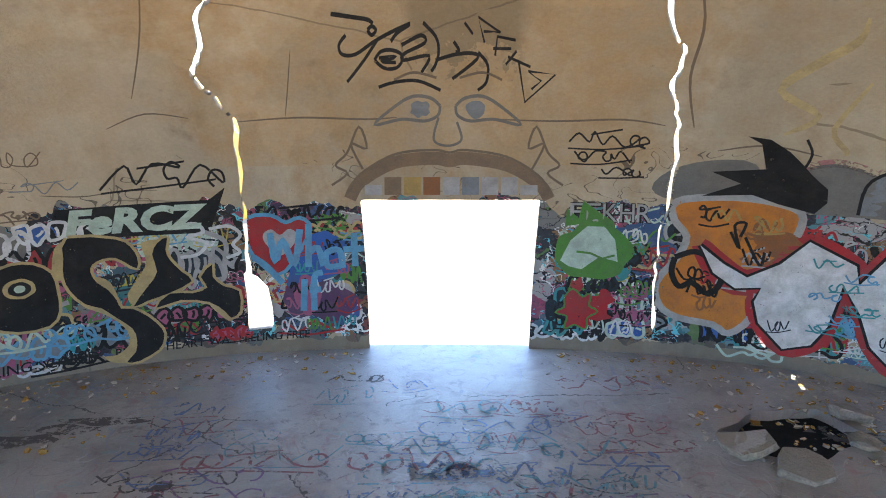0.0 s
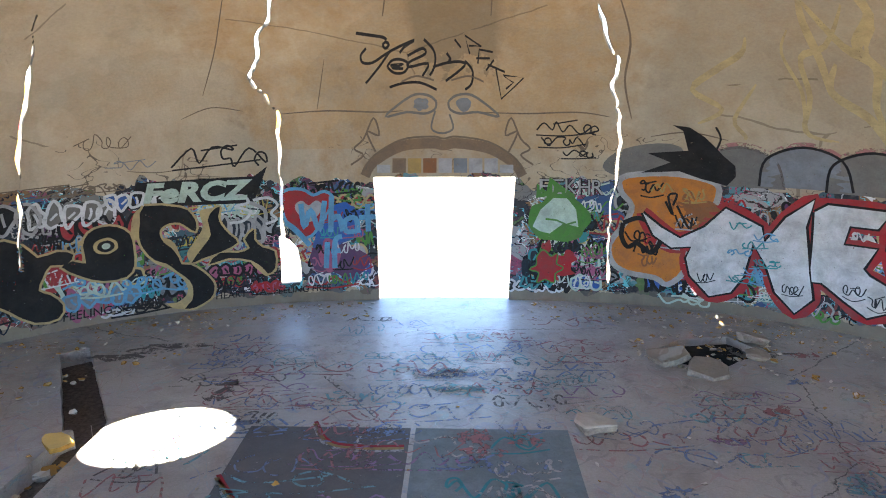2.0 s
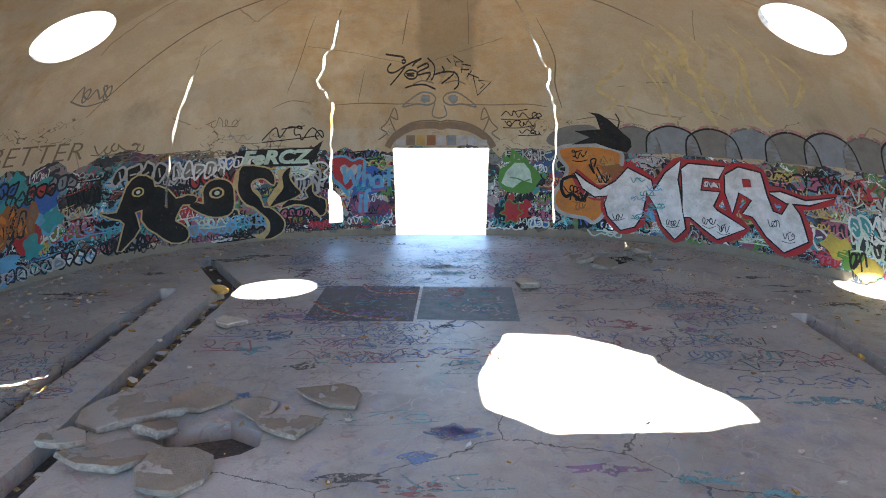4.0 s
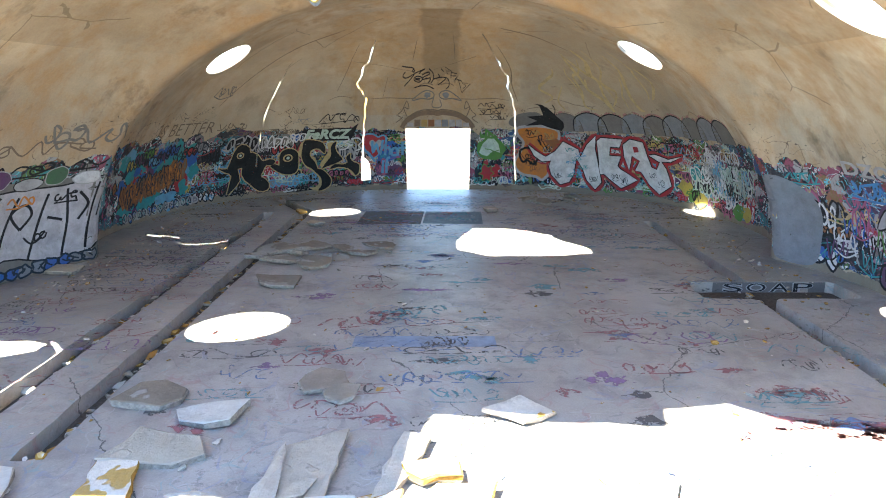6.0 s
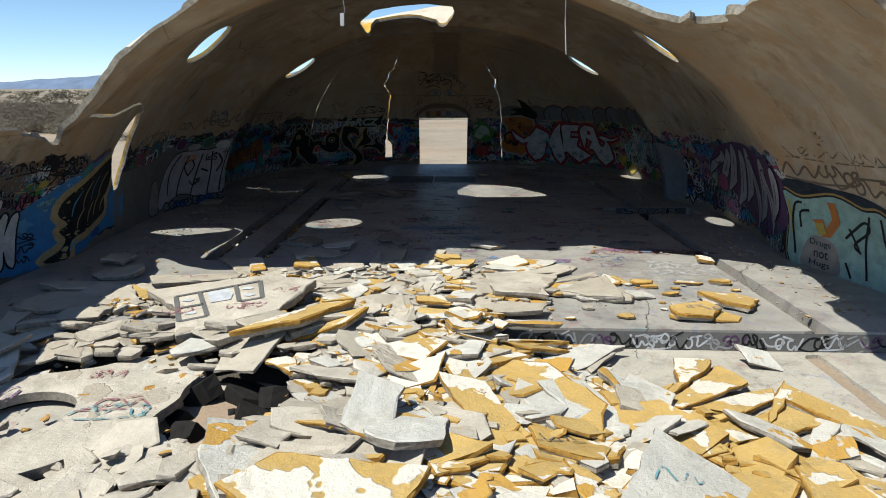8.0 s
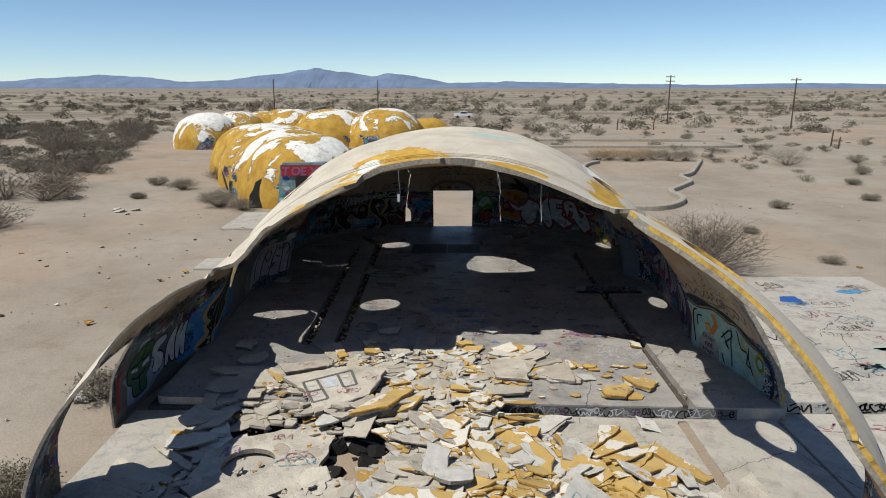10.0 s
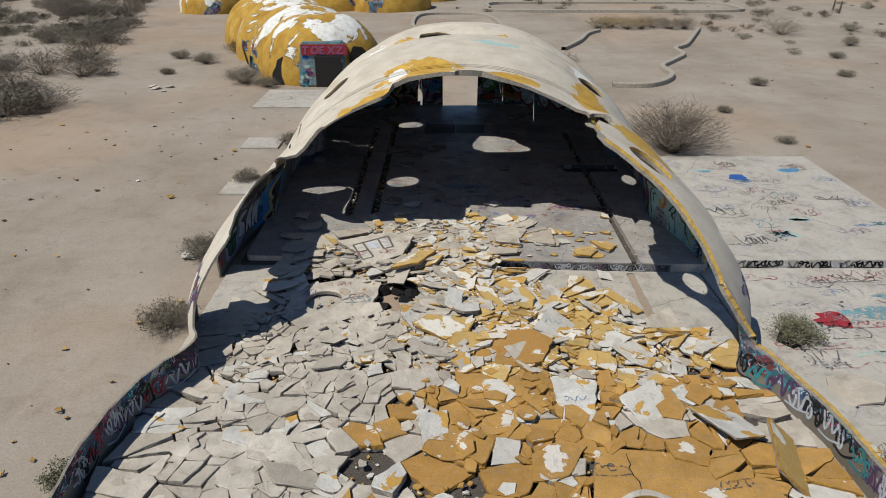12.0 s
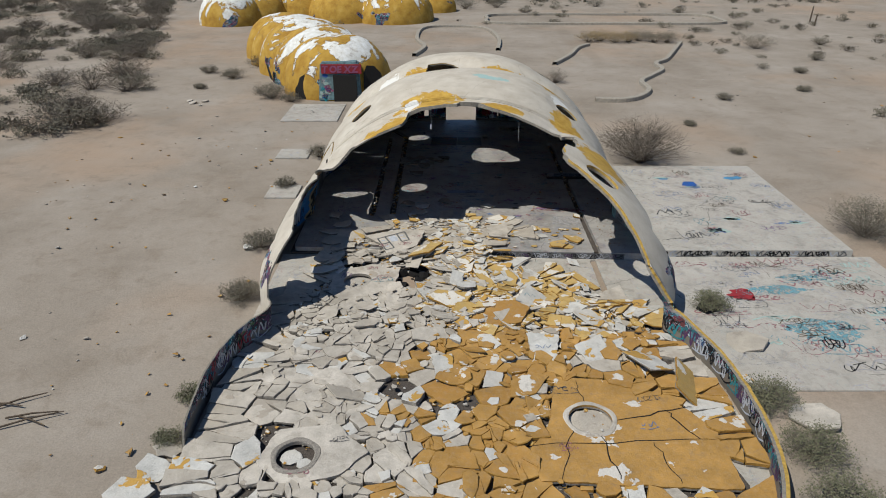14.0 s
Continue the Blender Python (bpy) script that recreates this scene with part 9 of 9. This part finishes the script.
tagged(new("scrub", mesh_of("scrub", sv, sf, [M["twig"], M["leaf"]], ss)), "scattered olive-grey desert scrub", "scrub", kind="stuff")

# stones, sticks and litter on the sand
bits = []
for i in range(420):
    x, y = rng.uniform(-24, -8.6), rng.uniform(-32, 14)
    if i % 3 == 0:
        x, y = rng.uniform(18, 40), rng.uniform(-10, 30)
    s = rng.choice((0.3, 0.5, 0.8, 1.2, 2.0)) * rng.uniform(0.6, 1.3)
    bits.append((rng.choice(tops), pose(x, y, -0.335, rng.uniform(-20, 20), rng.uniform(-20, 20), rng.uniform(0, 360)) @ Matrix.Scale(s, 4)))
joined("stones", bits, "small stones and crumbs scattered on the sand", "stones")
for k in range(6):
    a = rng.uniform(-0.5, 1.4)
    x, y, l = -14.4 + rng.uniform(-0.9, 0.9), -24.0 + rng.uniform(-1.0, 0.9), rng.uniform(0.8, 1.9)
    tagged(new("dead_branch", tube([(x, y, -0.26), (x + l * 0.5 * math.cos(a), y + l * 0.5 * math.sin(a), -0.2), (x + l * math.cos(a), y + l * math.sin(a), -0.24)], [0.032, 0.03, 0.018], 5, M["wood"])), "dry grey branch lying on the sand", "branch", "dead branches")
for kind, x, y, size in (("white", -9.9, -12.4, 0.3), ("grey", -10.0, -4.0, 0.5), ("grey", -21.4, 14.6, 0.4), ("grey", -20.6, 15.1, 0.35), ("grey", -21.9, 15.2, 0.3), ("grey", 9.7, -23.9, 0.9), ("white", 8.3, -22.2, 0.4), ("white", -8.9, -26.0, 0.6), ("white", -9.2, -26.9, 0.7), ("grey", -8.7, -25.3, 0.4), ("grey", 9.2, -20.0, 0.8), ("white", -9.6, -27.9, 0.8)):
    poly = [(x + size * math.cos(6.28 * k / 6) * rng.uniform(0.7, 1.2), y + size * 0.8 * math.sin(6.28 * k / 6) * rng.uniform(0.7, 1.2)) for k in range(6)]
    me, c = shard_mesh(poly, 0.1, M["frag_" + kind], False)
    ob = tagged(new("sand_fragment", me), "broken concrete piece lying outside on the sand", "rubble", "outside fragments")
    ob.matrix_world = pose(c[0], c[1], -0.3, rng.uniform(-12, 12), rng.uniform(-12, 12), 0)
